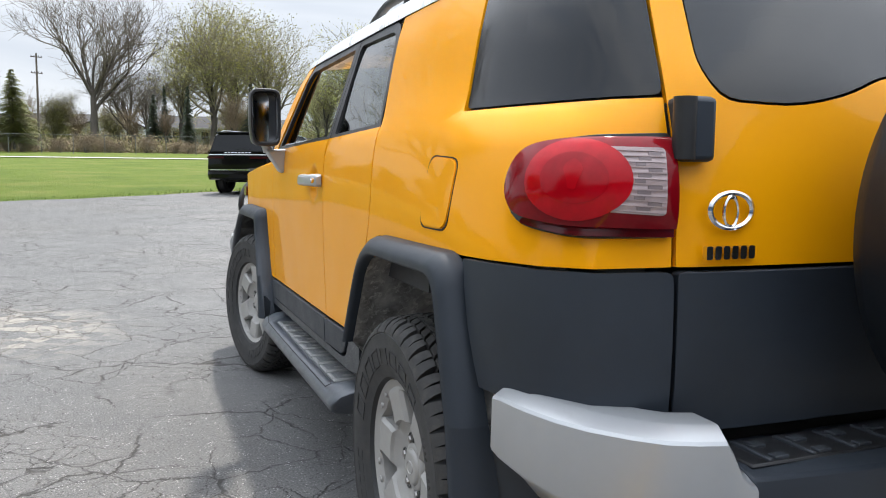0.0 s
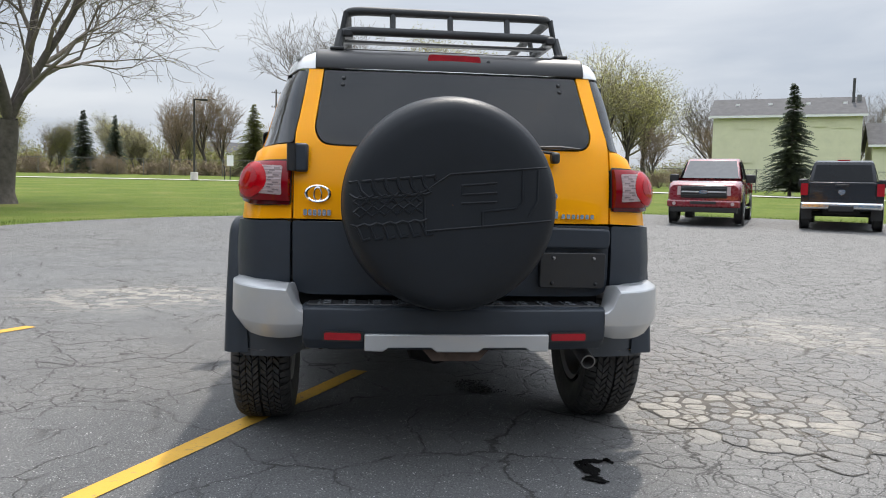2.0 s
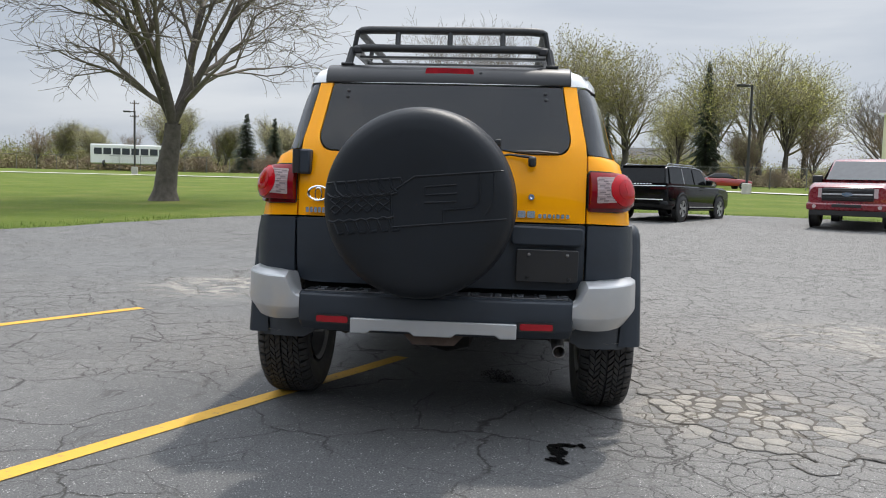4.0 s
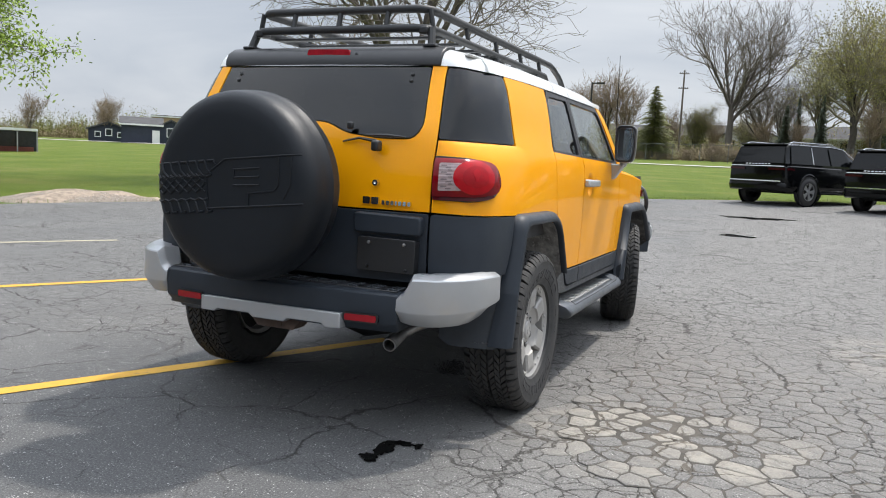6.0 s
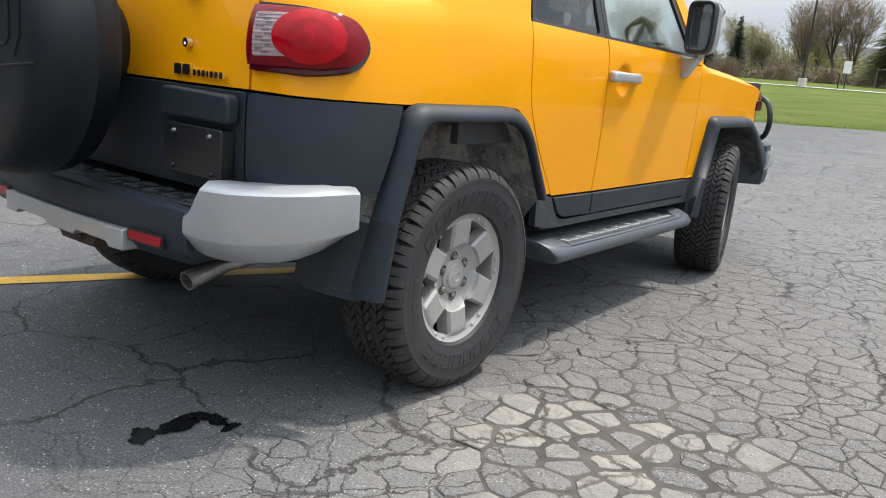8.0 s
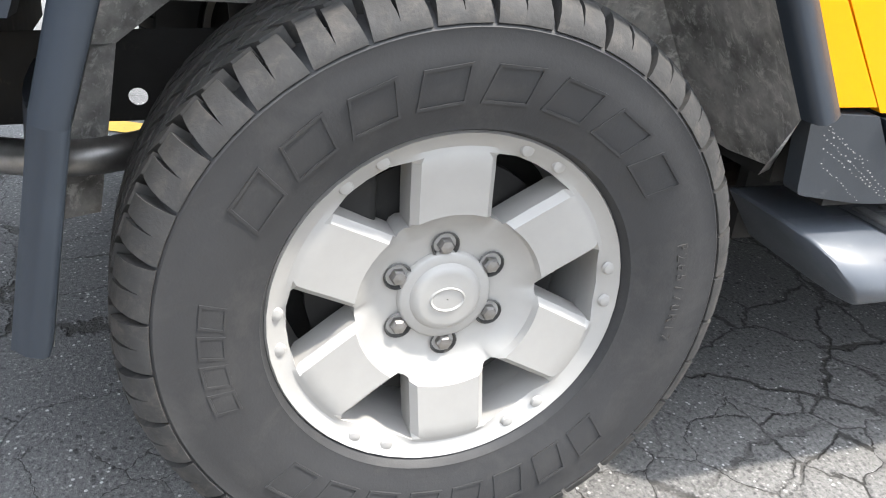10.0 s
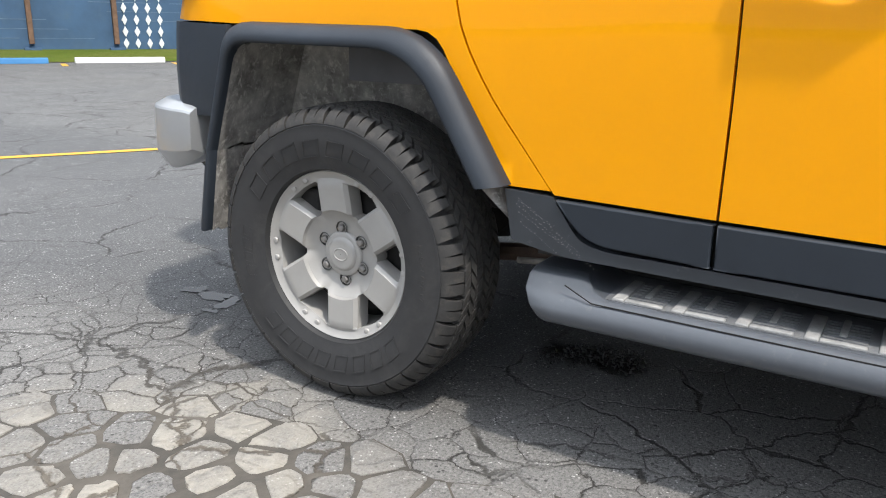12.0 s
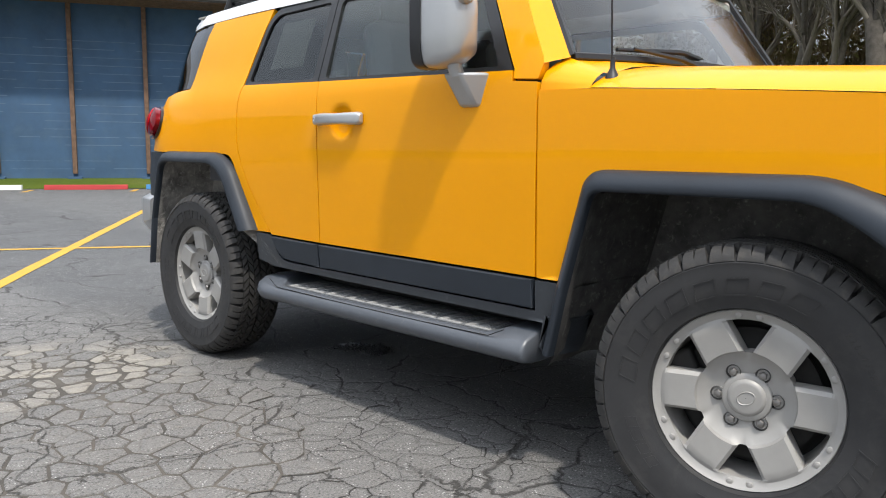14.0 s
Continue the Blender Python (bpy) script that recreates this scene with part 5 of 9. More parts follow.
def arches():
    rear_o = rpoly([(-0.485, 0.40), (-0.441, 0.634), (-0.345, 0.978), (0.285, 0.974), (0.492, 0.640)], [0, 0, 0.07, 0.13, 0], 8)
    rear_i = rpoly([(-0.440, 0.40), (-0.399, 0.634), (-0.308, 0.926), (0.252, 0.924), (0.430, 0.632)], [0, 0, 0.06, 0.12, 0], 8)
    front_o = rpoly([(2.10, 0.40), (2.150, 0.62), (2.238, 0.945), (2.87, 0.945), (3.00, 0.897), (3.22, 0.79), (3.38, 0.70)], [0, 0, 0.05, 0.12, 0.1, 0.1, 0], 8)
    front_i = rpoly([(2.145, 0.40), (2.190, 0.60), (2.268, 0.886), (2.86, 0.886), (2.985, 0.817), (3.13, 0.70), (3.24, 0.60)], [0, 0, 0.04, 0.12, 0.1, 0.08, 0], 8)
    for o, i, name in ((rear_o, rear_i, "rear_wheel_arch"), (front_o, front_i, "front_wheel_arch")):
        for sx in (-1, 1):
            bm = bmesh.new()
            cols = []
            for (a0, b0), (a1, b1) in zip(o, i):
                base = side_at(a0, b0).x
                c = []
                for t, x in ((0.0, base - 0.004), (0.03, base + 0.022), (0.14, 0.926), (0.5, 0.943), (0.85, 0.950), (0.97, 0.946), (1.0, 0.935)):
                    c.append((sx * max(x, base), a0 + (a1 - a0) * t, b0 + (b1 - b0) * t))
                c.append((sx * 0.918, a1, b1))
                cols.append(c)
            rings(bm, cols, close=False)
            bmesh.ops.recalc_face_normals(bm, faces=bm.faces)
            fl = part(name, bm, CLAD, car, "grey plastic wheel arch flare", sharp=80)
            bm = bmesh.new()
            inn = [(a, b) for a, b in i]
            ext = [(inn[0][0] - 0.02, 0.415 if name[0] == "r" else 0.36)] + inn + [(inn[-1][0] + 0.056, 0.52 if name[0] == "r" else 0.5)]
            rows = []
            for x, k in ((0.920, 0.0), (0.86, 0.02), (0.80, 0.028), (0.70, 0.03), (0.62, 0.02)):
                rows.append([(sx * (min(x, 0.81) if j == len(ext) - 1 else x), a + k * (1 if a > 1.0 * (2.6 if name[0] == "f" else 0.0) else -1) * 0.9, b + (k if b > 0.8 else 0) + 0.006 * math.sin(j * 1.7 + x * 30)) for j, (a, b) in enumerate(ext)])
            if name[0] == "f":
                rows.append([(sx * 0.50, a, b) for a, b in ext])
            rings(bm, rows, close=False)
            y0 = 0.0 if name[0] == "r" else 2.69
            if name[0] == "r":
                # the liner's inner web, cut away over the axle
                rings(bm, [[(sx * 0.62, a + 0.018 * (1 if a > 0 else -1), b + (0.02 if b > 0.8 else 0) + 0.006 * math.sin(j * 1.7 + 0.62 * 30)) for j, (a, b) in enumerate(ext)],
                           [(sx * 0.585, y0 + (a - y0) * 0.94, min(b, 0.69)) for a, b in ext]], close=False)
            if name[0] == "f":
                bm.faces.new([bm.verts.new((sx * 0.50, a, b)) for a, b in ext])
            part("arch_liner", bm, LINER if name[0] == "r" else LINER_DARK, fl, "dusty black arch liner", sharp=60)


arches()


def shell():
    """the dark inside of the body, behind the seams"""
    bm = bmesh.new()
    rows = []
    for y, lo in ((-0.36, 0.93), (0.42, 0.93), (0.60, 0.50), (2.10, 0.50), (2.25, 0.93), (3.0, 0.93), (3.3, 0.8)):
        rows.append([(-0.825, y, lo), (-0.825, y, 1.15), (-0.78, y, 1.18), (0.78, y, 1.18), (0.825, y, 1.15), (0.825, y, lo)])
    for a, b in zip(rows, rows[1:]):
        for i in (0, 4):
            bm.faces.new([bm.verts.new(p) for p in (a[i], a[i + 1], b[i + 1], b[i])])
    bmesh.ops.remove_doubles(bm, verts=bm.verts, dist=1e-4)
    add_box(bm, -0.62, 0.62, -0.66, -0.60, 0.62, 1.17)
    add_box(bm, -0.80, 0.80, 0.52, 2.1, 0.50, 0.56)
    add_box(bm, -0.44, 0.44, 2.2, 3.35, 0.55, 1.08)
    part("inner_body", bm, UNDER, car)
    # cabin
    cf = box_bm(-0.80, 0.80, 0.52, 2.10, 0.80, 0.84)
    add_box(cf, -0.56, 0.56, -0.62, 0.52, 0.80, 0.84)
    cab = part("cabin_floor", cf, CABIN, car)
    for sx in (-1, 1):
        part("door_lining", box_bm(sx * 0.82 - 0.015, sx * 0.82 + 0.015, 0.0, 2.0, 0.84, 1.225), CABIN, cab)
        part("inner_pillar", box_bm(sx * 0.80 - 0.02, sx * 0.80 + 0.02, 0.80, 0.98, 0.9, 1.30), CABIN, cab)
        part("inner_quarter", box_bm(sx * 0.70 - 0.02, sx * 0.70 + 0.02, -0.10, 0.42, 1.25, 1.62), CABIN, cab)
    part("dashboard", box_bm(-0.78, 0.78, 1.75, 2.08, 0.98, 1.235), CABIN, cab, bevel=0.04)
    part("headlining", box_bm(-0.66, 0.66, -0.40, 1.75, 1.660, 1.668), LINING, cab)
    for x in (-0.38, 0.38):
        for y, nm in ((1.02, "front_seat"), (0.22, "rear_seat")):
            st = part(nm, box_bm(x - 0.25, x + 0.25, y - 0.05, y + 0.47, 0.86, 1.0), SEAT, cab, bevel=0.05)
            bk = part("seat_back", box_bm(x - 0.24, x + 0.24, -0.07, 0.07, 0, 0.55), SEAT, st, bevel=0.05)
            bk.matrix_basis = pose(0, y, 0.98, 9, 0, 0)
            hr = part("headrest", box_bm(x - 0.13, x + 0.13, -0.05, 0.05, 0, 0.17), SEAT, st, bevel=0.04)
            hr.matrix_basis = pose(0, y - 0.10, 1.51 if nm[0] == "f" else 1.46, 9, 0, 0)
    wl = lathe_bm([(-0.015, 0.19), (0, 0.205), (0.015, 0.19), (0, 0.175)], 28, "Y")
    part("steering_wheel", wl, CABIN, cab).matrix_basis = pose(-0.38, 1.62, 1.19, 24, 0, 0)


shell()


def bumper():
    bm = bmesh.new()

    def bow(x):
        return -0.918 + 0.10 * x * x
    xs = (-0.592, -0.575, -0.45, -0.3, -0.15, 0, 0.15, 0.3, 0.45, 0.575, 0.592)
    rings(bm, [[(x, -0.70, 0.650), (x, bow(x) + 0.045, 0.660), (x, bow(x) + 0.008, 0.650), (x, bow(x), 0.60), (x, bow(x) + 0.006, 0.53), (x, bow(x) + 0.035, 0.490 + (0.02 if abs(x) > 0.58 else 0)), (x, -0.72, 0.50)] for x in xs])
    bmesh.ops.recalc_face_normals(bm, faces=bm.faces)
    b = part("rear_bumper", bm, CLAD, car, "grey plastic step bumper", bevel=0.006)
    pad = part("step_pad", box_bm(-0.575, 0.575, -0.855, -0.745, 0.656, 0.664), BLACK, b, bevel=0.004)
    for i in range(12):
        x = -0.53 + i * 0.0965
        for (dx, w, y0, y1) in ((0.0, 0.010, -0.850, -0.755), (0.03, 0.030, -0.845, -0.825), (0.03, 0.030, -0.79, -0.765)):
            part("step_rib", box_bm(x + dx - w / 2, x + dx + w / 2, y0, y1, 0.662, 0.669), CLAD_DUSTY, pad, bevel=0.002)
    for sx in (-1, 1):
        bm = bmesh.new()
        lps = []
        path = ((0.588, -0.886, 0.657, 0.588, 0.540), (0.603, -0.888, 0.663, 0.586, 0.537), (0.622, -0.887, 0.682, 0.585, 0.534), (0.640, -0.885, 0.720, 0.584, 0.531), (0.652, -0.882, 0.740, 0.583, 0.530), (0.70, -0.873, 0.742, 0.583, 0.528), (0.745, -0.852, 0.742, 0.583, 0.527),
                (0.79, -0.812, 0.743, 0.584, 0.527), (0.835, -0.757, 0.744, 0.587, 0.530), (0.865, -0.70, 0.745, 0.592, 0.538), (0.887, -0.63, 0.746, 0.600, 0.556), (0.899, -0.55, 0.746, 0.612, 0.588), (0.902, -0.525, 0.743, 0.620, 0.604))
        for k, (x, y, zt, zm, zb) in enumerate(path):
            a = path[max(0, k - 1)]
            c = path[min(len(path) - 1, k + 1)]
            d = Vector((c[0] - a[0], c[1] - a[1]))
            nrm = Vector((-d.y, d.x)).normalized()   # inwards
            q = lambda i, z: (sx * (x + nrm.x * i), y + nrm.y * i, z)
            lps.append([q(0.12, zt - 0.006), q(0.042, zt), q(0.034, zt - 0.001), q(0.005, zt - 0.018), q(0.001, zt - 0.024), q(-0.001, zm + 0.006), q(0.001, zm), q(0.036, zb + 0.004), q(0.042, zb), q(0.12, zb + 0.01)])
        rings(bm, lps)
        bmesh.ops.recalc_face_normals(bm, faces=bm.faces)
        part("bumper_corner", bm, SILVER, b, "silver painted bumper corner", sharp=24)
        rf = part("reflector_bezel", prism_bm(rpoly([(-0.078, 0.526), (0.078, 0.526), (0.078, 0.566), (-0.078, 0.566)], 0.012, 4, True), -0.006, 0.03), BLACK, b)
        rf.matrix_basis = pose(sx * 0.437, -0.8975, 0, 0, 0, sx * 5)
        rr_ = part("rear_reflector", prism_bm(rpoly([(-0.070, 0.533), (0.070, 0.533), (0.070, 0.560), (-0.070, 0.560)], 0.008, 4, True), -0.010, 0.02), REFLECT, b, "red reflector strip")
        rr_.matrix_basis = pose(sx * 0.437, -0.8975, 0, 0, 0, sx * 5)
    o = [(-0.355, 0.558), (-0.355, 0.494), (-0.285, 0.492), (-0.265, 0.506), (-0.10, 0.506), (-0.08, 0.490), (0.08, 0.490), (0.10, 0.506), (0.265, 0.506), (0.285, 0.492), (0.355, 0.494), (0.355, 0.558)]
    part("bumper_bar", prism_bm(o, -0.926, -0.87), SILVER, b, "silver lower bumper bar", bevel=0.004)
    part("hitch_plate", prism_bm([(-0.14, 0.50), (-0.09, 0.445), (0.09, 0.445), (0.14, 0.50)], -0.87, -0.78), RUST, b, "rusty tow hitch")
    part("hitch_receiver", box_bm(-0.035, 0.035, -0.875, -0.70, 0.455, 0.51), RUST, b)


bumper()


def underside():
    bm = bmesh.new()
    for sx in (-1, 1):
        add_box(bm, sx * 0.50 - 0.04, sx * 0.50 + 0.04, 0.62, 3.3, 0.42, 0.56)
        rings(bm, [[(sx * x, y, z), (sx * (x - 0.006), y, z), (sx * (x - 0.006), y, z + 0.128), (sx * x, y, z + 0.128)] for x, y, z in ((0.545, -0.14, 0.525), (0.545, -0.02, 0.58), (0.545, 0.20, 0.58), (0.545, 0.42, 0.52), (0.545, 0.66, 0.43))])
    add_box(bm, -0.5, 0.5, -0.72, -0.60, 0.46, 0.58)
    add_box(bm, -0.40, 0.15, 0.5, 1.3, 0.34, 0.5)
    add_box(bm, -0.12, 0.16, 1.4, 2.3, 0.32, 0.52)
    add_box(bm, -0.45, 0.45, 2.75, 3.3, 0.38, 0.5)
    fr = part("chassis_frame", bm, UNDER, car, bevel=0.01)
    for sx in (-1, 1):
        # the frame's rear side plate, with its round holes
        w = bmesh.new()
        for x in (0.545, 0.539):
            es = []
            lps = [[(-0.75, 0.507), (-0.14, 0.525), (-0.14, 0.653), (-0.75, 0.625)]]
            for hy, hz in ((-0.355, 0.552), (-0.288, 0.585), (-0.60, 0.565)):
                lps.append([(hy + 0.013 * math.cos(k * math.pi / 8), hz + 0.013 * math.sin(k * math.pi / 8)) for k in range(16)])
            for lp in lps:
                vs = [w.verts.new((sx * x, p, q)) for p, q in lp]
                es += [w.edges.new((vs[i], vs[(i + 1) % len(vs)])) for i in range(len(vs))]
            bmesh.ops.triangle_fill(w, edges=es, use_beauty=True)
        part("frame_plate", w, UNDER, fr)
    part("rear_axle", lathe_bm([(-0.72, 0.045), (-0.15, 0.05), (-0.12, 0.12), (0.0, 0.15), (0.12, 0.12), (0.15, 0.05), (0.72, 0.045)], 20, "X", (0, 0, 0.395)), UNDER, car)
    part("front_axle", lathe_bm([(-0.72, 0.04), (0.72, 0.04)], 14, "X", (0, 2.69, 0.39)), UNDER, car)
    for sx in (-1, 1):
        part("shock_absorber", tube_bm([(sx * 0.56, -0.12, 0.40), (sx * 0.50, -0.16, 0.85)], 0.03, 10), UNDER, car)
        part("trailing_arm", tube_bm([(sx * 0.56, 0.0, 0.34), (sx * 0.58, 0.8, 0.44)], 0.025, 8), RUST, car)
    part("exhaust_pipe", tube_bm(rpoly([(0.36, 0.6, 0.44), (0.40, -0.1, 0.50), (0.66, -0.42, 0.50), (0.58, -0.58, 0.490), (0.54, -0.73, 0.462)], 0.10, 6), 0.024, 14), STEEL, car, "dull steel exhaust pipe")
    part("tailpipe_tip", lathe_bm([(0.0, 0.029), (0.13, 0.029), (0.13, 0.025), (0.02, 0.024)], 20, "Z"), STEEL, car).matrix_basis = look((0.537, -0.712, 0.465), (0.531, -0.55, 0.505))
    for sx in (-1, 1):
        br = part("body_mount", box_bm(min(sx * 0.60, sx * 0.672), max(sx * 0.60, sx * 0.672), 0.567, 0.640, 0.352, 0.412), MOUNT, car, "dusty steel body mount", bevel=0.004)
        part("mount_bolt", lathe_bm([(0.66, 0.011), (0.679, 0.011), (0.682, 0.0003)] if sx > 0 else [(-0.66, 0.011), (-0.679, 0.011), (-0.682, 0.0003)], 6, "X", (0, 0.604, 0.377)), RUST, br)
        part("mount_rail", tube_bm([(sx * 0.64, 0.40, 0.387), (sx * 0.64, 0.58, 0.405)], 0.009, 8), MOUNT, br)
    # mud flaps
    for sx in (-1, 1):
        for y, x0, x1, zb, zt, nm in ((-0.468, 0.615, 0.915, 0.385, 0.62, "rear_mud_flap"), (2.152, 0.74, 0.925, 0.385, 0.50, "front_mud_flap")):
            lps = []
            for x in np.linspace(x0, x1, 7):
                u = (x - x0) / (x1 - x0)
                bow = 0.05 * u ** 3 if nm[0] == "r" else -0.03 * u ** 2
                b = zb + (0.03 * max(0, (0.15 - u) / 0.15) ** 2 + 0.03 * max(0, (u - 0.88) / 0.12) ** 2)
                lps.append([(sx * x, y + bow, zt), (sx * x, y + bow - 0.012, b + 0.1), (sx * x, y + bow - 0.03, b), (sx * x, y + bow - 0.022, b), (sx * x, y + bow - 0.003, b + 0.1), (sx * x, y + bow + 0.008, zt)])
            bm = bmesh.new()
            rings(bm, lps)
            bmesh.ops.recalc_face_normals(bm, faces=bm.faces)
            fl = part(nm, bm, CLAD_DUSTY, car, "dusty black mud flap")
            if nm == "rear_mud_flap":
                inner = bmesh.new()
                rings(inner, [[Vector(p) + Vector((0, 0.0015, 0)) for p in (lp[5], lp[4], lp[3])] for lp in lps], close=False)
                part("flap_lining", inner, LINER, fl, "pale dusty face of the flap")


underside()


def side_steps():
    for sx in (-1, 1):
        bm = bmesh.new()
        lps = []
        # y, size of the section, height of the tread, height of the outer rim, how far the hollow reaches outwards, undercut of the end
        ends = ((0.538, 0.94, 0.449, 0.449, 0.820, 0.72), (0.541, 0.985, 0.449, 0.449, 0.820, 0.72), (0.547, 1.00, 0.449, 0.449, 0.820, 0.70), (0.620, 1.00, 0.449, 0.449, 0.820, 0.2), (0.668, 1.00, 0.449, 0.449, 0.815, 0), (0.680, 1.00, 0.436, 0.444, 0.840, 0), (0.705, 1.00, 0.426, 0.432, 0.878, 0), (0.745, 1.00, 0.422, 0.426, 0.904, 0), (1.100, 1.00, 0.421, 0.424, 0.908, 0), (1.600, 1.00, 0.421, 0.424, 0.908, 0), (1.870, 1.00, 0.422, 0.425, 0.904, 0), (1.905, 1.00, 0.426, 0.432, 0.878, 0), (1.925, 1.00, 0.436, 0.442, 0.840, 0), (1.937, 1.00, 0.449, 0.449, 0.815, 0), (2.034, 1.00, 0.449, 0.449, 0.820, 0), (2.043, 0.985, 0.448, 0.448, 0.820, 0), (2.047, 0.94, 0.447, 0.447, 0.820, 0))
        for y, k, t, r, w, cut in ends:
            f = min(1.0, max(0.0, (0.908 - w) / 0.088))
            prof = [(0.700, 0.360), (0.700, t), (0.745, t), (w, t), (w + 0.006, r - 0.001), (w + 0.012, r), (0.930 - 0.05 * f, r - 0.003 - 0.004 * f), (0.941 - 0.014 * f, r - 0.013 - 0.013 * f), (0.949, 0.396), (0.950, 0.384), (0.945, 0.367), (0.930, 0.355), (0.900, 0.350), (0.840, 0.350)]
            lps.append([(sx * (0.70 + (x - 0.70) * k), y + cut * (0.449 - z), 0.40 + (z - 0.40) * k) for x, z in prof])
        rings(bm, lps)
        bmesh.ops.recalc_face_normals(bm, faces=bm.faces)
        st = part("running_board", bm, STEP, car, "dusty grey plastic running board", sharp=50)
        # raised tread: loops open to the body, with thin bars between
        for i in range(9):
            y = 0.750 + i * 0.1265
            pad = bmesh.new()
            for y0, y1, x0, x1 in ((0.0, 0.026, 0.750, 0.898), (0.027, 0.108, 0.884, 0.898), (0.056, 0.070, 0.750, 0.852)):
                add_box(pad, min(sx * x0, sx * x1), max(sx * x0, sx * x1), y + y0, y + y1, 0.418, 0.4285)
            part("tread_pad", pad, CLAD_PALE, st, "pale dusty raised tread pad", bevel=0.003)
            for x in (0.760, 0.777, 0.794, 0.811, 0.828, 0.845, 0.862, 0.876):
                part("tread_rib", box_bm(min(sx * x, sx * (x + 0.009)), max(sx * x, sx * (x + 0.009)), y + 0.028, y + 0.108, 0.418, 0.4262), STEP_DUSTY, st)
        part("tread_mat", box_bm(min(sx * 0.712, sx * 0.902), max(sx * 0.712, sx * 0.902), 0.735, 1.885, 0.415, 0.4242), STEP_DUSTY, st)
        part("edge_groove", tube_bm([(sx * x, y, z) for x, y, z in ((0.930, 0.655, 0.4465), (0.9365, 0.72, 0.4195), (0.9365, 1.2, 0.4160), (0.9365, 1.6, 0.4160), (0.9365, 1.90, 0.4195), (0.930, 1.96, 0.4465))], 0.0016, 5), GAP, st)
        part("step_backing", box_bm(min(sx * 0.675, sx * 0.697), max(sx * 0.675, sx * 0.697), 0.57, 2.06, 0.355, 0.49), UNDER, car)
        part("sill_floor", box_bm(min(sx * 0.52, sx * 0.868), max(sx * 0.52, sx * 0.868), 0.56, 2.10, 0.488, 0.503), UNDER, car)
        for y in (0.9, 1.75):
            part("step_bracket", box_bm(sx * 0.50, sx * 0.76, y - 0.03, y + 0.03, 0.365, 0.395), UNDER, st)


side_steps()


def mirrors():
    for sx in (-1, 1):
        bm = bmesh.new()
        lps = []
        for y, k, dx in ((1.694, 0.99, 0.0), (1.700, 1.02, 0.0), (1.74, 1.0, 0.0), (1.79, 0.92, -0.004), (1.825, 0.76, -0.010), (1.838, 0.5, -0.012), (1.842, 0.2, -0.012)):
            o = rpoly([(-0.056, -0.125), (0.050, -0.125), (0.062, -0.06), (0.062, 0.115), (-0.062, 0.115), (-0.062, -0.06)], [0.03, 0.03, 0.03, 0.04, 0.04, 0.03], 5, True)
            lps.append([(sx * (0.978 + dx + a * k), y, 1.375 + b * k) for a, b in o])
        rings(bm, lps)
        bmesh.ops.recalc_face_normals(bm, faces=bm.faces)
        m = part("door_mirror", bm, SILVER, car, "silver square door mirror", sharp=60)
        fr = rpoly([(-0.060, -0.128), (0.053, -0.128), (0.066, -0.06), (0.066, 0.118), (-0.066, 0.118), (-0.066, -0.06)], [0.03, 0.03, 0.03, 0.04, 0.04, 0.03], 5, True)
        rim = bmesh.new()
        rings(rim, [[(sx * (0.978 + a * k), y, 1.375 + b * k) for a, b in fr] for y, k in ((1.698, 1.0), (1.656, 1.0), (1.648, 0.97), (1.648, 0.90), (1.654, 0.87), (1.690, 0.86))], cap=False)
        bmesh.ops.recalc_face_normals(rim, faces=rim.faces)
        part("mirror_rim", rim, BLACK, m)
        gm = part("mirror_glass", prism_bm([(sx * a * 0.86, b * 0.86) for a, b in fr], -0.002, 0.002), MIRROR, m)
        gm.matrix_basis = pose(sx * 0.978, 1.672, 1.375, 0, 0, sx * -23)
        part("mirror_lamp", lathe_bm([(1.80, 0.034), (1.845, 0.034), (1.852, 0.027), (1.846, 0.024), (1.848, 0.001)], 24, "Y", (sx * 0.99, 0, 1.462)), SILVER, m)
        part("mirror_lamp_lens", lathe_bm([(1.846, 0.025), (1.853, 0.018), (1.855, 0.001)], 20, "Y", (sx * 0.99, 0, 1.462)), CLEAR_LENS, m)
        part("mirror_stem", tube_bm([(sx * 0.962, 1.765, 1.265), (sx * 0.950, 1.768, 1.225)], 0.024, 10), SILVER, m)
        bm = bmesh.new()
        x0 = side_at(1.77, 1.2).x
        rings(bm, [[(sx * (x0 - 0.01), 1.725, 1.238), (sx * (x0 - 0.01), 1.845, 1.236), (sx * (x0 - 0.004), 1.815, 1.128), (sx * (x0 - 0.004), 1.725, 1.128)],
                   [(sx * (x0 + 0.085), 1.72, 1.232), (sx * (x0 + 0.085), 1.795, 1.232), (sx * (x0 + 0.018), 1.80, 1.132), (sx * (x0 + 0.018), 1.735, 1.132)]])
        bmesh.ops.recalc_face_normals(bm, faces=bm.faces)
        part("mirror_foot", bm, SILVER, m, bevel=0.010)


mirrors()


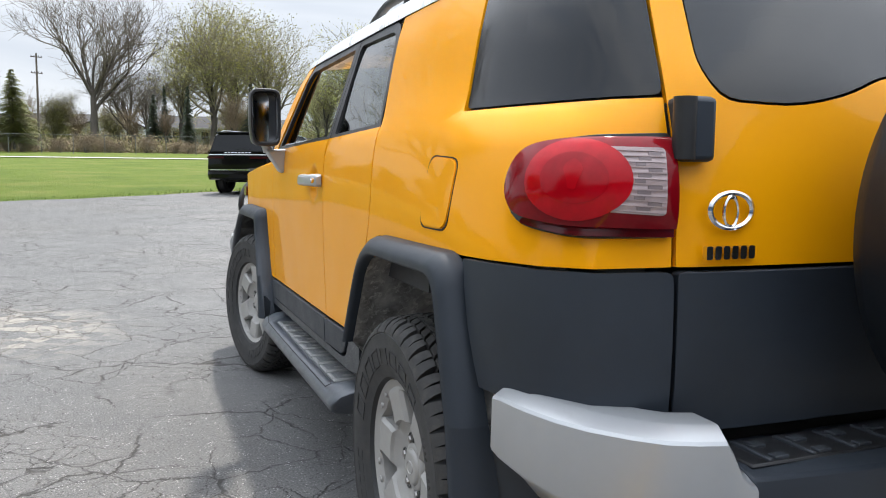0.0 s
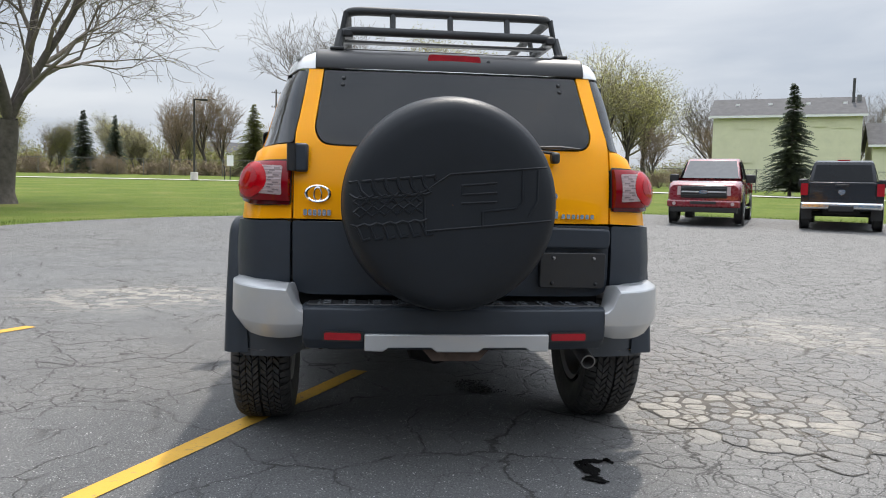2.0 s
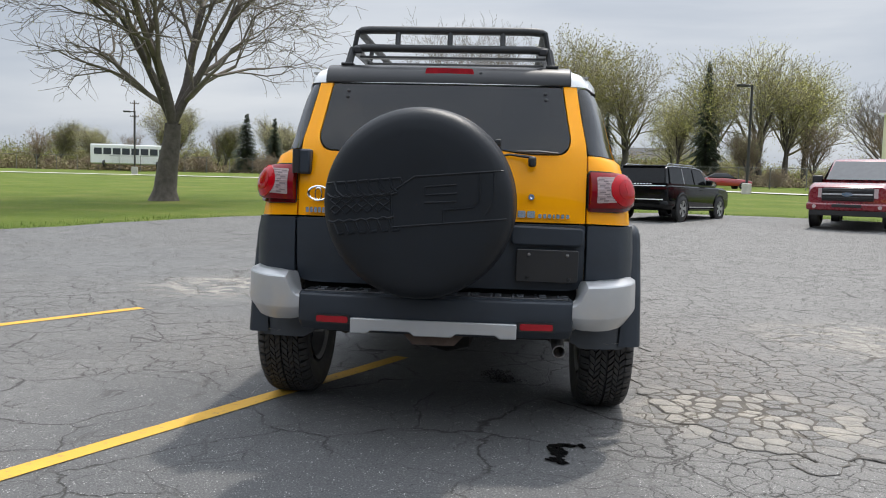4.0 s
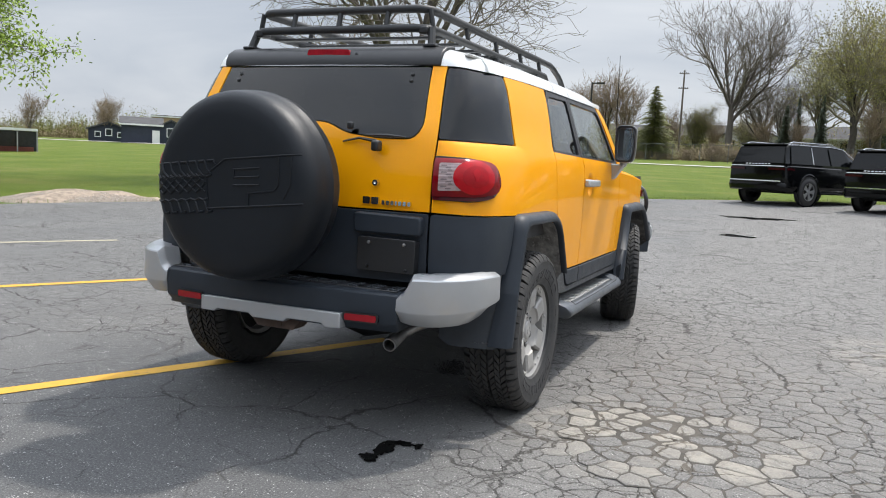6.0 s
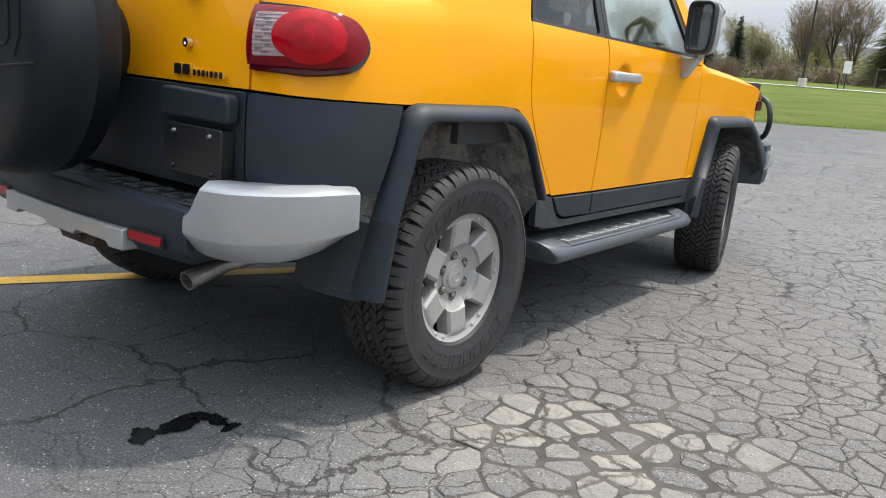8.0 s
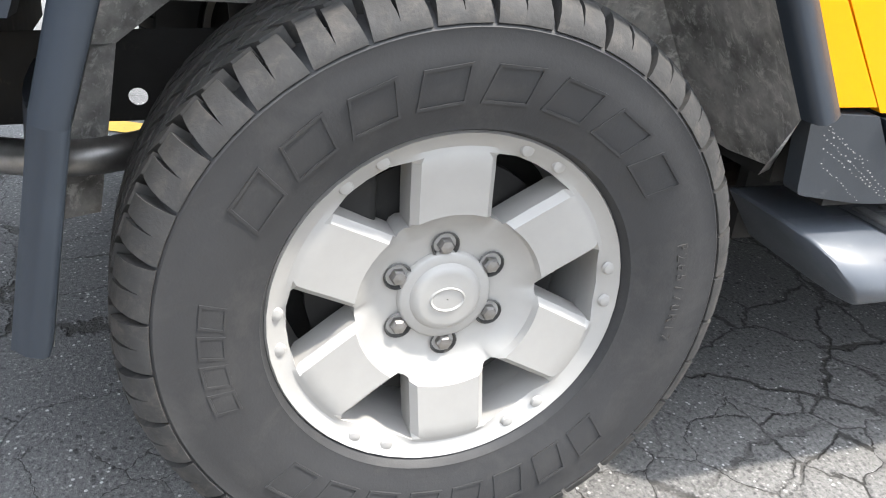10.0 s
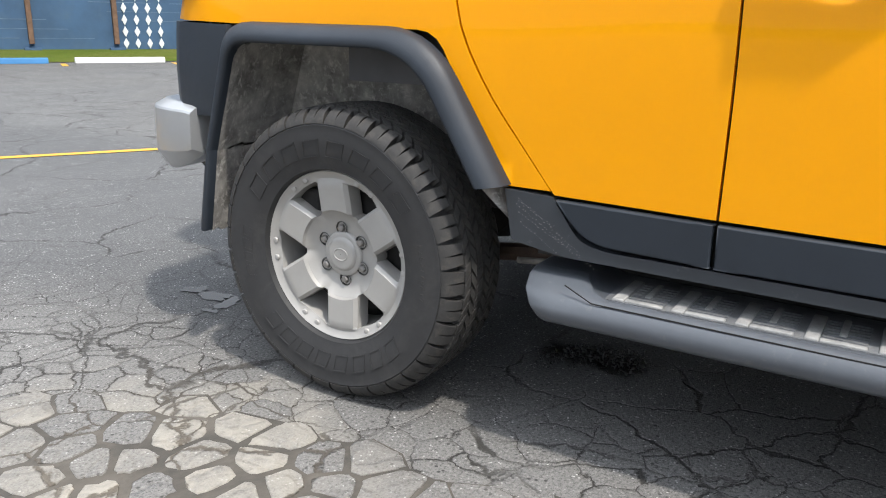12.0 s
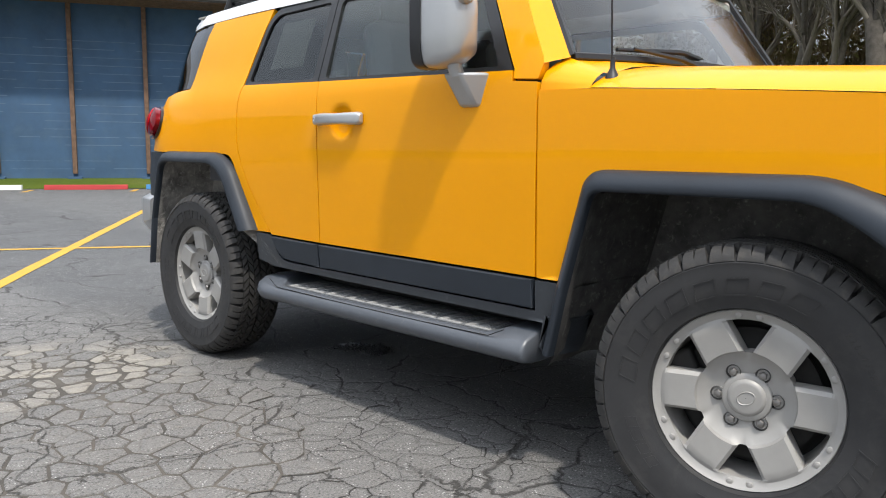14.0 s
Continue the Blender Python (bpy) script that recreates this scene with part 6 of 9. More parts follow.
def spare_wheel():
    cy, cz = -0.056, 1.056
    prof = [(-1.136, 0.001), (-1.14, 0.15), (-1.142, 0.2828), (-1.139, 0.3283), (-1.13, 0.3535), (-1.11, 0.3737), (-1.078, 0.3838), (-1.038, 0.3889), (-0.98, 0.3909), (-0.976, 0.3939), (-0.972, 0.3909), (-0.928, 0.3868), (-0.898, 0.3737), (-0.883, 0.3434), (-0.878, 0.2)]
    c = part("spare_wheel_cover", lathe_bm(prof, 72, "Y", (cy, 0, cz)), COVER, car, "black moulded spare wheel cover", sharp=70)
    part("spare_mount", lathe_bm([(-0.87, 0.19), (-0.74, 0.16)], 24, "Y", (cy, 0, cz)), BLACK, car)

    def line(pts, w=0.0040, name="cover_ridge"):
        q = []
        for (a, b), (c2, d) in zip(pts, pts[1:]):
            n = max(1, int(math.hypot(c2 - a, d - b) / 0.03))
            q += [(a + (c2 - a) * i / n, b + (d - b) * i / n) for i in range(n)]
        q.append(pts[-1])
        out = []
        for a, b in q:
            r = math.hypot(a, b)
            y = np.interp(r, [p[1] for p in prof[:9]], [p[0] for p in prof[:9]])
            out.append((cy + a, y - 0.0005, cz + b))
        part(name, tube_bm(out, w, 6), COVER, c)

    line([(-0.012, 0.107), (0.335, 0.139)])
    line([(-0.012, 0.107), (-0.104, 0.042), (-0.096, -0.094)])
    line([(-0.096, -0.094), (0.352, -0.049)])
    line([(0.03, 0.068), (0.155, 0.080)])
    line([(0.03, 0.036), (0.155, 0.046)])
    line([(0.03, 0.068), (0.03, 0.036)])
    line([(0.03, 0.006), (0.155, 0.014)])
    line([(0.245, 0.125), (0.245, 0.016), (0.225, -0.006), (0.105, -0.022), (0.105, -0.07)])
    line([(0.30, 0.128), (0.30, 0.02), (0.27, -0.035)])
    # the tread moulded into the cover: slanted lugs above and below a net of small cells
    for i in range(8):
        u = -0.362 + i * 0.044
        t = 0.070 + 0.10 * (u + 0.362)
        if u + 0.05 < -0.02:
            line([(u, t), (u + 0.030, t + 0.004), (u + 0.036, t - 0.012)] + ([(u + 0.041, t - 0.028), (u + 0.064, t - 0.048)] if i < 6 else []), 0.0056)
        if i < 6:
            line([(u + 0.064, t - 0.048), (u + 0.045, t - 0.057), (u + 0.022, t - 0.054), (u + 0.002, t - 0.042)], 0.0056)
        b = -0.128 + 0.10 * (u + 0.345)
        if i < 6:
            line([(u + 0.008, b + 0.052), (u + 0.030, b + 0.046), (u + 0.040, b + 0.022), (u + 0.050, b), (u + 0.074, b + 0.006)], 0.0056)
            line([(u + 0.030, b + 0.046), (u + 0.052, b + 0.056)], 0.0056)
    for k in range(4):
        z = 0.012 - k * 0.0185
        q = [(-0.345 + j * 0.0215, z + 0.10 * j * 0.0215 + (0.0085 if (j + k) % 2 else -0.0085)) for j in range(12)]
        line(q, 0.0052)
    return c


spare_wheel()


def roof_rack():
    bm = bmesh.new()
    up = rpoly([(-0.452, 1.60, 1.872), (-0.448, -0.40, 1.872), (0.448, -0.40, 1.872), (0.452, 1.60, 1.872)], 0.09, 8)
    up = [(-0.50, 1.84, 1.68), (-0.475, 1.76, 1.80)] + up + [(0.475, 1.76, 1.80), (0.50, 1.84, 1.68)]
    add_tube(bm, rpoly(up, 0.05, 4), 0.019, 10)
    r = part("roof_rack", bm, RACK, car, "black tubular roof rack")
    lowr = [(-0.495, 1.44, 1.69), (-0.485, 1.34, 1.775)] + rpoly([(-0.47, 1.20, 1.782), (-0.468, -0.425, 1.782), (0.468, -0.425, 1.782), (0.47, 1.20, 1.782)], 0.09, 8) + [(0.485, 1.34, 1.775), (0.495, 1.44, 1.69)]
    part("lower_rail", tube_bm(lowr, 0.019, 10), RACK, r)
    for x in (-0.25, 0.0, 0.25):
        part("rail_post", tube_bm([(x, -0.425, 1.782), (x, -0.40, 1.872)], 0.013, 8), RACK, r)
    for sx in (-1, 1):
        for y in (-0.38, 0.05, 0.48, 0.91, 1.30):
            part("rail_post", tube_bm([(sx * 0.468, y, 1.782), (sx * 0.450, y, 1.872)], 0.012, 8), RACK, r)
        for y in (-0.40, 0.45, 1.2):
            part("rack_foot", tube_bm([(sx * 0.468, y, 1.782), (sx * 0.485, y - (0.03 if y < 0 else 0), 1.70)], 0.019, 8), RACK, r)
            part("foot_pad", box_bm(sx * 0.485 - 0.03, sx * 0.485 + 0.03, y - 0.06, y + 0.05, 1.695, 1.708), BLACK, r, bevel=0.004)
            part("rack_clamp", box_bm(sx * 0.44 - 0.022, sx * 0.44 + 0.022, y - 0.035, y + 0.035, 1.755, 1.79), BLACK, r, bevel=0.008)
    for y in np.linspace(-0.25, 1.25, 8):
        part("rack_slat", box_bm(-0.46, 0.46, y - 0.025, y + 0.025, 1.760, 1.772), RACK, r, bevel=0.004)
    for y in (0.65, 1.05):
        part("rack_clamp", box_bm(0.25, 0.30, y - 0.03, y + 0.03, 1.77, 1.83), BLACK, r, bevel=0.008)


roof_rack()


# ---- wheels ----
def wheel_meshes():
    rim_r = 0.2285
    bm = bmesh.new()
    sides, gaps = 4, 4
    rr = [0.040, 0.056, 0.085, 0.100, 0.118, 0.1215, 0.150, 0.180, 0.196, 0.201, 0.207, 0.218, 0.225, rim_r, 0.223]
    xx = [0.056, 0.056, 0.058, 0.064, 0.0765, 0.0865, 0.089, 0.093, 0.094, 0.092, 0.090, 0.094, 0.100, 0.095, 0.082]
    gx = [0.056, 0.056, 0.058, 0.064, 0.071, None, None, None, None, 0.082, 0.086, 0.094, 0.100, 0.095, 0.082]

    def half(r):
        return math.asin(min(0.99, 0.0505 / min(max(r, 0.118), 0.201)))
    for k in range(6):
        th = radians(94 + 60 * k)
        rows = []
        for r, x in zip(rr, xx):
            h = half(r)
            row = []
            for j in range(-sides, sides + 1):
                a = th + h * j / sides
                dx = -0.010 if abs(j) == sides and 0.12 < r < 0.199 else 0.0
                aa = th + h * (j / sides) * (0.90 if abs(j) == sides - 1 and 0.118 < r < 0.201 else 1.0) * (1.22 if abs(j) == sides - 1 and 0.118 < r < 0.201 else 1.0)
                row.append(bm.verts.new((x + dx, r * math.cos(aa), r * math.sin(aa))))
            rows.append(row)
        for a, b in zip(rows, rows[1:]):
            for j in range(2 * sides):
                bm.faces.new((a[j], b[j], b[j + 1], a[j + 1]))
        prev = None
        for r, x in zip(rr, gx):
            if x is None:
                prev = None
                continue
            h = half(r)
            a0, a1 = th + h, th + radians(60) - h
            row = [bm.verts.new((x if 0 < j < gaps else (xx[rr.index(r)]), r * math.cos(a0 + (a1 - a0) * j / gaps), r * math.sin(a0 + (a1 - a0) * j / gaps))) for j in range(gaps + 1)]
            if prev:
                for j in range(gaps):
                    bm.faces.new((prev[j], row[j], row[j + 1], prev[j + 1]))
            prev = row
    bmesh.ops.remove_doubles(bm, verts=bm.verts, dist=1e-5)
    bmesh.ops.recalc_face_normals(bm, faces=bm.faces)
    # depth of the face, so that the openings have walls
    edges = [e for e in bm.edges if len(e.link_faces) == 1]
    win = [e for e in edges if 0.1 < (e.verts[0].co.yz.length) < 0.21 and 0.1 < e.verts[1].co.yz.length < 0.21]
    ret = bmesh.ops.extrude_edge_only(bm, edges=win)
    for v in [g for g in ret["geom"] if isinstance(g, bmesh.types.BMVert)]:
        v.co.x -= 0.045
    rim = bm
    barrel = lathe_bm([(0.086, 0.221), (0.07, 0.208), (0.03, 0.200), (-0.10, 0.197), (-0.115, 0.218)], 60, "X")
    half_t = [(0.084, 0.219), (0.096, 0.227), (0.106, 0.232), (0.111, 0.2335), (0.1115, 0.2375), (0.119, 0.255), (0.125, 0.278), (0.1285, 0.303), (0.1290, 0.325), (0.1284, 0.342), (0.1292, 0.3445), (0.1275, 0.347), (0.117, 0.356), (0.100, 0.363), (0.05, 0.371), (0.0, 0.372)]
    tyre = lathe_bm(half_t + [(-a, r) for a, r in reversed(half_t[:-1])], 96, "X")
    tread = bmesh.new()
    rnd = random.Random(4)

    def lug(prof, a0, a1, skew=0.0):
        lps = []
        for a in (a0, a1):
            lps.append([(x, r * math.cos(a + skew * x), r * math.sin(a + skew * x)) for x, r in prof])
        rings(tread, lps)

    N = 34
    da = 2 * math.pi / N
    # shoulder blocks: wide at the foot, narrow at the crown, with a slit in the middle
    outer = ((0.088, 0.3870, 0.37, 0.045), (0.097, 0.3845, 0.385, 0.042), (0.110, 0.3780, 0.41, 0.034), (0.1215, 0.3670, 0.44, 0.010), (0.1280, 0.3560, 0.465, -0.004), (0.1294, 0.3490, 0.475, -0.004))
    inner = ((0.121, 0.3460, 0.47, -0.004), (0.097, 0.3590, 0.43, 0.04), (0.088, 0.3640, 0.40, 0.045))
    for sx in (-1, 1):
        for i in range(N):
            c = (i + (0.5 if sx < 0 else 0)) * da
            short = 0.10 if i % 2 else 0.0
            for side in (-1, 1):
                lps = []
                for k in (0, 1):
                    lps.append([(sx * x, r * math.cos(c + side * da * (w - short * 0.2, g)[k]), r * math.sin(c + side * da * (w - short * 0.2, g)[k])) for x, r, w, g in outer + inner])
                rings(tread, lps)
        # three rows of small blocks to each half, staggered and slanted in turn
        for row, (x0, x1) in enumerate(((0.061, 0.084), (0.034, 0.057), (0.006, 0.030))):
            for i in range(2 * N):
                a = (i + 0.5 * ((row + (sx > 0)) % 2) + 0.25) * da / 2
                w = da * rnd.uniform(0.165, 0.20)
                top = 0.3895 + 0.0012 * row
                lug([(sx * x0, top + 0.0006), (sx * x1, top), (sx * (x1 + 0.001), 0.366), (sx * (x0 - 0.001), 0.366)], a - w, a + w, skew=sx * (3.2 if row % 2 else -2.6))
    bmesh.ops.recalc_face_normals(tread, faces=tread.faces)
    return rim, barrel, tyre, tread


def arc_place(bm, th, r, x, lean=0.0):
    """lays a flat letter on the sidewall, its top outwards"""
    m = Matrix.Translation((x, r * math.cos(th), r * math.sin(th))) @ Matrix(((0, 0, 1, 0), (math.sin(th), math.cos(th), 0, 0), (-math.cos(th), math.sin(th), 0, 0), (0, 0, 0, 1))) @ Matrix.Rotation(lean, 4, "Z")
    bmesh.ops.transform(bm, matrix=m, verts=bm.verts)


def build_wheel():
    rim, barrel, tyre, tread = wheel_meshes()
    w = part("wheel", rim, ALLOY, car, "six-spoke silver alloy wheel with all-terrain tyre", sharp=32)
    w.location = (0.81, 0, 0.391)
    sub = [part("rim_barrel", barrel, ALLOY, w), part("tyre", tyre, RUBBER, w, "dusty black all-terrain tyre", sharp=50), part("tyre_tread", tread, TREAD, w, sharp=30)]
    tagged(sub[2], kind="stuff")
    sub.append(part("centre_cap", lathe_bm([(0.055, 0.062), (0.0615, 0.0605), (0.064, 0.0575), (0.0645, 0.047), (0.068, 0.0445), (0.0715, 0.041), (0.0725, 0.035), (0.0725, 0.001)], 36, "X"), ALLOY, w))
    oval = lathe_bm([(0.0725, 0.024), (0.0745, 0.022), (0.0725, 0.0195)], 24, "X")
    for v in oval.verts:
        v.co.z *= 0.72
    sub.append(part("cap_badge", oval, ALLOY, w))
    for k in range(6):
        a = radians(94 + 60 * k)
        nt_ = lathe_bm([(0.045, 0.0108), (0.064, 0.0108), (0.068, 0.0085), (0.0695, 0.0003)], 6, "X", (0, 0.0698 * math.cos(a), 0.0698 * math.sin(a)))
        sub.append(part("wheel_nut", nt_, STEEL, w, sharp=20))
        sub.append(part("nut_recess", lathe_bm([(0.0605, 0.0185), (0.0622, 0.0170), (0.056, 0.0140), (0.0465, 0.0135), (0.046, 0.0003)], 18, "X", (0, 0.0698 * math.cos(a), 0.0698 * math.sin(a))), ALLOY_SHADED, w))
        for d in (-6.5, 6.5):
            t = a + radians(30 + d)
            sub.append(part("rim_dimple", lathe_bm([(0.090, 0.0095), (0.0938, 0.0075), (0.0950, 0.0040), (0.0953, 0.0002)], 14, "X", (0, 0.2135 * math.cos(t), 0.2135 * math.sin(t))), ALLOY, w))
    sub.append(part("brake_disc", lathe_bm([(0.0, 0.17), (0.02, 0.17), (0.02, 0.10), (0.03, 0.08), (0.03, 0.001)], 36, "X"), UNDER, w))
    sub.append(part("brake_caliper", box_bm(-0.02, 0.05, -0.17, -0.09, 0.06, 0.16), UNDER, w, bevel=0.01))
    sub.append(part("backing_disc", lathe_bm([(-0.03, 0.198), (-0.032, 0.001)], 36, "X"), UNDER, w))
    # raised marks on the sidewall: plain hollow bars where a maker's words stand, and the tyre size in letters
    def hollow(wd, ht):
        b = bmesh.new()
        t = 0.0032
        for x0, x1, y0, y1 in ((-wd / 2, wd / 2, 0, t), (-wd / 2, wd / 2, ht - t, ht), (-wd / 2, -wd / 2 + t, t, ht - t), (wd / 2 - t, wd / 2, t, ht - t)):
            add_box(b, x0, x1, y0, y1, -0.001, 0.0012)
        for v in b.verts:
            v.co.z += 0.175 * v.co.y
            v.co.x += 0.25 * v.co.y
        return b
    for c, n, sp, wd in ((93, 8, 15.2, 0.060), (-88, 8, 12.6, 0.048)):
        for i in range(n):
            th = radians(c + (n - 1) * sp / 2 - i * sp)
            if c < 0:
                th = radians(c - (n - 1) * sp / 2 + i * sp)
            b = hollow(wd * 0.9, 0.044)
            arc_place(b, th, 0.264, 0.1226)
            sub.append(part("raised_bar", b, RUBBER, w))
    for i, ch in enumerate("P265/70R17"):
        b = text_bm(ch, 0.021, 0.0007)
        arc_place(b, radians(16 - i * 2.9), 0.290, 0.1280)
        sub.append(part("size_letter", b, TREAD, w))
    for i in range(4):
        b = hollow(0.030, 0.030)
        arc_place(b, radians(197 - i * 7.5), 0.270, 0.1230)
        sub.append(part("raised_bar", b, RUBBER, w))
    for sxx, y, rot in ((1, 2.69, 26), (-1, 0.0, 17), (-1, 2.69, 50)):
        c = again(w, car, pose(sxx * 0.81, y, 0.391, rot, 0, (0 if sxx > 0 else 180) + (13 if y > 1 else 0)))
        tagged(c, w["label"])
        for o in sub:
            k = again(o, c, Matrix())
            if o.get("label"):
                tagged(k, o["label"])
            if o.get("kind"):
                tagged(k, kind=o["kind"])


build_wheel()


# ---- other vehicles ----
def body_loft(stations, side):
    """A body from cross-sections: stations of (y, half width, bottom, shoulder, top half width, top)."""
    bm = bmesh.new()
    lps = []
    for y, w, zb, zs, wt, zt in stations:
        half = [(w * 0.94, zb), (w, zb + 0.12), (w, (zb + zs) / 2), (w * 0.985, zs - 0.03), (w * 0.96, zs), (wt, zt - 0.03 if zt > zs + 0.05 else zt), (wt * 0.93, zt)]
        lps.append([(x, y, z) for x, z in half] + [(-x, y, z) for x, z in reversed(half)])
    rings(bm, lps)
    bmesh.ops.recalc_face_normals(bm, faces=bm.faces)
    return bm


def quad_part(name, pts, material, parent, out, label=""):
    """A flat four-cornered plate with thickness along out."""
    bm = bmesh.new()
    o = Vector(out)
    rings(bm, [[Vector(p) for p in pts], [Vector(p) + o for p in pts]])
    bmesh.ops.recalc_face_normals(bm, faces=bm.faces)
    return part(name, bm, material, parent, label)


FAR_RIM = simple("dark_machined_rim", (0.5, 0.5, 0.51), 0.35, metal=0.8, vary=0.1)
FAR_GLASS = simple("far_dark_glass", (0.006, 0.007, 0.008), 0.04, vary=0.1, coat=0.1, spec=0.22)
SKY_GLASS = simple("far_clear_windscreen", (0.05, 0.055, 0.06), 0.06, vary=0.1, coat=0.3, spec=0.5)
FAR_WHEELS = {}


def far_wheel(parent, x, y, z, r, rimmat, sx):
    key = (r, rimmat.name)
    if key not in FAR_WHEELS:
        w = part("wheel", lathe_bm([(0.02, r * 0.42), (0.11, r * 0.97), (0.13, r * 0.80), (0.13, r * 0.66), (0.10, r * 0.62), (0.02, r * 0.62)], 36, "X"), RUBBER, parent)
        tread = part("tyre", lathe_bm([(-0.13, r * 0.66), (-0.13, r * 0.86), (-0.10, r), (0.10, r), (0.13, r * 0.86), (0.13, r * 0.66)], 40, "X"), RUBBER, w)
        bm = bmesh.new()
        for k in range(5):
            a = 2 * math.pi * k / 5
            for d in (-0.13, 0.13):
                p = [(0.11, 0.05, -0.02), (0.115, r * 0.62, -0.035), (0.115, r * 0.62, 0.035), (0.11, 0.05, 0.02)]
                rings(bm, [[Matrix.Rotation(a + d, 3, "X") @ Vector((x0, y0, z0)) for x0, y0, z0 in p], [Matrix.Rotation(a + d, 3, "X") @ Vector((x0 - 0.03, y0, z0)) for x0, y0, z0 in p]])
        bmesh.ops.recalc_face_normals(bm, faces=bm.faces)
        rim = part("rim", bm, rimmat, w)
        lip = part("rim_lip", lathe_bm([(0.10, r * 0.67), (0.125, r * 0.665), (0.12, r * 0.61), (0.05, r * 0.60)], 36, "X"), rimmat, w)
        hub = part("hub_cap", lathe_bm([(0.10, 0.07), (0.125, 0.06), (0.13, 0.001)], 16, "X"), rimmat, w)
        back = part("brake_disc", lathe_bm([(0.05, r * 0.5), (0.055, 0.001)], 24, "X"), GAP, w)
        FAR_WHEELS[key] = (w, [tread, rim, lip, hub, back])
        w.matrix_basis = pose(x, y, z, 0, 0, 0 if sx > 0 else 180)
        return
    w, sub = FAR_WHEELS[key]
    c = again(w, parent, pose(x, y, z, 0, 0, 0 if sx > 0 else 180))
    for o in sub:
        again(o, c, Matrix())


BLACK_PAINT = simple("glossy_black_paint", (0.003, 0.0034, 0.0038), 0.12, vary=0.1, coat=0.25, spec=0.14)
LAMP_SMOKE = lens_mat("smoked_red_lamp", (0.035, 0.003, 0.005), 0.15)
GREY_PAINT = simple("dark_slate_paint", (0.012, 0.013, 0.016), 0.22, vary=0.1, coat=0.5)
RED_PAINT = simple("deep_red_paint", (0.17, 0.008, 0.014), 0.28, vary=0.1, coat=1.0)


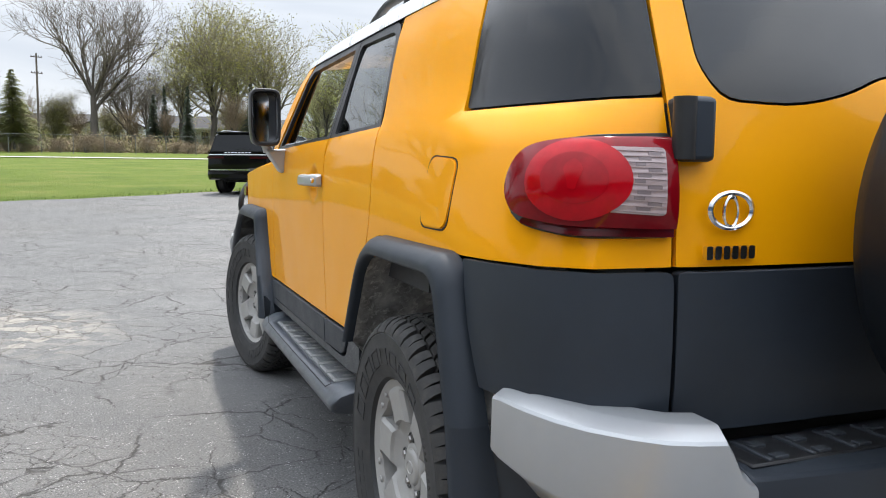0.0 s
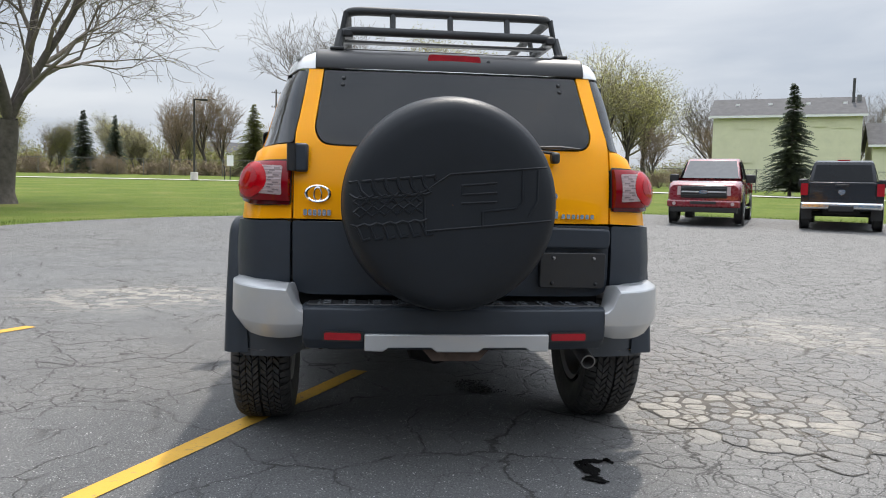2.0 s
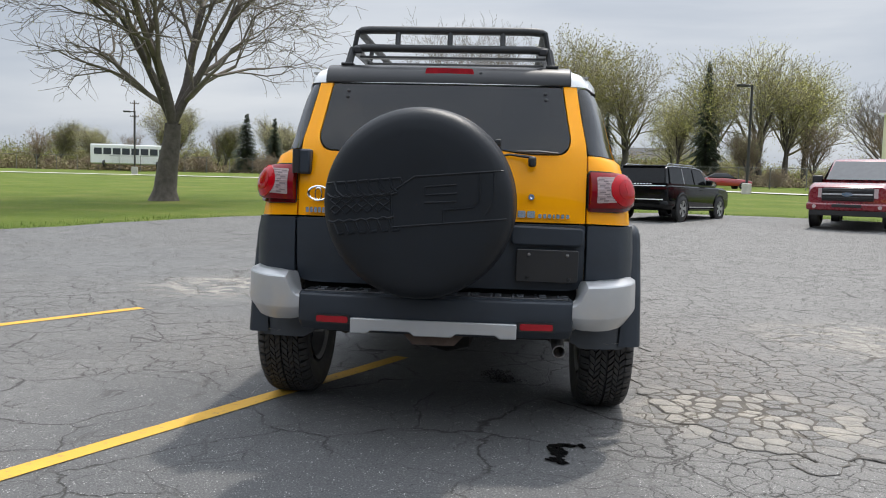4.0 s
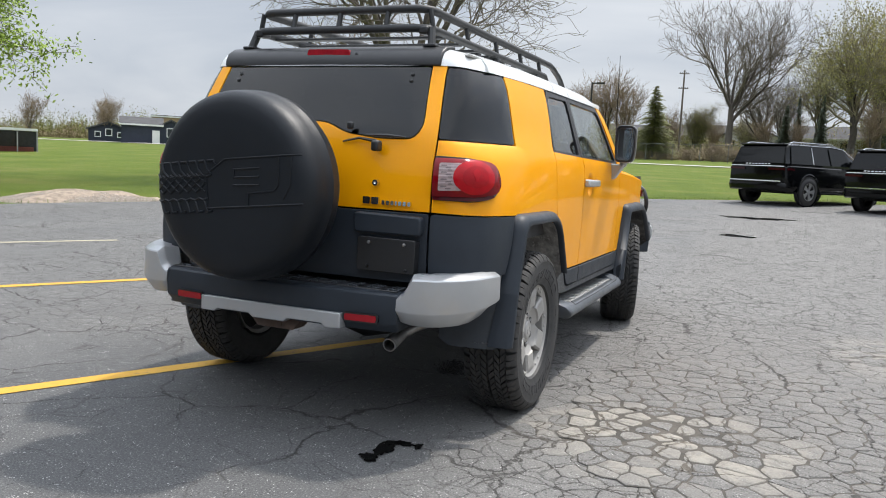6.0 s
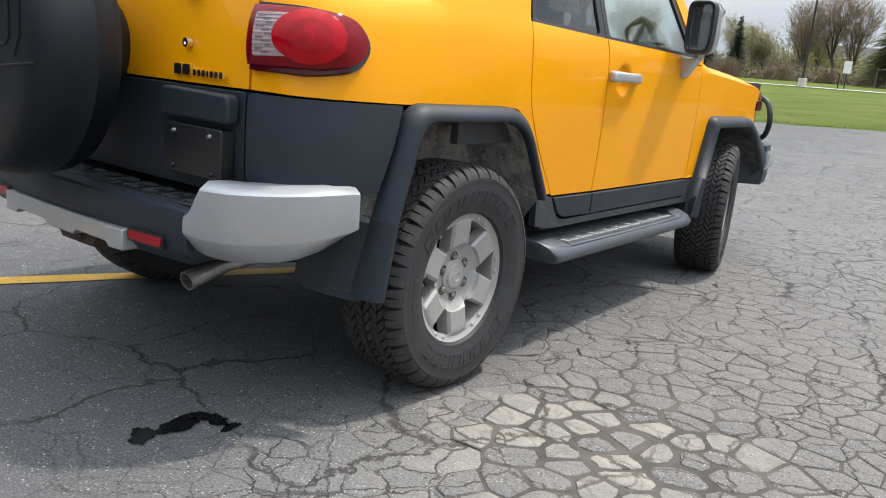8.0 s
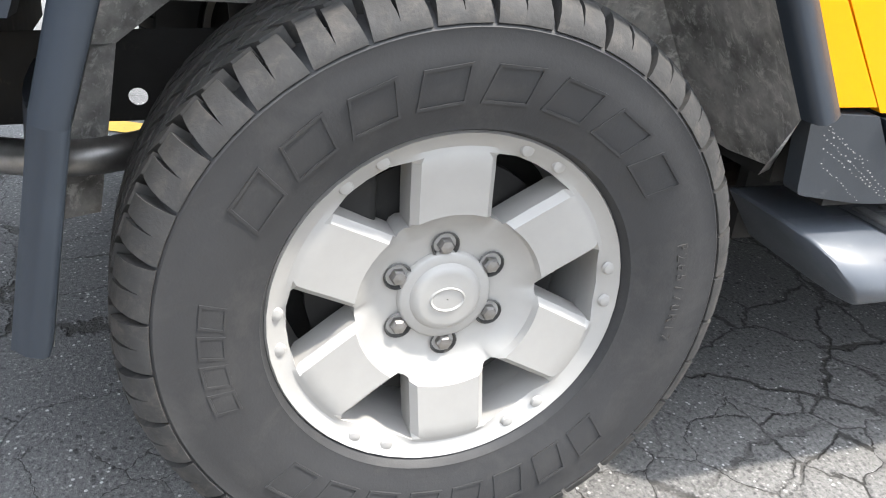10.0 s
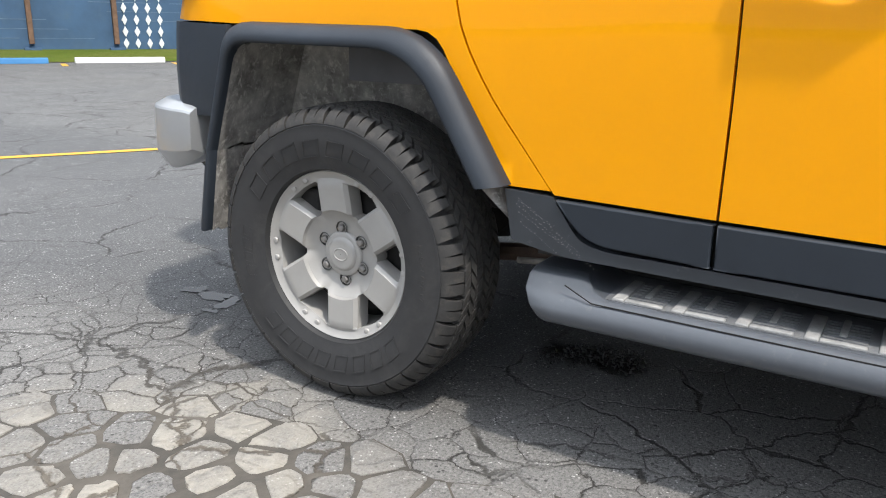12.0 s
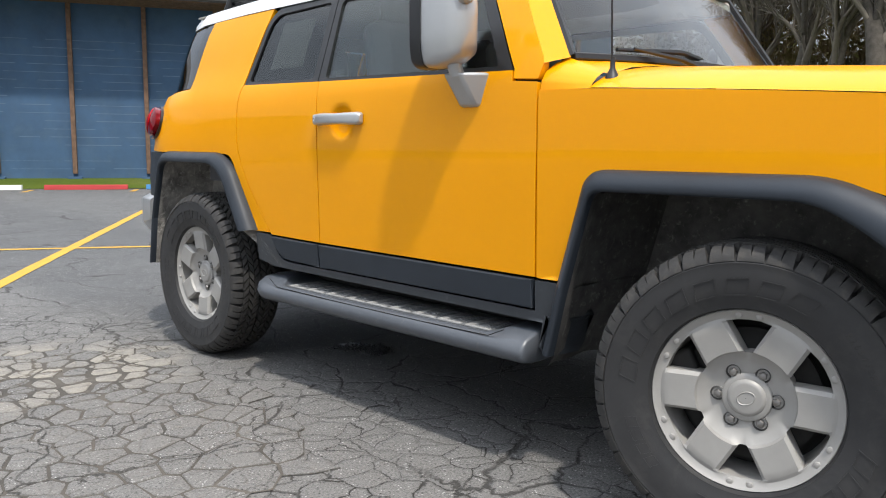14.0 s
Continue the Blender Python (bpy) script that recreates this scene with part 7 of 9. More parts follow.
def big_suv(at, turn):
    """Rear is at y = 0 and the nose at y = 5.3."""
    v = thing("sport_utility_car", "large glossy black sport utility car parked at the lawn", "car", at, turn, "black sport utility cars")
    b = part("body", body_loft([(0.00, 0.90, 0.66, 1.08, 0.88, 1.12), (0.02, 0.97, 0.56, 1.12, 0.95, 1.155), (0.10, 1.02, 0.44, 1.15, 0.99, 1.175), (0.35, 1.045, 0.40, 1.16, 1.01, 1.18), (0.9, 1.05, 0.38, 1.16, 1.02, 1.18), (2.6, 1.05, 0.36, 1.15, 1.02, 1.17), (4.0, 1.04, 0.36, 1.15, 1.0, 1.17), (4.9, 1.02, 0.38, 1.10, 0.92, 1.15), (5.2, 0.98, 0.42, 1.02, 0.85, 1.06), (5.3, 0.9, 0.5, 0.95, 0.8, 0.98)], 1), BLACK_PAINT, v, sharp=30)
    cb = part("cabin", body_loft([(0.05, 0.97, 1.10, 1.17, 0.93, 1.20), (0.20, 0.98, 1.10, 1.17, 0.82, 1.72), (0.30, 0.99, 1.10, 1.17, 0.82, 1.79), (0.55, 1.0, 1.10, 1.17, 0.82, 1.83), (1.6, 1.0, 1.10, 1.17, 0.82, 1.85), (2.6, 1.0, 1.10, 1.17, 0.81, 1.83), (2.95, 0.99, 1.10, 1.17, 0.80, 1.77), (3.3, 0.98, 1.10, 1.17, 0.80, 1.58), (3.9, 0.96, 1.10, 1.17, 0.84, 1.20)], 1), BLACK_PAINT, v, sharp=30)
    quad_part("rear_window", [(-0.86, 0.062, 1.235), (0.86, 0.062, 1.235), (0.78, 0.190, 1.69), (-0.78, 0.190, 1.69)], FAR_GLASS, cb, (0, -0.012, 0.002))
    for sx in (-1, 1):
        for y0, y1, t0, t1 in ((0.28, 1.28, 0.34, 1.24), (1.40, 2.12, 1.36, 2.04), (2.22, 3.30, 2.14, 2.84)):
            quad_part("side_window", [(sx * 0.957, y0, 1.20), (sx * 0.962, y1, 1.20), (sx * 0.842, t1, 1.72), (sx * 0.842, t0, 1.72)], FAR_GLASS, cb, (sx * 0.014, 0, 0.004))
        quad_part("pillar_trim", [(sx * 0.962, 1.31, 1.20), (sx * 0.962, 1.36, 1.20), (sx * 0.846, 1.32, 1.72), (sx * 0.846, 1.28, 1.72)], FAR_RIM, cb, (sx * 0.016, 0, 0.004))
        part("window_trim", tube_bm([(sx * 0.82, 0.24, 1.765), (sx * 0.845, 0.60, 1.785), (sx * 0.845, 2.4, 1.785), (sx * 0.83, 2.9, 1.745), (sx * 0.90, 3.3, 1.52), (sx * 0.965, 3.75, 1.22)], 0.014, 6), CHROME, cb)
        part("roof_rail", tube_bm([(sx * 0.74, 0.40, 1.82), (sx * 0.75, 0.55, 1.865), (sx * 0.75, 2.4, 1.875), (sx * 0.73, 2.6, 1.83)], 0.016, 6), CHROME, cb)
        tl = quad_part("tail_lamp", [(sx * 0.42, -0.010, 1.025), (sx * 0.97, 0.012, 1.025), (sx * 0.97, 0.016, 1.085), (sx * 0.42, -0.006, 1.085)], LAMP_SMOKE, b, (0, -0.02, 0))
        quad_part("tail_lamp", [(sx * 1.005, 0.06, 1.025), (sx * 1.035, 0.34, 1.03), (sx * 1.03, 0.34, 1.085), (sx * 1.00, 0.06, 1.085)], LAMP_SMOKE, b, (sx * 0.016, 0, 0))
        quad_part("reflector", [(sx * 0.45, -0.05, 0.585), (sx * 0.70, -0.04, 0.585), (sx * 0.70, -0.04, 0.62), (sx * 0.45, -0.05, 0.62)], REFLECT, b, (0, -0.03, 0))
        part("running_board", box_bm(sx * 0.98, sx * 1.08, 1.6, 3.7, 0.34, 0.40), BLACK_PAINT, b, bevel=0.01)
        quad_part("sill_trim", [(sx * 1.055, 1.6, 0.45), (sx * 1.055, 3.7, 0.45), (sx * 1.058, 3.7, 0.475), (sx * 1.058, 1.6, 0.475)], CHROME, b, (sx * 0.008, 0, 0))
        for y in (1.05, 4.2):
            arch = lathe_bm([(0.0, 0.49), (0.025, 0.52), (0.04, 0.49), (0.03, 0.45)], 30, "X", (sx * 1.03 if sx > 0 else -1.07, y, 0.43))
            part("wheel_arch", arch, BLACK_PAINT, b)
            part("arch_hollow", lathe_bm([(0.0, 0.46), (0.012, 0.46), (0.012, 0.001)], 30, "X", (1.048 if sx > 0 else -1.060, y, 0.43)), GAP, b)
            far_wheel(v, sx * 0.965, y, 0.41, 0.41, FAR_RIM, sx)
        for y in (1.50, 2.50):
            part("door_handle", box_bm(sx * 1.03, sx * 1.062, y, y + 0.2, 1.03, 1.055), BLACK_PAINT, b, bevel=0.008)
        part("door_mirror", box_bm(sx * 0.98, sx * 1.20, 3.05, 3.18, 1.22, 1.40), BLACK_PAINT, cb, bevel=0.03)
    for i in range(8):
        quad_part("name_bar", [(-0.42 + i * 0.112, 0.030, 1.185), (-0.355 + i * 0.112, 0.030, 1.185), (-0.355 + i * 0.112, 0.036, 1.21), (-0.42 + i * 0.112, 0.036, 1.21)], CHROME, b, (0, -0.014, 0))
    quad_part("trim_bar", [(-0.93, 0.010, 1.128), (0.93, 0.010, 1.128), (0.93, 0.014, 1.148), (-0.93, 0.014, 1.148)], CHROME, b, (0, -0.02, 0))
    part("rear_bumper", body_loft([(-0.10, 0.78, 0.46, 0.64, 0.76, 0.665), (-0.06, 0.93, 0.42, 0.66, 0.91, 0.68), (0.04, 1.01, 0.39, 0.66, 0.99, 0.68), (0.40, 1.055, 0.38, 0.64, 1.03, 0.66)], 1), BLACK_PAINT, b, sharp=40)
    quad_part("bumper_trim", [(-0.90, -0.045, 0.682), (0.90, -0.045, 0.682), (0.90, -0.040, 0.712), (-0.90, -0.040, 0.712)], CHROME, b, (0, -0.03, 0))
    part("rear_spoiler", box_bm(-0.78, 0.78, 0.13, 0.45, 1.76, 1.81), BLACK_PAINT, cb, bevel=0.02)
    part("rear_wiper", box_bm(-0.05, 0.35, 0.06, 0.08, 1.30, 1.32), BLACK, cb)
    part("under_frame", box_bm(-0.7, 0.7, 0.5, 4.8, 0.33, 0.42), GAP, v)
    return v


suv = big_suv((1.20, 20.6, G(1.6, 22)), -36)
suv.scale = (0.94, 0.94, 0.94)
copy_thing(suv, pose(4.10, 19.2, G(4.5, 20.5), 0, 0, -36) @ Matrix.Diagonal((0.94, 0.94, 0.94, 1)))


def pickup(name, label, paint, at, turn, rear_view):
    """Rear bumper at y = 0 and nose at y = 5.8."""
    v = thing(name, label, "pickup truck", at, turn)
    b = part("body", body_loft([(3.35, 0.99, 0.52, 1.18, 0.93, 1.22), (4.6, 1.0, 0.50, 1.18, 0.92, 1.23), (5.4, 0.99, 0.52, 1.15, 0.90, 1.20), (5.7, 0.97, 0.55, 1.08, 0.88, 1.14), (5.8, 0.92, 0.62, 1.02, 0.85, 1.08)], 1), paint, v)
    part("cab_lower", body_loft([(1.80, 1.0, 0.50, 1.18, 0.95, 1.22), (3.4, 1.0, 0.48, 1.18, 0.95, 1.22)], 1), paint, b)
    bed = part("cargo_bed", body_loft([(0.08, 0.99, 0.55, 1.26, 0.97, 1.30), (1.76, 1.0, 0.55, 1.26, 0.97, 1.30)], 1), paint, v)
    cb = part("cabin", body_loft([(1.78, 0.93, 1.20, 1.25, 0.88, 1.28), (1.95, 0.93, 1.2, 1.25, 0.76, 1.90), (2.3, 0.94, 1.2, 1.25, 0.75, 1.96), (3.1, 0.94, 1.2, 1.25, 0.75, 1.95), (3.4, 0.93, 1.2, 1.25, 0.74, 1.87), (4.15, 0.90, 1.2, 1.25, 0.80, 1.28)], 1), paint, v)
    quad_part("rear_window", [(-0.78, 1.795, 1.32), (0.78, 1.795, 1.32), (0.70, 1.925, 1.82), (-0.70, 1.925, 1.82)], FAR_GLASS, cb, (0, -0.012, 0))
    quad_part("windscreen", [(-0.80, 4.10, 1.31), (0.80, 4.10, 1.31), (0.68, 3.44, 1.85), (-0.68, 3.44, 1.85)], SKY_GLASS, cb, (0, 0.012, 0.012))
    part("tailgate", box_bm(-0.80, 0.80, 0.03, 0.10, 0.66, 1.28), paint, bed, bevel=0.02)
    part("tailgate_handle", box_bm(-0.16, 0.16, 0.0, 0.05, 1.17, 1.23), BLACK, bed, bevel=0.01)
    part("gate_emblem", prism_bm(rpoly([(-0.09, 1.0), (0.0, 0.92), (0.09, 1.0), (0.07, 1.08), (-0.07, 1.08)], 0.02, 3, True), 0.01, 0.04), CHROME, bed)
    quad_part("bed_floor", [(-0.9, 0.15, 1.302), (0.9, 0.15, 1.302), (0.9, 1.7, 1.302), (-0.9, 1.7, 1.302)], GAP, bed, (0, 0, 0.004))
    rb = part("rear_bumper", box_bm(-0.98, 0.98, -0.12, 0.08, 0.56, 0.74), CHROME, v, bevel=0.05)
    part("bumper_step", box_bm(-0.30, 0.30, -0.13, 0.06, 0.50, 0.66), BLACK, rb, bevel=0.02)
    part("high_brake_lamp", box_bm(-0.16, 0.16, 1.90, 1.96, 1.93, 1.965), REFLECT, cb, bevel=0.006)
    fb = part("front_bumper", box_bm(-0.98, 0.98, 5.62, 5.90, 0.46, 0.66), paint, v, bevel=0.05)
    part("lower_intake", box_bm(-0.35, 0.35, 5.85, 5.915, 0.55, 0.63), BLACK, fb, bevel=0.01)
    part("lower_valance", box_bm(-0.90, 0.90, 5.66, 5.87, 0.32, 0.47), BLACK, fb, bevel=0.02)
    g = part("front_grille", box_bm(-0.62, 0.62, 5.76, 5.84, 0.72, 1.06), BLACK, v, bevel=0.03)
    for z in (0.80, 0.89, 0.98):
        part("grille_bar", box_bm(-0.60, 0.60, 5.83, 5.86, z - 0.02, z + 0.02), FAR_RIM if z == 0.89 else BLACK, g, bevel=0.008)
    part("grille_badge", prism_bm([(0.13 * math.cos(a), 0.89 + 0.055 * math.sin(a)) for a in np.linspace(0, 6.28, 20, endpoint=False)], 5.855, 5.875), CHROME, g)
    for sx in (-1, 1):
        quad_part("tail_lamp", [(sx * 0.82, 0.02, 0.92), (sx * 1.0, 0.05, 0.92), (sx * 0.995, 0.05, 1.24), (sx * 0.82, 0.02, 1.24)], REFLECT, bed, (0, -0.03, 0))
        quad_part("headlamp", [(sx * 0.62, 5.80, 0.80), (sx * 0.95, 5.70, 0.80), (sx * 0.93, 5.70, 1.05), (sx * 0.62, 5.80, 1.05)], CLEAR_LENS, v, (0, 0.03, 0))
        part("fog_lamp", lathe_bm([(5.90, 0.05), (5.915, 0.045), (5.918, 0.001)], 14, "Y", (sx * 0.78, 0, 0.56)), CLEAR_LENS, fb)
        for y0, y1, t0, t1 in ((1.98, 2.62, 2.02, 2.60), (2.70, 3.78, 2.67, 3.32)):
            quad_part("side_window", [(sx * 0.925, y0, 1.29), (sx * 0.925, y1, 1.29), (sx * 0.765, t1, 1.84), (sx * 0.765, t0, 1.84)], FAR_GLASS, cb, (sx * 0.014, 0, 0.004))
        part("door_mirror", box_bm(sx * 0.96, sx * 1.24, 3.55, 3.68, 1.20, 1.45), BLACK, cb, bevel=0.04)
        part("running_board", box_bm(sx * 0.92, sx * 1.04, 1.9, 3.9, 0.44, 0.50), CHROME if paint is RED_PAINT else BLACK, v, bevel=0.01)
        part("mud_flap", box_bm(sx * 0.72, sx * 0.98, 0.45, 0.47, 0.28, 0.58), BLACK, v)
        for y in (1.0, 4.75):
            part("wheel_arch", lathe_bm([(0.0, 0.48), (0.02, 0.50), (0.035, 0.47), (0.03, 0.44)], 30, "X", (0.985 if sx > 0 else -1.02, y, 0.42)), BLACK, v)
            part("arch_hollow", lathe_bm([(0.0, 0.46), (0.012, 0.46), (0.012, 0.001)], 30, "X", (1.0 if sx > 0 else -1.012, y, 0.42)), GAP, v)
            far_wheel(v, sx * 0.90, y, 0.41, 0.41, FAR_RIM, sx)
        for y in (2.05, 2.85):
            part("door_handle", box_bm(sx * 0.98, sx * 1.02, y, y + 0.2, 1.06, 1.10), paint, v, bevel=0.008)
    part("rear_axle", tube_bm([(-0.8, 1.0, 0.42), (0.8, 1.0, 0.42)], 0.07, 10), UNDER, v)
    part("under_frame", box_bm(-0.45, 0.45, 0.3, 5.2, 0.42, 0.56), UNDER, v)
    return v


# red one faces the lot, the grey one shows its tailgate
pickup("pickup_truck", "deep red pickup truck facing the lot at the lawn", RED_PAINT, (12.1, 22.4, G(11, 20) - 0.02), 180 - 30.0, False)
pickup("pickup_truck", "dark slate pickup truck with a chrome rear bumper", GREY_PAINT, (12.35, 15.9, G(12.5, 17)), -33, True)


def far_sedan(at, turn, paint):
    v = thing("sedan_car", "small red car parked far off beyond the lawn", "car", at, turn)
    part("body", body_loft([(0, 0.80, 0.40, 0.80, 0.75, 0.88), (0.2, 0.86, 0.28, 0.88, 0.8, 0.95), (2.2, 0.88, 0.26, 0.88, 0.8, 0.92), (3.9, 0.86, 0.28, 0.80, 0.75, 0.84), (4.5, 0.78, 0.36, 0.66, 0.68, 0.70)], 1), paint, v)
    part("cabin", body_loft([(0.3, 0.76, 0.9, 0.92, 0.7, 0.95), (1.1, 0.78, 0.9, 0.92, 0.58, 1.38), (2.2, 0.78, 0.9, 0.92, 0.58, 1.42), (3.1, 0.76, 0.86, 0.88, 0.66, 0.92)], 1), FAR_GLASS, v)
    for sx in (-1, 1):
        for y in (0.85, 3.6):
            far_wheel(v, sx * 0.76, y, 0.31, 0.31, FAR_RIM, sx)


far_sedan((17.6, 69.0, G(19, 68)), -80, simple("bright_red_paint", (0.30, 0.02, 0.02), 0.3, coat=1.0))


# ---- buildings far off ----
SIDING_GREEN = simple("pale_green_siding", (0.62, 0.61, 0.43), 0.85, vary=0.06, scale=0.8, dirt=(0.50, 0.50, 0.36), dirt_at=(0.55, 0.9), dirt_scale=0.7)
ROOF_GREY = simple("grey_shingle", (0.075, 0.073, 0.075), 0.95, vary=0.2, scale=1.5, grain=0.4, grain_scale=8.0)
SIDING_WHITE = simple("white_siding", (0.62, 0.62, 0.60), 0.85, vary=0.06, scale=1.0)
SIDING_NAVY = simple("navy_siding", (0.022, 0.028, 0.045), 0.8, vary=0.15, scale=1.0)
TAN = simple("tan_panel_wall", (0.33, 0.24, 0.15), 0.85, vary=0.08, scale=0.4)
TRIM = simple("white_trim", (0.72, 0.72, 0.70), 0.7, vary=0.05)
DARKWIN = simple("dark_window_pane", (0.03, 0.035, 0.04), 0.12, vary=0.2)


def house(name, label, at, turn, w, d, h, ridge, wall, roofm, windows=(), doors=(), overhang=0.4, along="x", trim=TRIM):
    """A gabled building: w along x, d deep along y, its front at y = 0. windows: (x, z, width, height) on the front."""
    v = thing(name, label, "building", at, turn)
    bm = bmesh.new()
    if along == "x":
        rings(bm, [[(x, 0, -2), (x, 0, h), (x, d / 2, h + ridge), (x, d, h), (x, d, -2)] for x in (-w / 2, w / 2)])
        rf = [[(x, -overhang, h - overhang * 2 * ridge / d), (x, d / 2, h + ridge + 0.02), (x, d + overhang, h - overhang * 2 * ridge / d), (x, d + overhang, h - overhang * 2 * ridge / d + 0.18), (x, d / 2, h + ridge + 0.2), (x, -overhang, h - overhang * 2 * ridge / d + 0.18)] for x in (-w / 2 - overhang, w / 2 + overhang)]
    else:
        rings(bm, [[(-w / 2, y, -2), (-w / 2, y, h), (0, y, h + ridge), (w / 2, y, h), (w / 2, y, -2)] for y in (0, d)])
        rf = [[(-w / 2 - overhang, y, h - overhang * 2 * ridge / w), (0, y, h + ridge + 0.02), (w / 2 + overhang, y, h - overhang * 2 * ridge / w), (w / 2 + overhang, y, h - overhang * 2 * ridge / w + 0.18), (0, y, h + ridge + 0.2), (-w / 2 - overhang, y, h - overhang * 2 * ridge / w + 0.18)] for y in (-overhang, d + overhang)]
    bmesh.ops.recalc_face_normals(bm, faces=bm.faces)
    wl = part("wall", bm, wall, v)
    bm = bmesh.new()
    rings(bm, rf)
    bmesh.ops.recalc_face_normals(bm, faces=bm.faces)
    r = part("roof", bm, roofm, v)
    part("fascia", box_bm(-w / 2 - overhang, w / 2 + overhang, -overhang - 0.04, -overhang, h - overhang * 0.3 - 0.1, h - overhang * 0.3 + 0.12), trim, r) if along == "x" else None
    for x, z, ww, hh in windows:
        wn = part("window", box_bm(x - ww / 2, x + ww / 2, -0.06, 0.02, z, z + hh), trim if wall is not SIDING_GREEN else wall, v)
        part("pane", box_bm(x - ww / 2 + 0.1, x + ww / 2 - 0.1, -0.075, -0.05, z + 0.1, z + hh - 0.1), DARKWIN if wall is not SIDING_GREEN else wall, wn)
    for x, ww, hh in doors:
        part("door", box_bm(x - ww / 2, x + ww / 2, -0.08, 0.02, 0, hh), trim, v)
    return v, r


# the pale green hall with a lower wing
hx, hy = 35.1, 73.3
gang = math.degrees(math.atan2(66.9 - 73.3, 46.6 - 35.26))
v, r = house("large_green_house", "pale green two-storey hall with grey shingle roof", ((35.2 + 46.7) / 2, (73.3 + 66.9) / 2, 3.0), gang, 13.4, 9.5, 6.5, 2.0, SIDING_GREEN, ROOF_GREY, [(-3.6, 1.8, 1.7, 1.9), (-3.6, 5.2, 1.5, 0.8), (1.6, 0.2, 2.0, 2.0), (5.2, 5.2, 1.5, 0.8), (3.0, 5.3, 1.2, 0.7)])
for x in (-4.6, -1.5, 2.0, 5.3):
    part("roof_vent", box_bm(x - 0.2, x + 0.2, 2.6, 3.0, 7.75, 8.0), TRIM, r)
part("chimney", box_bm(5.9, 6.15, 3.0, 3.25, 7.6, 10.3), simple("dark_stack", (0.05, 0.05, 0.05), 0.7), v)
part("chimney_pot", box_bm(6.35, 6.75, 3.2, 3.6, 8.0, 8.7), simple("grey_stack", (0.15, 0.15, 0.15), 0.7), v)
house("green_wing", "pale green wing with grey roof beside the hall", (53.5, 63.0, 3.0), gang, 13.5, 8.0, 3.6, 2.2, SIDING_GREEN, ROOF_GREY, [(-2, 1.0, 1.2, 1.2)])
# houses beyond the road
for x, y, tn, w, nm in ((-26.0, 142, 10, 13, "white_house"), (-12.5, 136, -4, 11, "white_house"), (-4.0, 133, 3, 9, "white_house"), (9, 131, -8, 12, "white_house"), (28, 140, 0, 12, "white_house")):
    house(nm, "small white house with a grey gabled roof", (x, y, G(x, y) + 0.8), tn, w, 8, 2.7, 1.9, SIDING_WHITE, ROOF_GREY, [(-w * 0.3, 0.9, 1.4, 1.3), (w * 0.05, 0.9, 1.2, 1.3), (w * 0.32, 0.9, 1.6, 1.3)], [(-w * 0.1, 1.0, 2.1)], along="x" if w > 10 else "y")
# navy sheds, tan hall, dugout to the left
house("navy_shed", "navy boarded shed with white trim and grey roof", (-74.7, 75.4, 1.45), 44, 4.9, 4.0, 2.6, 0.8, SIDING_NAVY, ROOF_GREY, [], [(1.75, 0.9, 1.9)], 0.25)
house("navy_shed", "navy shed gable end with white framed window", (-72.2, 78.0, 1.45), 44, 2.7, 4.2, 2.5, 0.75, SIDING_NAVY, ROOF_GREY, [(-0.1, 1.1, 0.9, 1.2)], [], 0.25, "y")
house("navy_shed", "navy shed with two white framed windows", (-84.8, 79.7, 1.55), 44, 5.2, 3.5, 1.8, 0.9, SIDING_NAVY, ROOF_GREY, [(-1.4, 0.7, 0.8, 0.8), (0.0, 0.9, 0.9, 1.0), (1.5, 0.7, 0.8, 0.8)], [], 0.3, "y")
house("navy_shed", "tiny navy hut with white trim", (-79.8, 97.6, 1.95), 40, 1.9, 2.0, 1.2, 0.5, SIDING_NAVY, ROOF_GREY, [], [(0, 0.6, 1.1)], 0.15, "y")
house("tan_hall", "long flat tan hall with panel joints", (-94.3, 111.3, 2.1), 40, 18.5, 14.0, 4.6, 0.15, TAN, simple("dark_edge", (0.06, 0.06, 0.06), 0.8), [], [], 0.2)
for k in range(5):
    p = part("wall_panel", box_bm(-7.4 + k * 3.7 - 0.08, -7.4 + k * 3.7 + 0.08, -0.1, 0.02, 0, 4.5), simple("tan_joint", (0.20, 0.15, 0.10), 0.9), bpy.data.objects["tan_hall"])
dug = thing("dugout", "long low dugout with white front and dark inside", "shelter", (-45.9, 32.2, 0.35), 53)
part("dugout_roof", box_bm(-2.9, 2.9, -1.3, 0.8, 1.5, 1.66), TRIM, dug)
part("dugout_wall", box_bm(-2.9, 2.9, 0.6, 0.75, -1, 1.5), DARKWIN, dug)
for i in range(6):
    part("dugout_post", box_bm(-2.85 + i * 1.14 - 0.04, -2.85 + i * 1.14 + 0.04, -1.25, -1.17, -1, 1.5), simple("post_grey", (0.3, 0.3, 0.3), 0.6), dug)
part("dugout_bench", box_bm(-2.7, 2.7, 0.1, 0.5, 0.0, 0.45), simple("bench_red", (0.2, 0.06, 0.05), 0.8), dug)
bus = thing("white_bus", "white bus parked far off by the trees", "bus", (-48, 95, G(-48, 95) + 0.4), 10)
part("body", box_bm(-5, 5, -1.2, 1.2, 0.4, 2.9), TRIM, bus, bevel=0.15)
for i in range(8):
    part("side_window", box_bm(-4.5 + i * 1.15, -3.55 + i * 1.15, -1.23, -1.19, 1.6, 2.4), DARKWIN, bus)
for x in (-3.3, 3.3):
    far_wheel(bus, x, -1.1, 0.45, 0.41, FAR_RIM, 1)


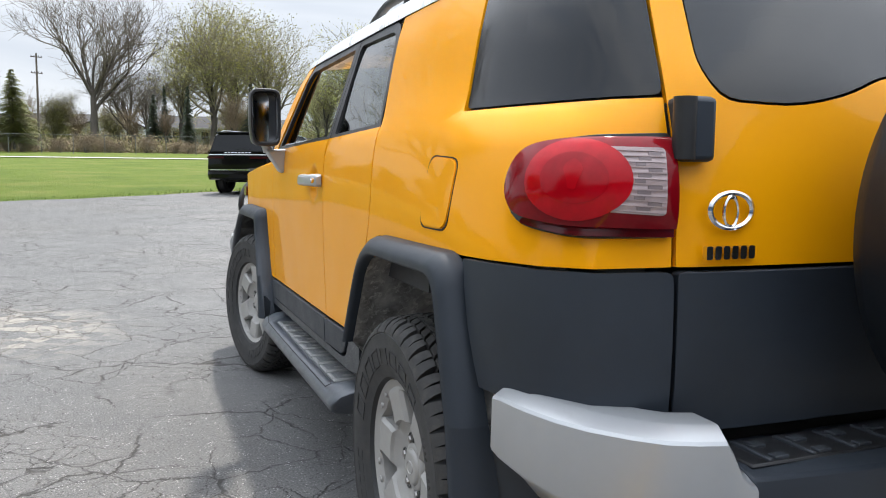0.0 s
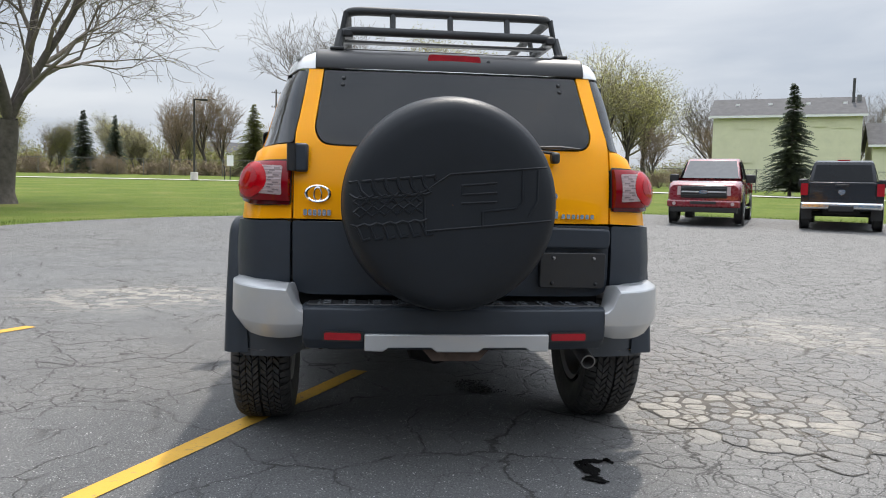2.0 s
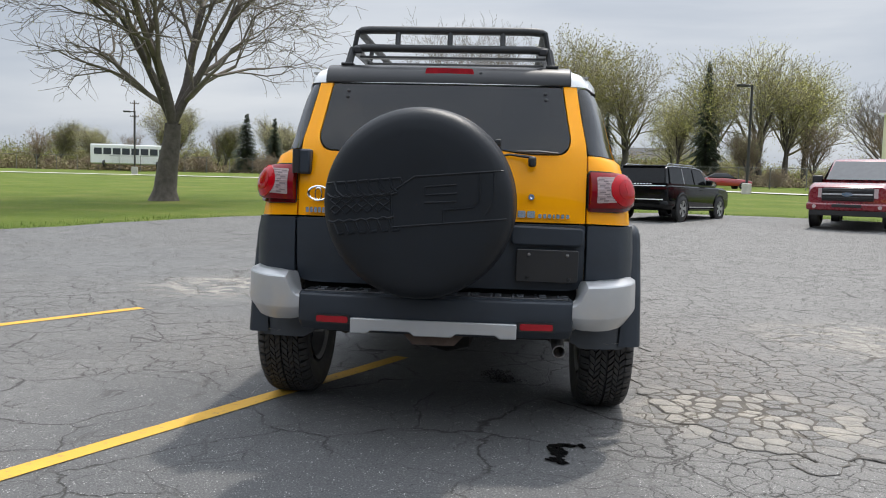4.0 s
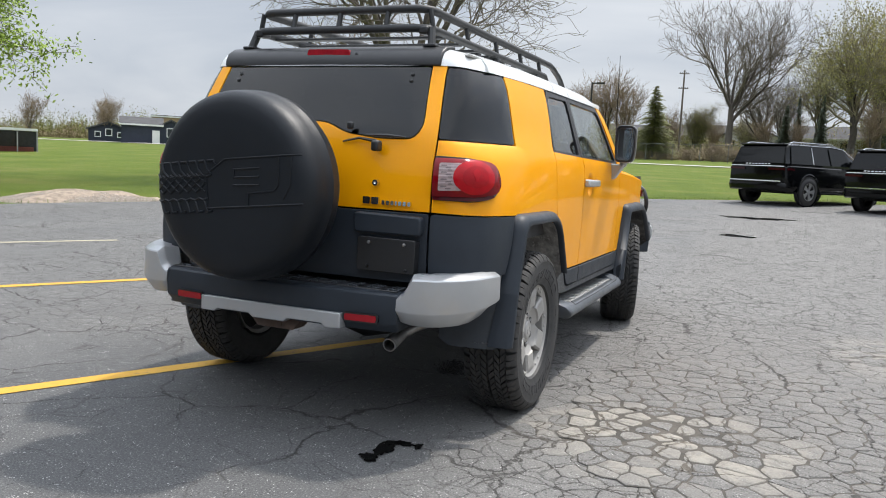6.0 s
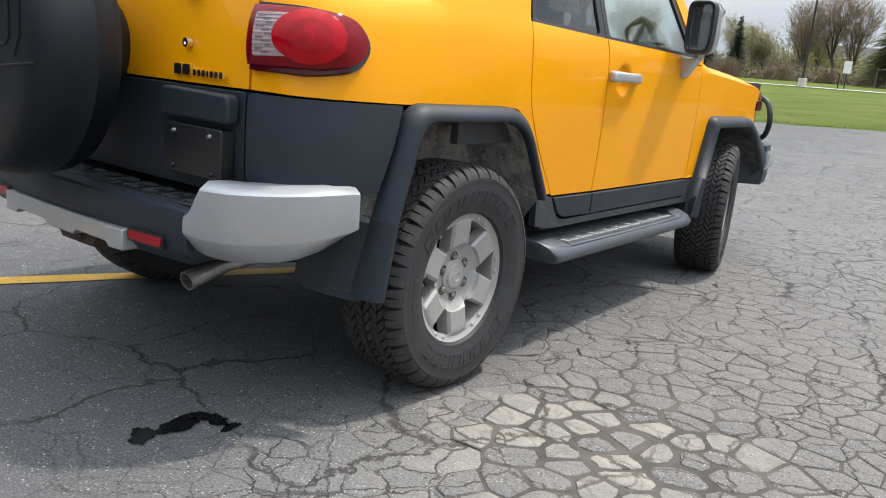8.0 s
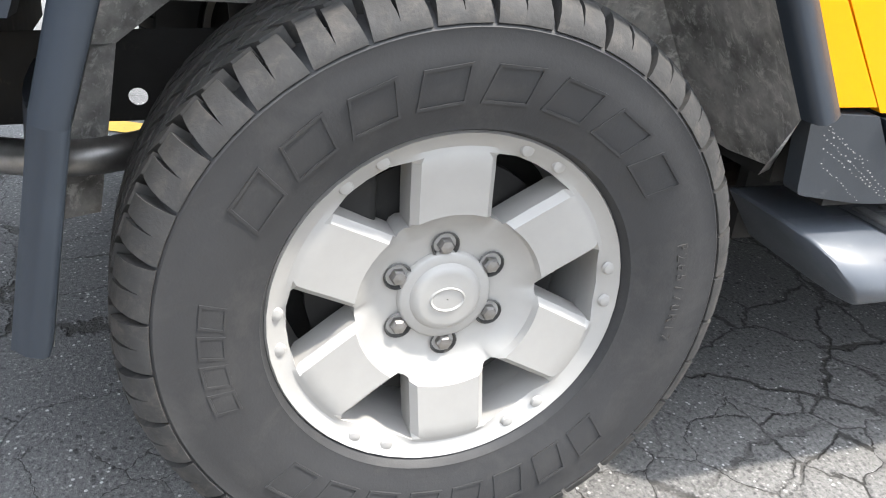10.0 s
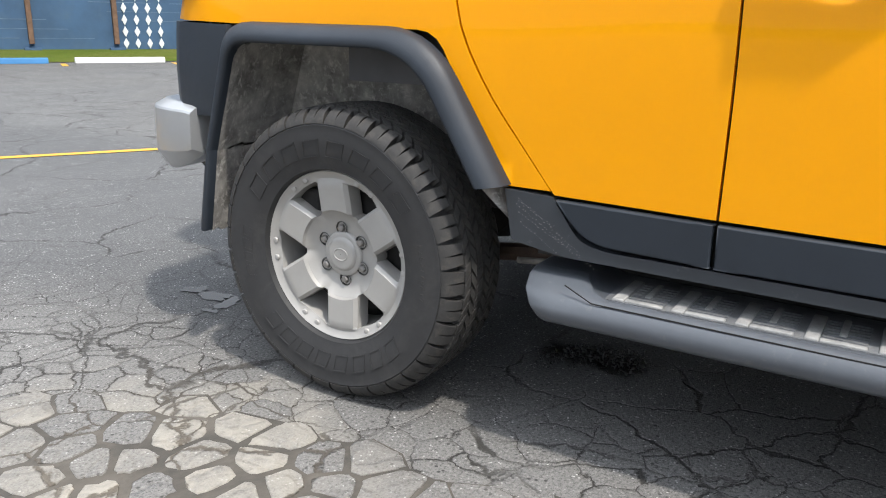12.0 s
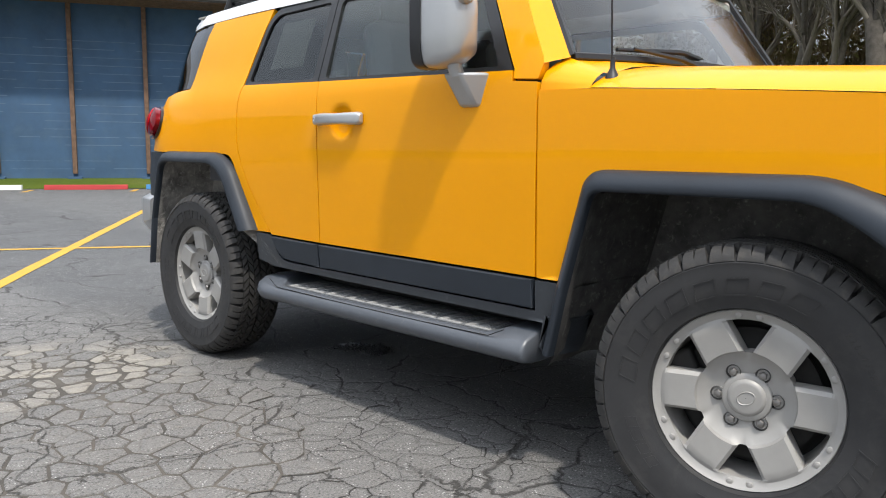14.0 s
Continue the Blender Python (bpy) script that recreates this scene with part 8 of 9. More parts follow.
# ---- poles, fences, small things ----
POLE = simple("dark_bronze_pole", (0.03, 0.028, 0.026), 0.6, vary=0.15)
TIMBER = simple("grey_timber_pole", (0.14, 0.115, 0.095), 0.9, vary=0.25, scale=8.0)
WIRE = simple("galvanised_wire", (0.16, 0.16, 0.155), 0.6, metal=0.4, vary=0.1)


def lamp_post(x, y, h, turn):
    v = thing("lamp_post", "dark lamp post on a pale concrete footing", "lamp post", (x, y, G(x, y) - 0.05), turn, "lamp posts on the lawn")
    part("footing", lathe_bm([(0, 0.33), (0.72, 0.33), (0.75, 0.28), (0.75, 0.001)], 16, "Z"), CONCRETE, v)
    p = part("pole", tube_bm([(0, 0, 0.7), (0, 0, h)], [0.10, 0.085], 8), POLE, v)
    part("arm", box_bm(0.0, 0.9, -0.05, 0.05, h - 0.12, h - 0.02), POLE, p)
    part("lamp_head", box_bm(0.45, 1.15, -0.18, 0.18, h - 0.16, h + 0.0), POLE, p, bevel=0.03)


lamp_post(-15.15, 69.7, 7.3, 5)
lamp_post(17.1, 53.3, 7.6, 200)
lamp_post(-39.0, 76.8, 6.6, 190)


def utility_pole(x, y, base, h, turn):
    v = thing("utility_pole", "grey timber utility pole with two crossarms", "utility pole", (x, y, base), turn, "utility poles along the road")
    p = part("pole", tube_bm([(0, 0, -1), (0, 0, h)], [0.18, 0.11], 8), TIMBER, v)
    for z in (h - 0.5, h - 2.6):
        part("crossarm", box_bm(-0.7, 0.7, -0.06, 0.06, z - 0.05, z + 0.05), TIMBER, p)
        for k in (-0.6, -0.25, 0.25, 0.6):
            part("insulator", box_bm(k - 0.04, k + 0.04, -0.04, 0.04, z + 0.06, z + 0.2), POLE, p)


utility_pole(-12.8, 117.0, 3.6, 12.4, 15)
utility_pole(-60.0, 120.0, 3.6, 10.5, 40)
utility_pole(-118, 143.7, 3.5, 8.0, 60)


def fence(pts, h, name, label):
    """chain-link: posts, rails and a mesh of crossed wires"""
    v = thing(name, label, "fence", (0, 0, 0))
    first = None
    for a, b in zip(pts, pts[1:]):
        a, b = Vector(a), Vector(b)
        n = max(1, int((b - a).length / 3.0))
        top, mids = [], bmesh.new()
        for i in range(n + 1):
            p = a + (b - a) * i / n
            z = G(p.x, p.y)
            top.append((p.x, p.y, z + h))
            if first is None:
                first = part("post", tube_bm([(0, 0, -0.3), (0, 0, h + 0.05)], 0.04, 6), WIRE, v)
                first.location = (p.x, p.y, z)
            else:
                again(first, v, Matrix.Translation((p.x, p.y, z)))
        part("top_rail", tube_bm(top, 0.025, 5), WIRE, v)
        L = (b - a).length
        k = int(L / 0.33)
        vs, fs = [], []
        d = (b - a) / L
        for i in range(-int(h / 0.33), k):
            for s in (1, -1):
                t0, t1 = i * 0.33, i * 0.33 + h
                if s < 0:
                    t0, t1 = t1, t0
                t0, t1 = min(max(t0, 0), L), min(max(t1, 0), L)
                p0, p1 = a + d * t0, a + d * t1
                j = len(vs)
                vs += [(p0.x, p0.y, G(p0.x, p0.y) + 0.05), (p0.x + d.x * 0.012, p0.y + d.y * 0.012, G(p0.x, p0.y) + 0.05), (p1.x + d.x * 0.012, p1.y + d.y * 0.012, G(p1.x, p1.y) + h), (p1.x, p1.y, G(p1.x, p1.y) + h)]
                fs.append((j, j + 1, j + 2, j + 3))
        me = bpy.data.meshes.new("wire_mesh")
        me.from_pydata(vs, [], fs)
        me.materials.append(WIRE)
        ob = new("wire_mesh", me)
        ob.parent = v
    return v


fence([(-120, 108), (-70, 96), (-40, 92), (-10, 89), (14, 86)], 1.9, "chain_link_fence", "grey chain-link fence along the far side of the lawn")
fence([(14, 84), (24, 70), (34, 62), (60, 46)], 1.9, "chain_link_fence", "grey chain-link fence before the green hall")
fence([(-60, 24), (-52, 36)], 3.0, "tall_fence", "tall chain-link fence of a ball field")

# sign by the spruce, hydrant, round stone, gravel heap
sg = thing("sign_post", "pair of small pale signs on posts by the path", "sign", (-12.6, 72.0, G(-12.6, 72)), 0)
for x in (-0.25, 0.25):
    part("post", box_bm(x - 0.04, x + 0.04, -0.04, 0.04, -0.3, 2.3 if x > 0 else 1.2), POLE, sg)
part("sign_board", box_bm(-0.05, 0.55, -0.06, -0.03, 1.3, 2.3), PAPER, sg)
hy_ = thing("fire_hydrant", "small red fire hydrant on the lawn", "hydrant", (26.2, 52.5, G(26.2, 52.5)))
part("barrel", lathe_bm([(0, 0.16), (0.5, 0.15), (0.55, 0.19), (0.68, 0.16), (0.8, 0.06), (0.82, 0.001)], 14, "Z"), simple("hydrant_red", (0.35, 0.03, 0.02), 0.5), hy_)
STONE = simple("pale_grey_stone", (0.30, 0.285, 0.26), 0.95, vary=0.4, scale=4.0, grain=0.9, grain_scale=12.0)
bale = thing("round_stone", "upright round grey stone disc standing on the lawn", "stone", (-23.9, 25.8, G(-23.9, 25.8) - 0.05), 44)
rnd = random.Random(3)
bm = lathe_bm([(-0.24, 0.001), (-0.26, 0.25), (-0.24, 0.48), (-0.12, 0.54), (0.12, 0.54), (0.24, 0.48), (0.26, 0.25), (0.24, 0.001)], 32, "Y", (0, 0, 0.62))
for vtx in bm.verts:
    vtx.co += noise.noise_vector(vtx.co * 3) * 0.05
part("disc", bm, STONE, bale)
part("plinth", box_bm(-0.55, 0.55, -0.35, 0.35, 0, 0.12), STONE, bale, bevel=0.03)


def heap(cx, cy, rx, ry, h, turn):
    """a low heap of gravel and litter at the rim of the lot"""
    bm = bmesh.new()
    n, k = 40, 10
    lps = []
    for j in range(k + 1):
        t = j / k
        lp = []
        for i in range(n):
            a = 2 * math.pi * i / n
            r = (1 - t * 0.98) * (1 + 0.15 * math.sin(3 * a + 1) + 0.1 * math.sin(5 * a))
            x, y = rx * r * math.cos(a), ry * r * math.sin(a)
            x, y = x * math.cos(turn) - y * math.sin(turn), x * math.sin(turn) + y * math.cos(turn)
            z = h * (math.sin(t * math.pi / 2)) + 0.06 * noise.noise((x * 2.5, y * 2.5, 1)) * min(1, t * 4)
            lp.append((cx + x, cy + y, G(cx + x, cy + y) - 0.05 + z))
        lps.append(lp)
    rings(bm, lps)
    bmesh.ops.recalc_face_normals(bm, faces=bm.faces)
    ob = part("gravel_heap", bm, simple("mixed_gravel", (0.27, 0.215, 0.165), 0.95, vary=0.45, scale=7.0, grain=1.0, grain_scale=25.0), None, sharp=80)
    tagged(ob, "low heap of brown gravel and litter at the rim", "gravel heap", kind="stuff")
    vs, fs = [], []
    rr = random.Random(5)
    for _ in range(7000):
        a, r = rr.uniform(0, 6.28), rr.random() ** 0.5 * 1.2
        x, y = rx * r * math.cos(a), ry * r * math.sin(a)
        x, y = x * math.cos(turn) - y * math.sin(turn), x * math.sin(turn) + y * math.cos(turn)
        z = G(cx + x, cy + y) - 0.05 + h * max(0.0, 1 - r) ** 0.7 * 0.92
        s = rr.uniform(0.015, 0.045)
        q = len(vs)
        c = Vector((cx + x, cy + y, z))
        vs += [c + Vector((s, 0, 0)), c + Vector((-s * 0.6, s * 0.8, 0)), c + Vector((-s * 0.6, -s * 0.8, 0)), c + Vector((0, 0, s * 0.9))]
        fs += [(q, q + 1, q + 3), (q + 1, q + 2, q + 3), (q + 2, q, q + 3)]
    me = bpy.data.meshes.new("gravel")
    me.from_pydata(vs, [], fs)
    me.materials.append(simple("pale_pebbles", (0.42, 0.36, 0.30), 0.9, vary=0.5, scale=30.0))
    g = new("gravel", me)
    tagged(g, "scattered pale pebbles on the gravel heap", "gravel", kind="stuff")


heap(-11.7, 8.7, 1.6, 0.9, 0.24, 0.75)


# ---- trees ----
BARK = simple("grey_brown_bark", (0.090, 0.077, 0.065), 0.95, vary=0.35, scale=5.0, grain=0.8, grain_scale=14.0)
TWIG = simple("thin_grey_twigs", (0.17, 0.145, 0.12), 0.95, vary=0.25, scale=2.0)
TWIG_PALE = simple("pale_olive_twigs", (0.25, 0.22, 0.14), 0.95, vary=0.25, scale=2.0)
TWIG_WARM = simple("warm_brown_twigs", (0.22, 0.165, 0.11), 0.95, vary=0.3, scale=2.0)
BUD_YELLOW = simple("yellow_green_buds", (0.44, 0.42, 0.14), 0.9, vary=0.35, scale=1.0)
BUD_GREEN = simple("fresh_green_leaves", (0.26, 0.36, 0.06), 0.8, vary=0.4, scale=1.2)
BUD_OLIVE = simple("dull_olive_buds", (0.27, 0.255, 0.105), 0.9, vary=0.35, scale=1.0)
NEEDLE = simple("dark_spruce_needles", (0.075, 0.092, 0.062), 0.9, vary=0.5, scale=2.5)
NEEDLE_PALE = simple("olive_spruce_needles", (0.19, 0.195, 0.08), 0.9, vary=0.4, scale=2.0)


def grow(seed, height, trunk_r, levels, spread=0.62, fork_low=0.3, splits=(3, 3, 3, 3, 2), lean=0.0, droop=0.0, up=0.35, min_r=0.006, side=3, bole=0.36, side_p=0.75):
    """Tapered limbs that fork; returns the trunk mesh's data, the twigs' and the tips."""
    rnd = random.Random(seed)
    big, small, tips = ([], []), ([], []), []

    def tube(pts, rads, n, store):
        vs, fs = store
        ref = None
        base = len(vs)
        for i, p in enumerate(pts):
            d = (pts[min(i + 1, len(pts) - 1)] - pts[max(i - 1, 0)])
            d = d.normalized() if d.length > 1e-6 else Vector((0, 0, 1))
            ref = d.orthogonal().normalized() if ref is None else (ref - d * ref.dot(d)).normalized()
            u = d.cross(ref)
            for k in range(n):
                a = 2 * math.pi * k / n
                vs.append(p + (ref * math.cos(a) + u * math.sin(a)) * rads[i])
        for i in range(len(pts) - 1):
            for k in range(n):
                fs.append((base + i * n + k, base + i * n + (k + 1) % n, base + (i + 1) * n + (k + 1) % n, base + (i + 1) * n + k))

    def limb(p, d, length, r, lv):
        n = 6 if lv < 2 else 4 if lv < 4 else 3
        pts, rads = [p], [r * (1.35 if lv == 0 else 1.0)]
        end_r = max(min_r * 0.6, r * (0.62 if lv < levels else 0.3))
        kids = []
        cur = d.normalized()
        for i in range(n):
            jit = Vector((rnd.gauss(0, 1), rnd.gauss(0, 1), rnd.gauss(0, 0.7))) * (0.05 + 0.05 * lv)
            cur = (cur + jit + Vector((0, 0, (up if lv > 0 else 0.1) * 0.12 - droop * 0.10 * max(0, lv - 2)))).normalized()
            p = p + cur * (length / n)
            pts.append(p)
            rads.append(r + (end_r - r) * (i + 1) / n)
            if lv < levels and (lv > 0 or i >= n * fork_low) and i < n - 1 and rnd.random() < (0.9 if lv == 0 else 0.75 if lv == 1 else side_p):
                kids.append((p.copy(), cur.copy(), rads[-1]))
        tube(pts, rads, 9 if lv == 0 else 6 if lv == 1 else 4 if lv == 2 else side, big if lv <= 1 else small)
        if lv >= levels:
            tips.extend(pts[1:])
            return
        ns = splits[min(lv, len(splits) - 1)]
        for _ in range(ns):
            kids.append((p.copy(), cur.copy(), end_r))
        for q, c, rr in kids:
            ax = c.orthogonal().normalized()
            ax.rotate(Matrix.Rotation(rnd.uniform(0, 6.28), 3, c))
            nd = c.copy()
            nd.rotate(Matrix.Rotation(rnd.uniform(0.35, 1.0) * spread * (1.3 if lv else 1.0), 3, ax))
            limb(q, nd, (length if lv else height * 0.36) * rnd.uniform(0.55, 0.82), max(min_r, rr * rnd.uniform(0.5, 0.78)), lv + 1)

    limb(Vector((0, 0, -0.15)), Vector((lean, 0, 1)), height * bole, trunk_r, 0)
    return big, small, tips, rnd


def data_part(name, store, material, parent, smooth=True):
    me = bpy.data.meshes.new(name)
    me.from_pydata(store[0], [], store[1])
    me.materials.append(material)
    if smooth:
        for p in me.polygons:
            p.use_smooth = True
    ob = new(name, me)
    ob.parent = parent
    return ob


def leaf_cards(tips, rnd, per, size, scatter):
    vs, fs = [], []
    for t in tips:
        for _ in range(per):
            c = t + Vector((rnd.gauss(0, scatter), rnd.gauss(0, scatter), rnd.gauss(0, scatter)))
            a = Vector((rnd.gauss(0, 1), rnd.gauss(0, 1), rnd.gauss(0, 1))).normalized()
            b = a.orthogonal().normalized()
            s = size * rnd.uniform(0.6, 1.4)
            k = len(vs)
            vs += [c - a * s, c + b * s * 0.45, c + a * s, c - b * s * 0.45]
            fs.append((k, k + 1, k + 2, k + 3))
    return vs, fs


def tree(name, label, at, turn, leaves=None, per=1, leaf=0.06, scatter=0.15, twig=TWIG, group="", **kw):
    v = thing(name, label, "tree", at, turn, group)
    big, small, tips, rnd = grow(**kw)
    data_part("trunk", big, BARK, v)
    data_part("crown", small, twig, v)
    if leaves:
        data_part("foliage", leaf_cards(tips, rnd, per, leaf, scatter), leaves, v, False)
    return v


def spruce(name, label, at, h, w, seed, mat_=None, turn=0, group=""):
    v = thing(name, label, "tree", at, turn, group)
    rnd = random.Random(seed)
    data_part("trunk", ([Vector((math.cos(a) * r, math.sin(a) * r, z)) for z, r in ((-0.3, 0.16), (h * 0.5, 0.10), (h, 0.01)) for a in [k * 1.0472 for k in range(6)]],
                        [(i * 6 + k, i * 6 + (k + 1) % 6, i * 6 + 6 + (k + 1) % 6, i * 6 + 6 + k) for i in range(2) for k in range(6)]), BARK, v)
    vs, fs = [], []
    z = h * 0.08
    while z < h * 0.985:
        t = z / h
        reach = w * (1 - t) ** 0.85 * rnd.uniform(0.78, 1.12) + 0.08
        nb = int(12 + 8 * (1 - t))
        for k in range(nb):
            a = rnd.uniform(0, 6.28)
            L = reach * rnd.uniform(0.50, 1.12)
            zj = z + rnd.uniform(-0.5, 0.5) * h * 0.05
            d = Vector((math.cos(a), math.sin(a), 0))
            sidev = Vector((-d.y, d.x, 0))
            seg = max(3, int(L / 0.13))
            for i in range(seg):
                u = (i + 0.5) / seg
                c = Vector((0, 0, zj)) + d * L * u + Vector((0, 0, -0.30 * L * u * u + 0.10 * L * u + rnd.uniform(-0.03, 0.03)))
                s = 0.22 * (1.15 - u) * (0.6 + 0.5 * L / w) + 0.06
                for sg in (-1, 1):
                    q = len(vs)
                    tip = c + sidev * sg * s * rnd.uniform(0.8, 1.5) + d * s * 0.8 + Vector((0, 0, -s * rnd.uniform(0.1, 0.7)))
                    vs += [c - d * 0.06, c + d * 0.10 + Vector((0, 0, 0.03)), tip]
                    fs.append((q, q + 1, q + 2))
        z += h * rnd.uniform(0.017, 0.030)
    data_part("crown", (vs, fs), mat_ or NEEDLE, v, False)
    return v


# the big bare tree on the lawn, with its bare ring of earth
tree("bare_tree", "large bare deciduous tree on the lawn", (-12.75, 25.1, G(-12.75, 25.1)), 200, seed=12, height=18, trunk_r=0.47, bole=0.17, levels=6, spread=0.66, fork_low=0.75, splits=(4, 3, 2, 2, 2, 2), up=0.6, min_r=0.011, droop=0.15, leaves=BUD_YELLOW, per=1, leaf=0.025, scatter=0.04)
# leafy tree with two trunks by the ball field
tree("leafy_tree", "spreading tree in fresh green leaf", (-21.0, 10.6, G(-21, 10) - 0.25), 30, seed=5, height=12.5, trunk_r=0.30, bole=0.24, levels=5, spread=0.95, fork_low=0.45, splits=(4, 3, 3, 2, 2), leaves=BUD_GREEN, per=10, leaf=0.06, scatter=0.17, droop=0.1, up=0.4, min_r=0.01)
tree("leafy_tree", "slim tree in fresh green leaf beside another", (-23.4, 9.6, G(-23, 10) - 0.25), 110, seed=8, height=10.0, bole=0.2, trunk_r=0.20, levels=5, spread=0.7, fork_low=0.4, splits=(2, 3, 3, 2, 2), leaves=BUD_GREEN, per=2, leaf=0.075, scatter=0.16, up=0.35, min_r=0.01)
blot("mulch_ring", -22.6, 10.0, 1.9, 1.3, DIRT, 15, "ring of mulch under the leafy trees", "earth", 0.4, 0.01)

# kinds of far trees, each grown once and set out again
tall = tree("bare_tree", "tall bare tree with many upright limbs", (-5.9, 117.5, G(-6, 117) + 1.0), 0, group="bare trees beyond the road", seed=36, height=27, trunk_r=0.6, levels=5, spread=0.60, fork_low=0.50, bole=0.24, splits=(5, 3, 2, 2, 2), up=0.64, min_r=0.024, side_p=0.6)
broad = tree("budding_tree", "broad tree in yellow-green bud", (5.5, 118, G(5, 118) + 0.5), 0, group="budding trees beyond the road", seed=44, height=18, trunk_r=0.45, levels=4, spread=0.72, fork_low=0.35, bole=0.2, splits=(5, 3, 2, 3), up=0.5, min_r=0.022, side_p=0.6, leaves=BUD_YELLOW, per=2, leaf=0.10, scatter=0.45, twig=TWIG_PALE)
thin = tree("bare_tree", "slender bare tree with fine brown twigs", (-22, 112, G(-22, 112) + 0.5), 0, group="bare trees beyond the road", seed=58, height=15, trunk_r=0.28, levels=4, spread=0.55, fork_low=0.3, bole=0.22, splits=(4, 3, 3, 2), up=0.8, min_r=0.020, twig=TWIG_WARM)
lime = tree("budding_tree", "young tree in pale green bud", (-48, 108, G(-48, 108)), 0, group="budding trees beyond the road", seed=63, height=12, trunk_r=0.25, levels=4, spread=0.6, fork_low=0.05, bole=0.2, splits=(5, 4, 3, 3), up=0.6, min_r=0.02, leaves=BUD_OLIVE, per=2, leaf=0.10, scatter=0.45)
bush = tree("bare_shrub", "dense brown shrub without leaves", (-30, 94, G(-30, 94)), 0, group="shrubs along the fence", seed=71, height=4.5, trunk_r=0.06, bole=0.05, levels=4, spread=0.85, fork_low=0.0, splits=(5, 4, 3, 3), up=0.4, min_r=0.008, twig=TWIG_WARM)
R = random.Random(99)


def again_tree(src, x, y, k, dz=0.0):
    c = copy_thing(src, pose(x, y, G(x, y) - 0.1 + dz, 0, 0, R.uniform(0, 360)) @ Matrix.Diagonal((k, k, k * R.uniform(0.92, 1.08), 1)))
    return c


for x, y, k in ((-1.5, 121, 0.62), (1.0, 117, 0.5), (62, 92, 0.55), (52, 110, 0.6)):
    again_tree(tall, x, y, k)
for x, y, k in ((9.5, 117, 1.35), (13, 122, 1.45), (17, 114, 1.3), (20.5, 93, 0.75), (24, 90, 0.98), (28.5, 88, 1.05), (32, 90, 1.0), (36, 95, 0.95), (-26, 120, 0.5), (22, 104, 0.7)):
    again_tree(broad, x, y, k)
for x, y, k in ((-25, 110, 0.95), (-19.5, 113, 0.9), (-28, 118, 0.8), (-15, 124, 0.6), (-9, 126, 0.55), (-33, 116, 0.6), (-1, 112, 0.5), (3, 109, 0.45), (26, 84, 0.55), (34, 86, 0.6), (-56, 112, 0.5), (-44, 114, 0.55), (-64, 100, 0.5), (11, 108, 0.7), (-85, 80, 0.5), (-98, 92, 0.6), (-105, 84, 0.6), (-112, 78, 0.7), (48, 100, 0.7), (70, 90, 0.7)):
    again_tree(thin, x, y, k)
for x, y, k in ((-42, 112, 0.7), (-52, 114, 0.75), (-60, 108, 0.7), (-31, 113, 0.75), (-36, 120, 0.9), (-12, 128, 0.8), (-68, 112, 0.7), (27, 86, 0.6), (-3, 128, 0.7), (15, 128, 0.8)):
    again_tree(lime, x, y, k)
for i in range(34):
    x = -62 + i * 2.5 + R.uniform(-1, 1)
    again_tree(bush, x, 94 + (-10 - x) * 0.09 + R.uniform(0, 5), R.uniform(0.5, 1.0))
for i in range(10):
    again_tree(bush, 16 + i * 2.2, 84 - i * 2.2 + R.uniform(1, 5), R.uniform(0.5, 0.9))

spruce("spruce_tree", "single spruce with open whorls on the lawn", (-13.2, 95.3, G(-13, 95) + 0.6), 8.2, 3.6, 4, NEEDLE_PALE)
spruce("spruce_tree", "dense blue-green spruce before the green hall", (30.3, 50.0, G(30, 50) - 0.1), 8.1, 2.6, 6)
dk = spruce("dark_conifer", "dark conifer among the far trees", (-34.9, 100.5, G(-35, 100)), 8.0, 2.6, 9, group="dark conifers")
for x, y, k, kz in ((-31.5, 102, 0.8, 0.95), (1.4, 109, 0.7, 0.95), (5.6, 108, 0.55, 1.1), (2.8, 110, 0.5, 1.1), (22.5, 88, 1.0, 1.75), (14, 110, 0.8, 1.2)):
    copy_thing(dk, pose(x, y, G(x, y) - 0.1, 0, 0, R.uniform(0, 360)) @ Matrix.Diagonal((k, k, kz, 1)))


# the wood at the side of the lot
wood = tree("bare_tree", "bare woodland tree with a rough trunk", (-30.5, -9.5, -0.05), 40, group="bare trees of the wood", seed=81, height=15, trunk_r=0.40, levels=5, spread=0.5, fork_low=0.4, splits=(3, 3, 3, 2, 2), up=0.7, min_r=0.012, lean=0.12)
for x, y, k in ((-27.5, -7.2, 0.9), (-26.0, -5.2, 1.05), (-29, -4.0, 0.8), (-33, -12.5, 1.0), (-36, -8, 0.9), (-38, -14, 1.0), (-40, -5, 0.9), (-44, -10, 1.0), (-35, -3, 0.8)):
    again_tree(wood, x, y, k)
for i in range(46):
    x, y = -30 - R.uniform(0, 26), -16 + R.uniform(0, 20)
    again_tree(bush, x, y, R.uniform(0.6, 1.1))
blot("leaf_litter", -42, -8, 14, 10, DIRT, 25, "brown leaf litter on the floor of the wood", "earth", 0.2, 0.0)


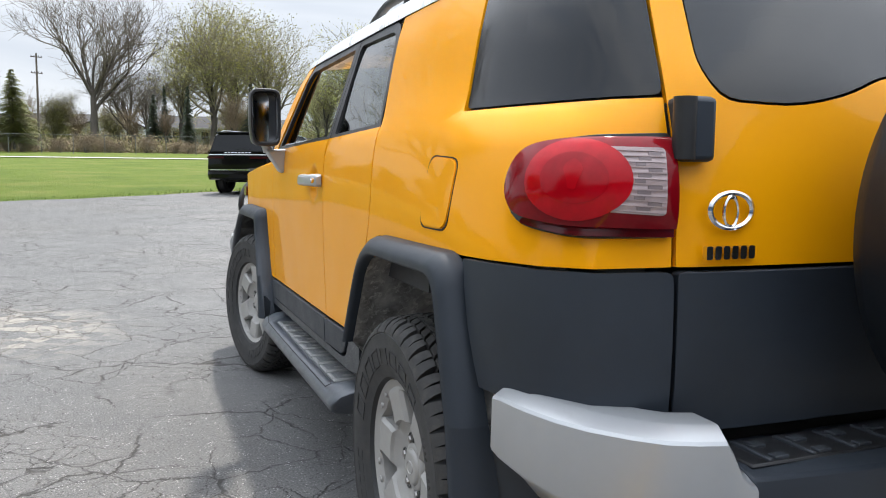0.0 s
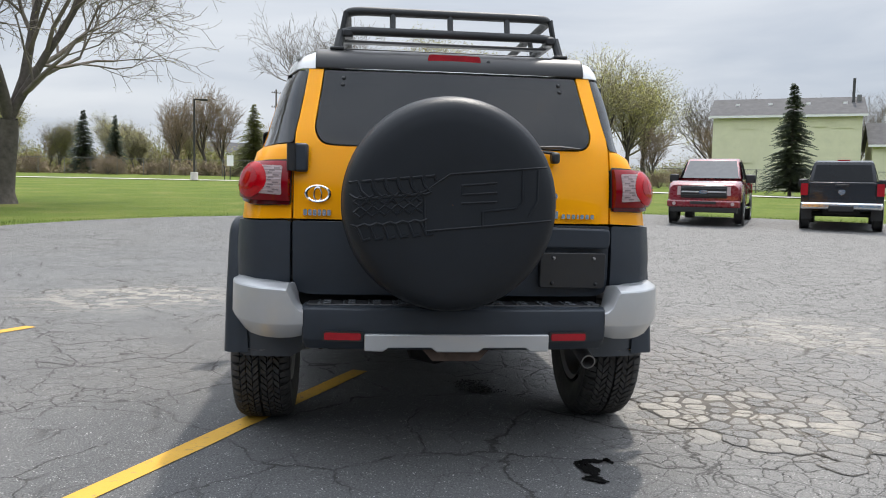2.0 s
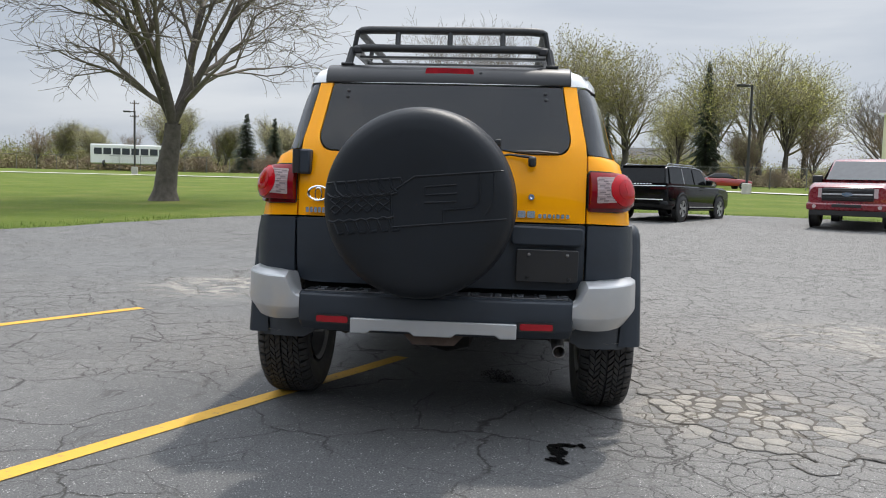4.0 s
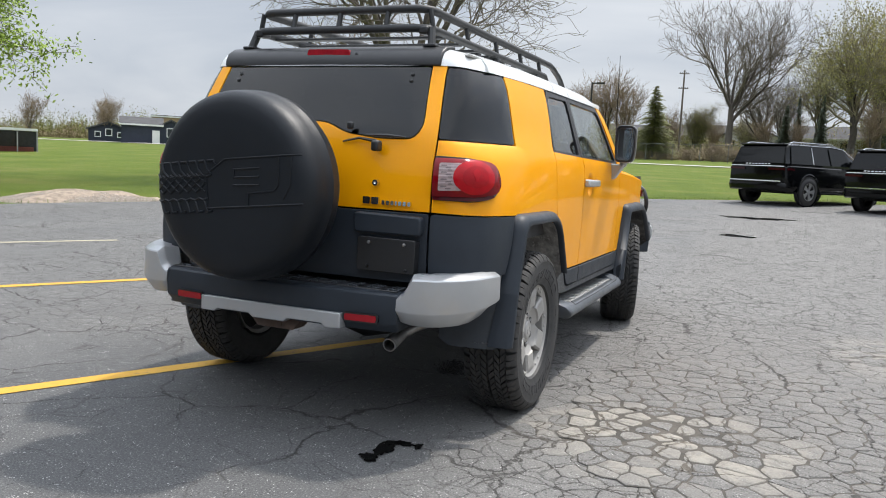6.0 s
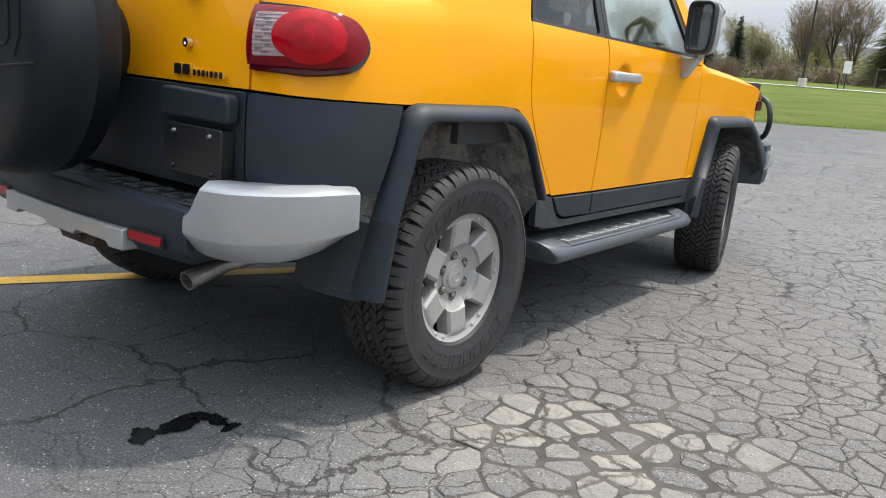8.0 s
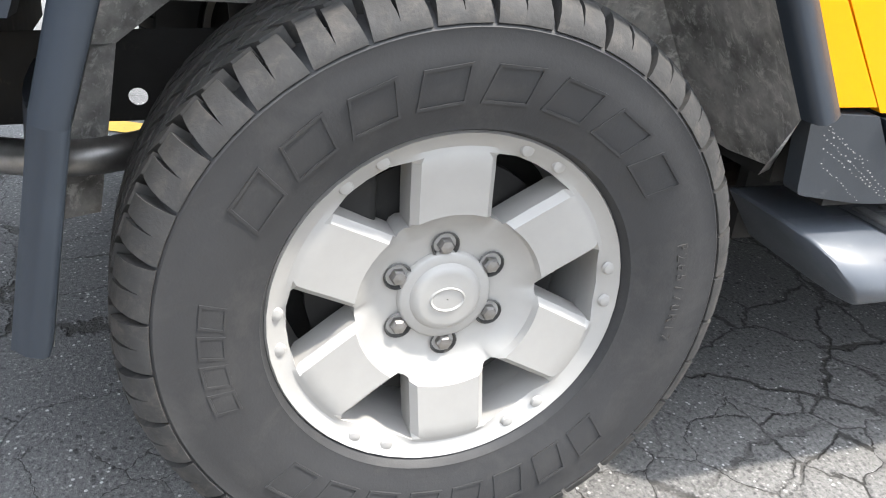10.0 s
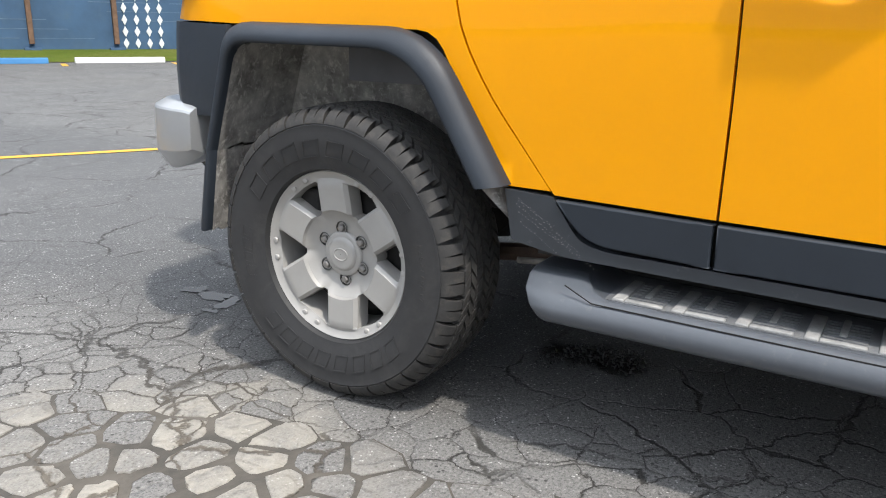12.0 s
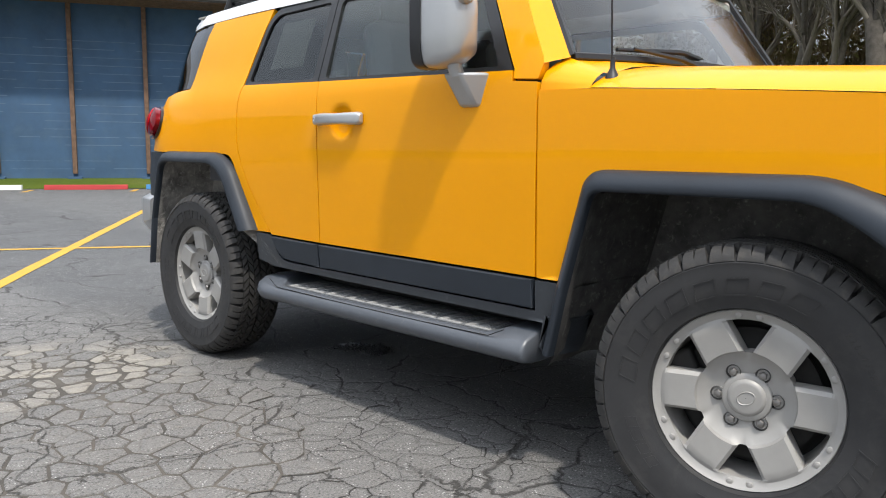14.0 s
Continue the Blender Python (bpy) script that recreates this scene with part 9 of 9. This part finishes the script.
# the far belt of scrub and woodland beyond the road: nobody could count its stems
def far_wood(name, label, line, depth, hi, count, seed, colours):
    rnd = random.Random(seed)
    vs, fs = [], []
    for _ in range(count):
        k = rnd.randrange(len(line) - 1)
        t = rnd.random()
        x = line[k][0] + (line[k + 1][0] - line[k][0]) * t + rnd.gauss(0, 1.5)
        y = line[k][1] + (line[k + 1][1] - line[k][1]) * t + rnd.uniform(0, depth)
        hump = 0.70 + 0.30 * math.sin(x * 0.21 + seed) * math.sin(x * 0.083 + 1.3)
        h = hi * hump * rnd.uniform(0.35, 1.0)
        z0 = G(x, y) - 0.3
        for _ in range(5):
            a, b = rnd.gauss(0, 0.6), rnd.gauss(0, 0.6)
            z1 = z0 + h * rnd.uniform(0.3, 1.0)
            s = rnd.uniform(0.02, 0.05)
            q = len(vs)
            vs += [Vector((x - s, y, z0)), Vector((x + s, y, z0)), Vector((x + a, y + b, z1))]
            fs.append((q, q + 1, q + 2))
            for _ in range(3):
                c = Vector((x + a * 0.8 + rnd.gauss(0, 0.35), y + b, z0 + (z1 - z0) * rnd.uniform(0.45, 1.05)))
                d = Vector((rnd.gauss(0, 1), rnd.gauss(0, 1), rnd.gauss(0, 1))).normalized() * rnd.uniform(0.08, 0.24)
                e = d.orthogonal().normalized() * 0.09
                q = len(vs)
                vs += [c - d, c + e, c + d, c - e]
                fs.append((q, q + 1, q + 2, q + 3))
    m, nt, b = nodes_of(name + "_foliage")
    geo = nt.nodes.new("ShaderNodeNewGeometry")
    cl = noise_tex(nt, 0.12, 2.0, 0.5, coords(nt))
    mixed = calc(nt, "ADD", calc(nt, "MULTIPLY", geo.outputs["Random Per Island"], 0.45), calc(nt, "MULTIPLY", cl, 0.6))
    nt.links.new(ramp(nt, mixed, *[(0.2 + 0.6 * i / (len(colours) - 1), c) for i, c in enumerate(colours)]), b.inputs["Base Color"])
    b.inputs["Roughness"].default_value = 0.95
    b.inputs["Specular IOR Level"].default_value = 0.1
    ob = data_part(name, (vs, fs), m, None, False)
    tagged(ob, label, "woodland", kind="stuff")


EARTHY = ((0.16, 0.11, 0.07), (0.26, 0.20, 0.13), (0.22, 0.21, 0.09), (0.30, 0.30, 0.10), (0.14, 0.17, 0.06))
far_wood("far_wood", "distant belt of bare scrub and budding woodland", [(-190, 95), (-110, 118), (-60, 124), (-20, 128), (10, 130), (40, 118), (75, 98)], 9.0, 8.5, 7000, 5, EARTHY)
far_wood("far_hedge", "low brown scrub along the fence beyond the road", [(-150, 92), (-70, 98), (-25, 99), (2, 100), (15, 92), (30, 80)], 4.0, 3.4, 2600, 9, EARTHY[:3])
far_wood("wood_thicket", "brown thicket between the trunks of the wood", [(-34, -24), (-40, -14), (-44, -5), (-44, 4)], 6.0, 15.0, 4500, 12, EARTHY[:3])
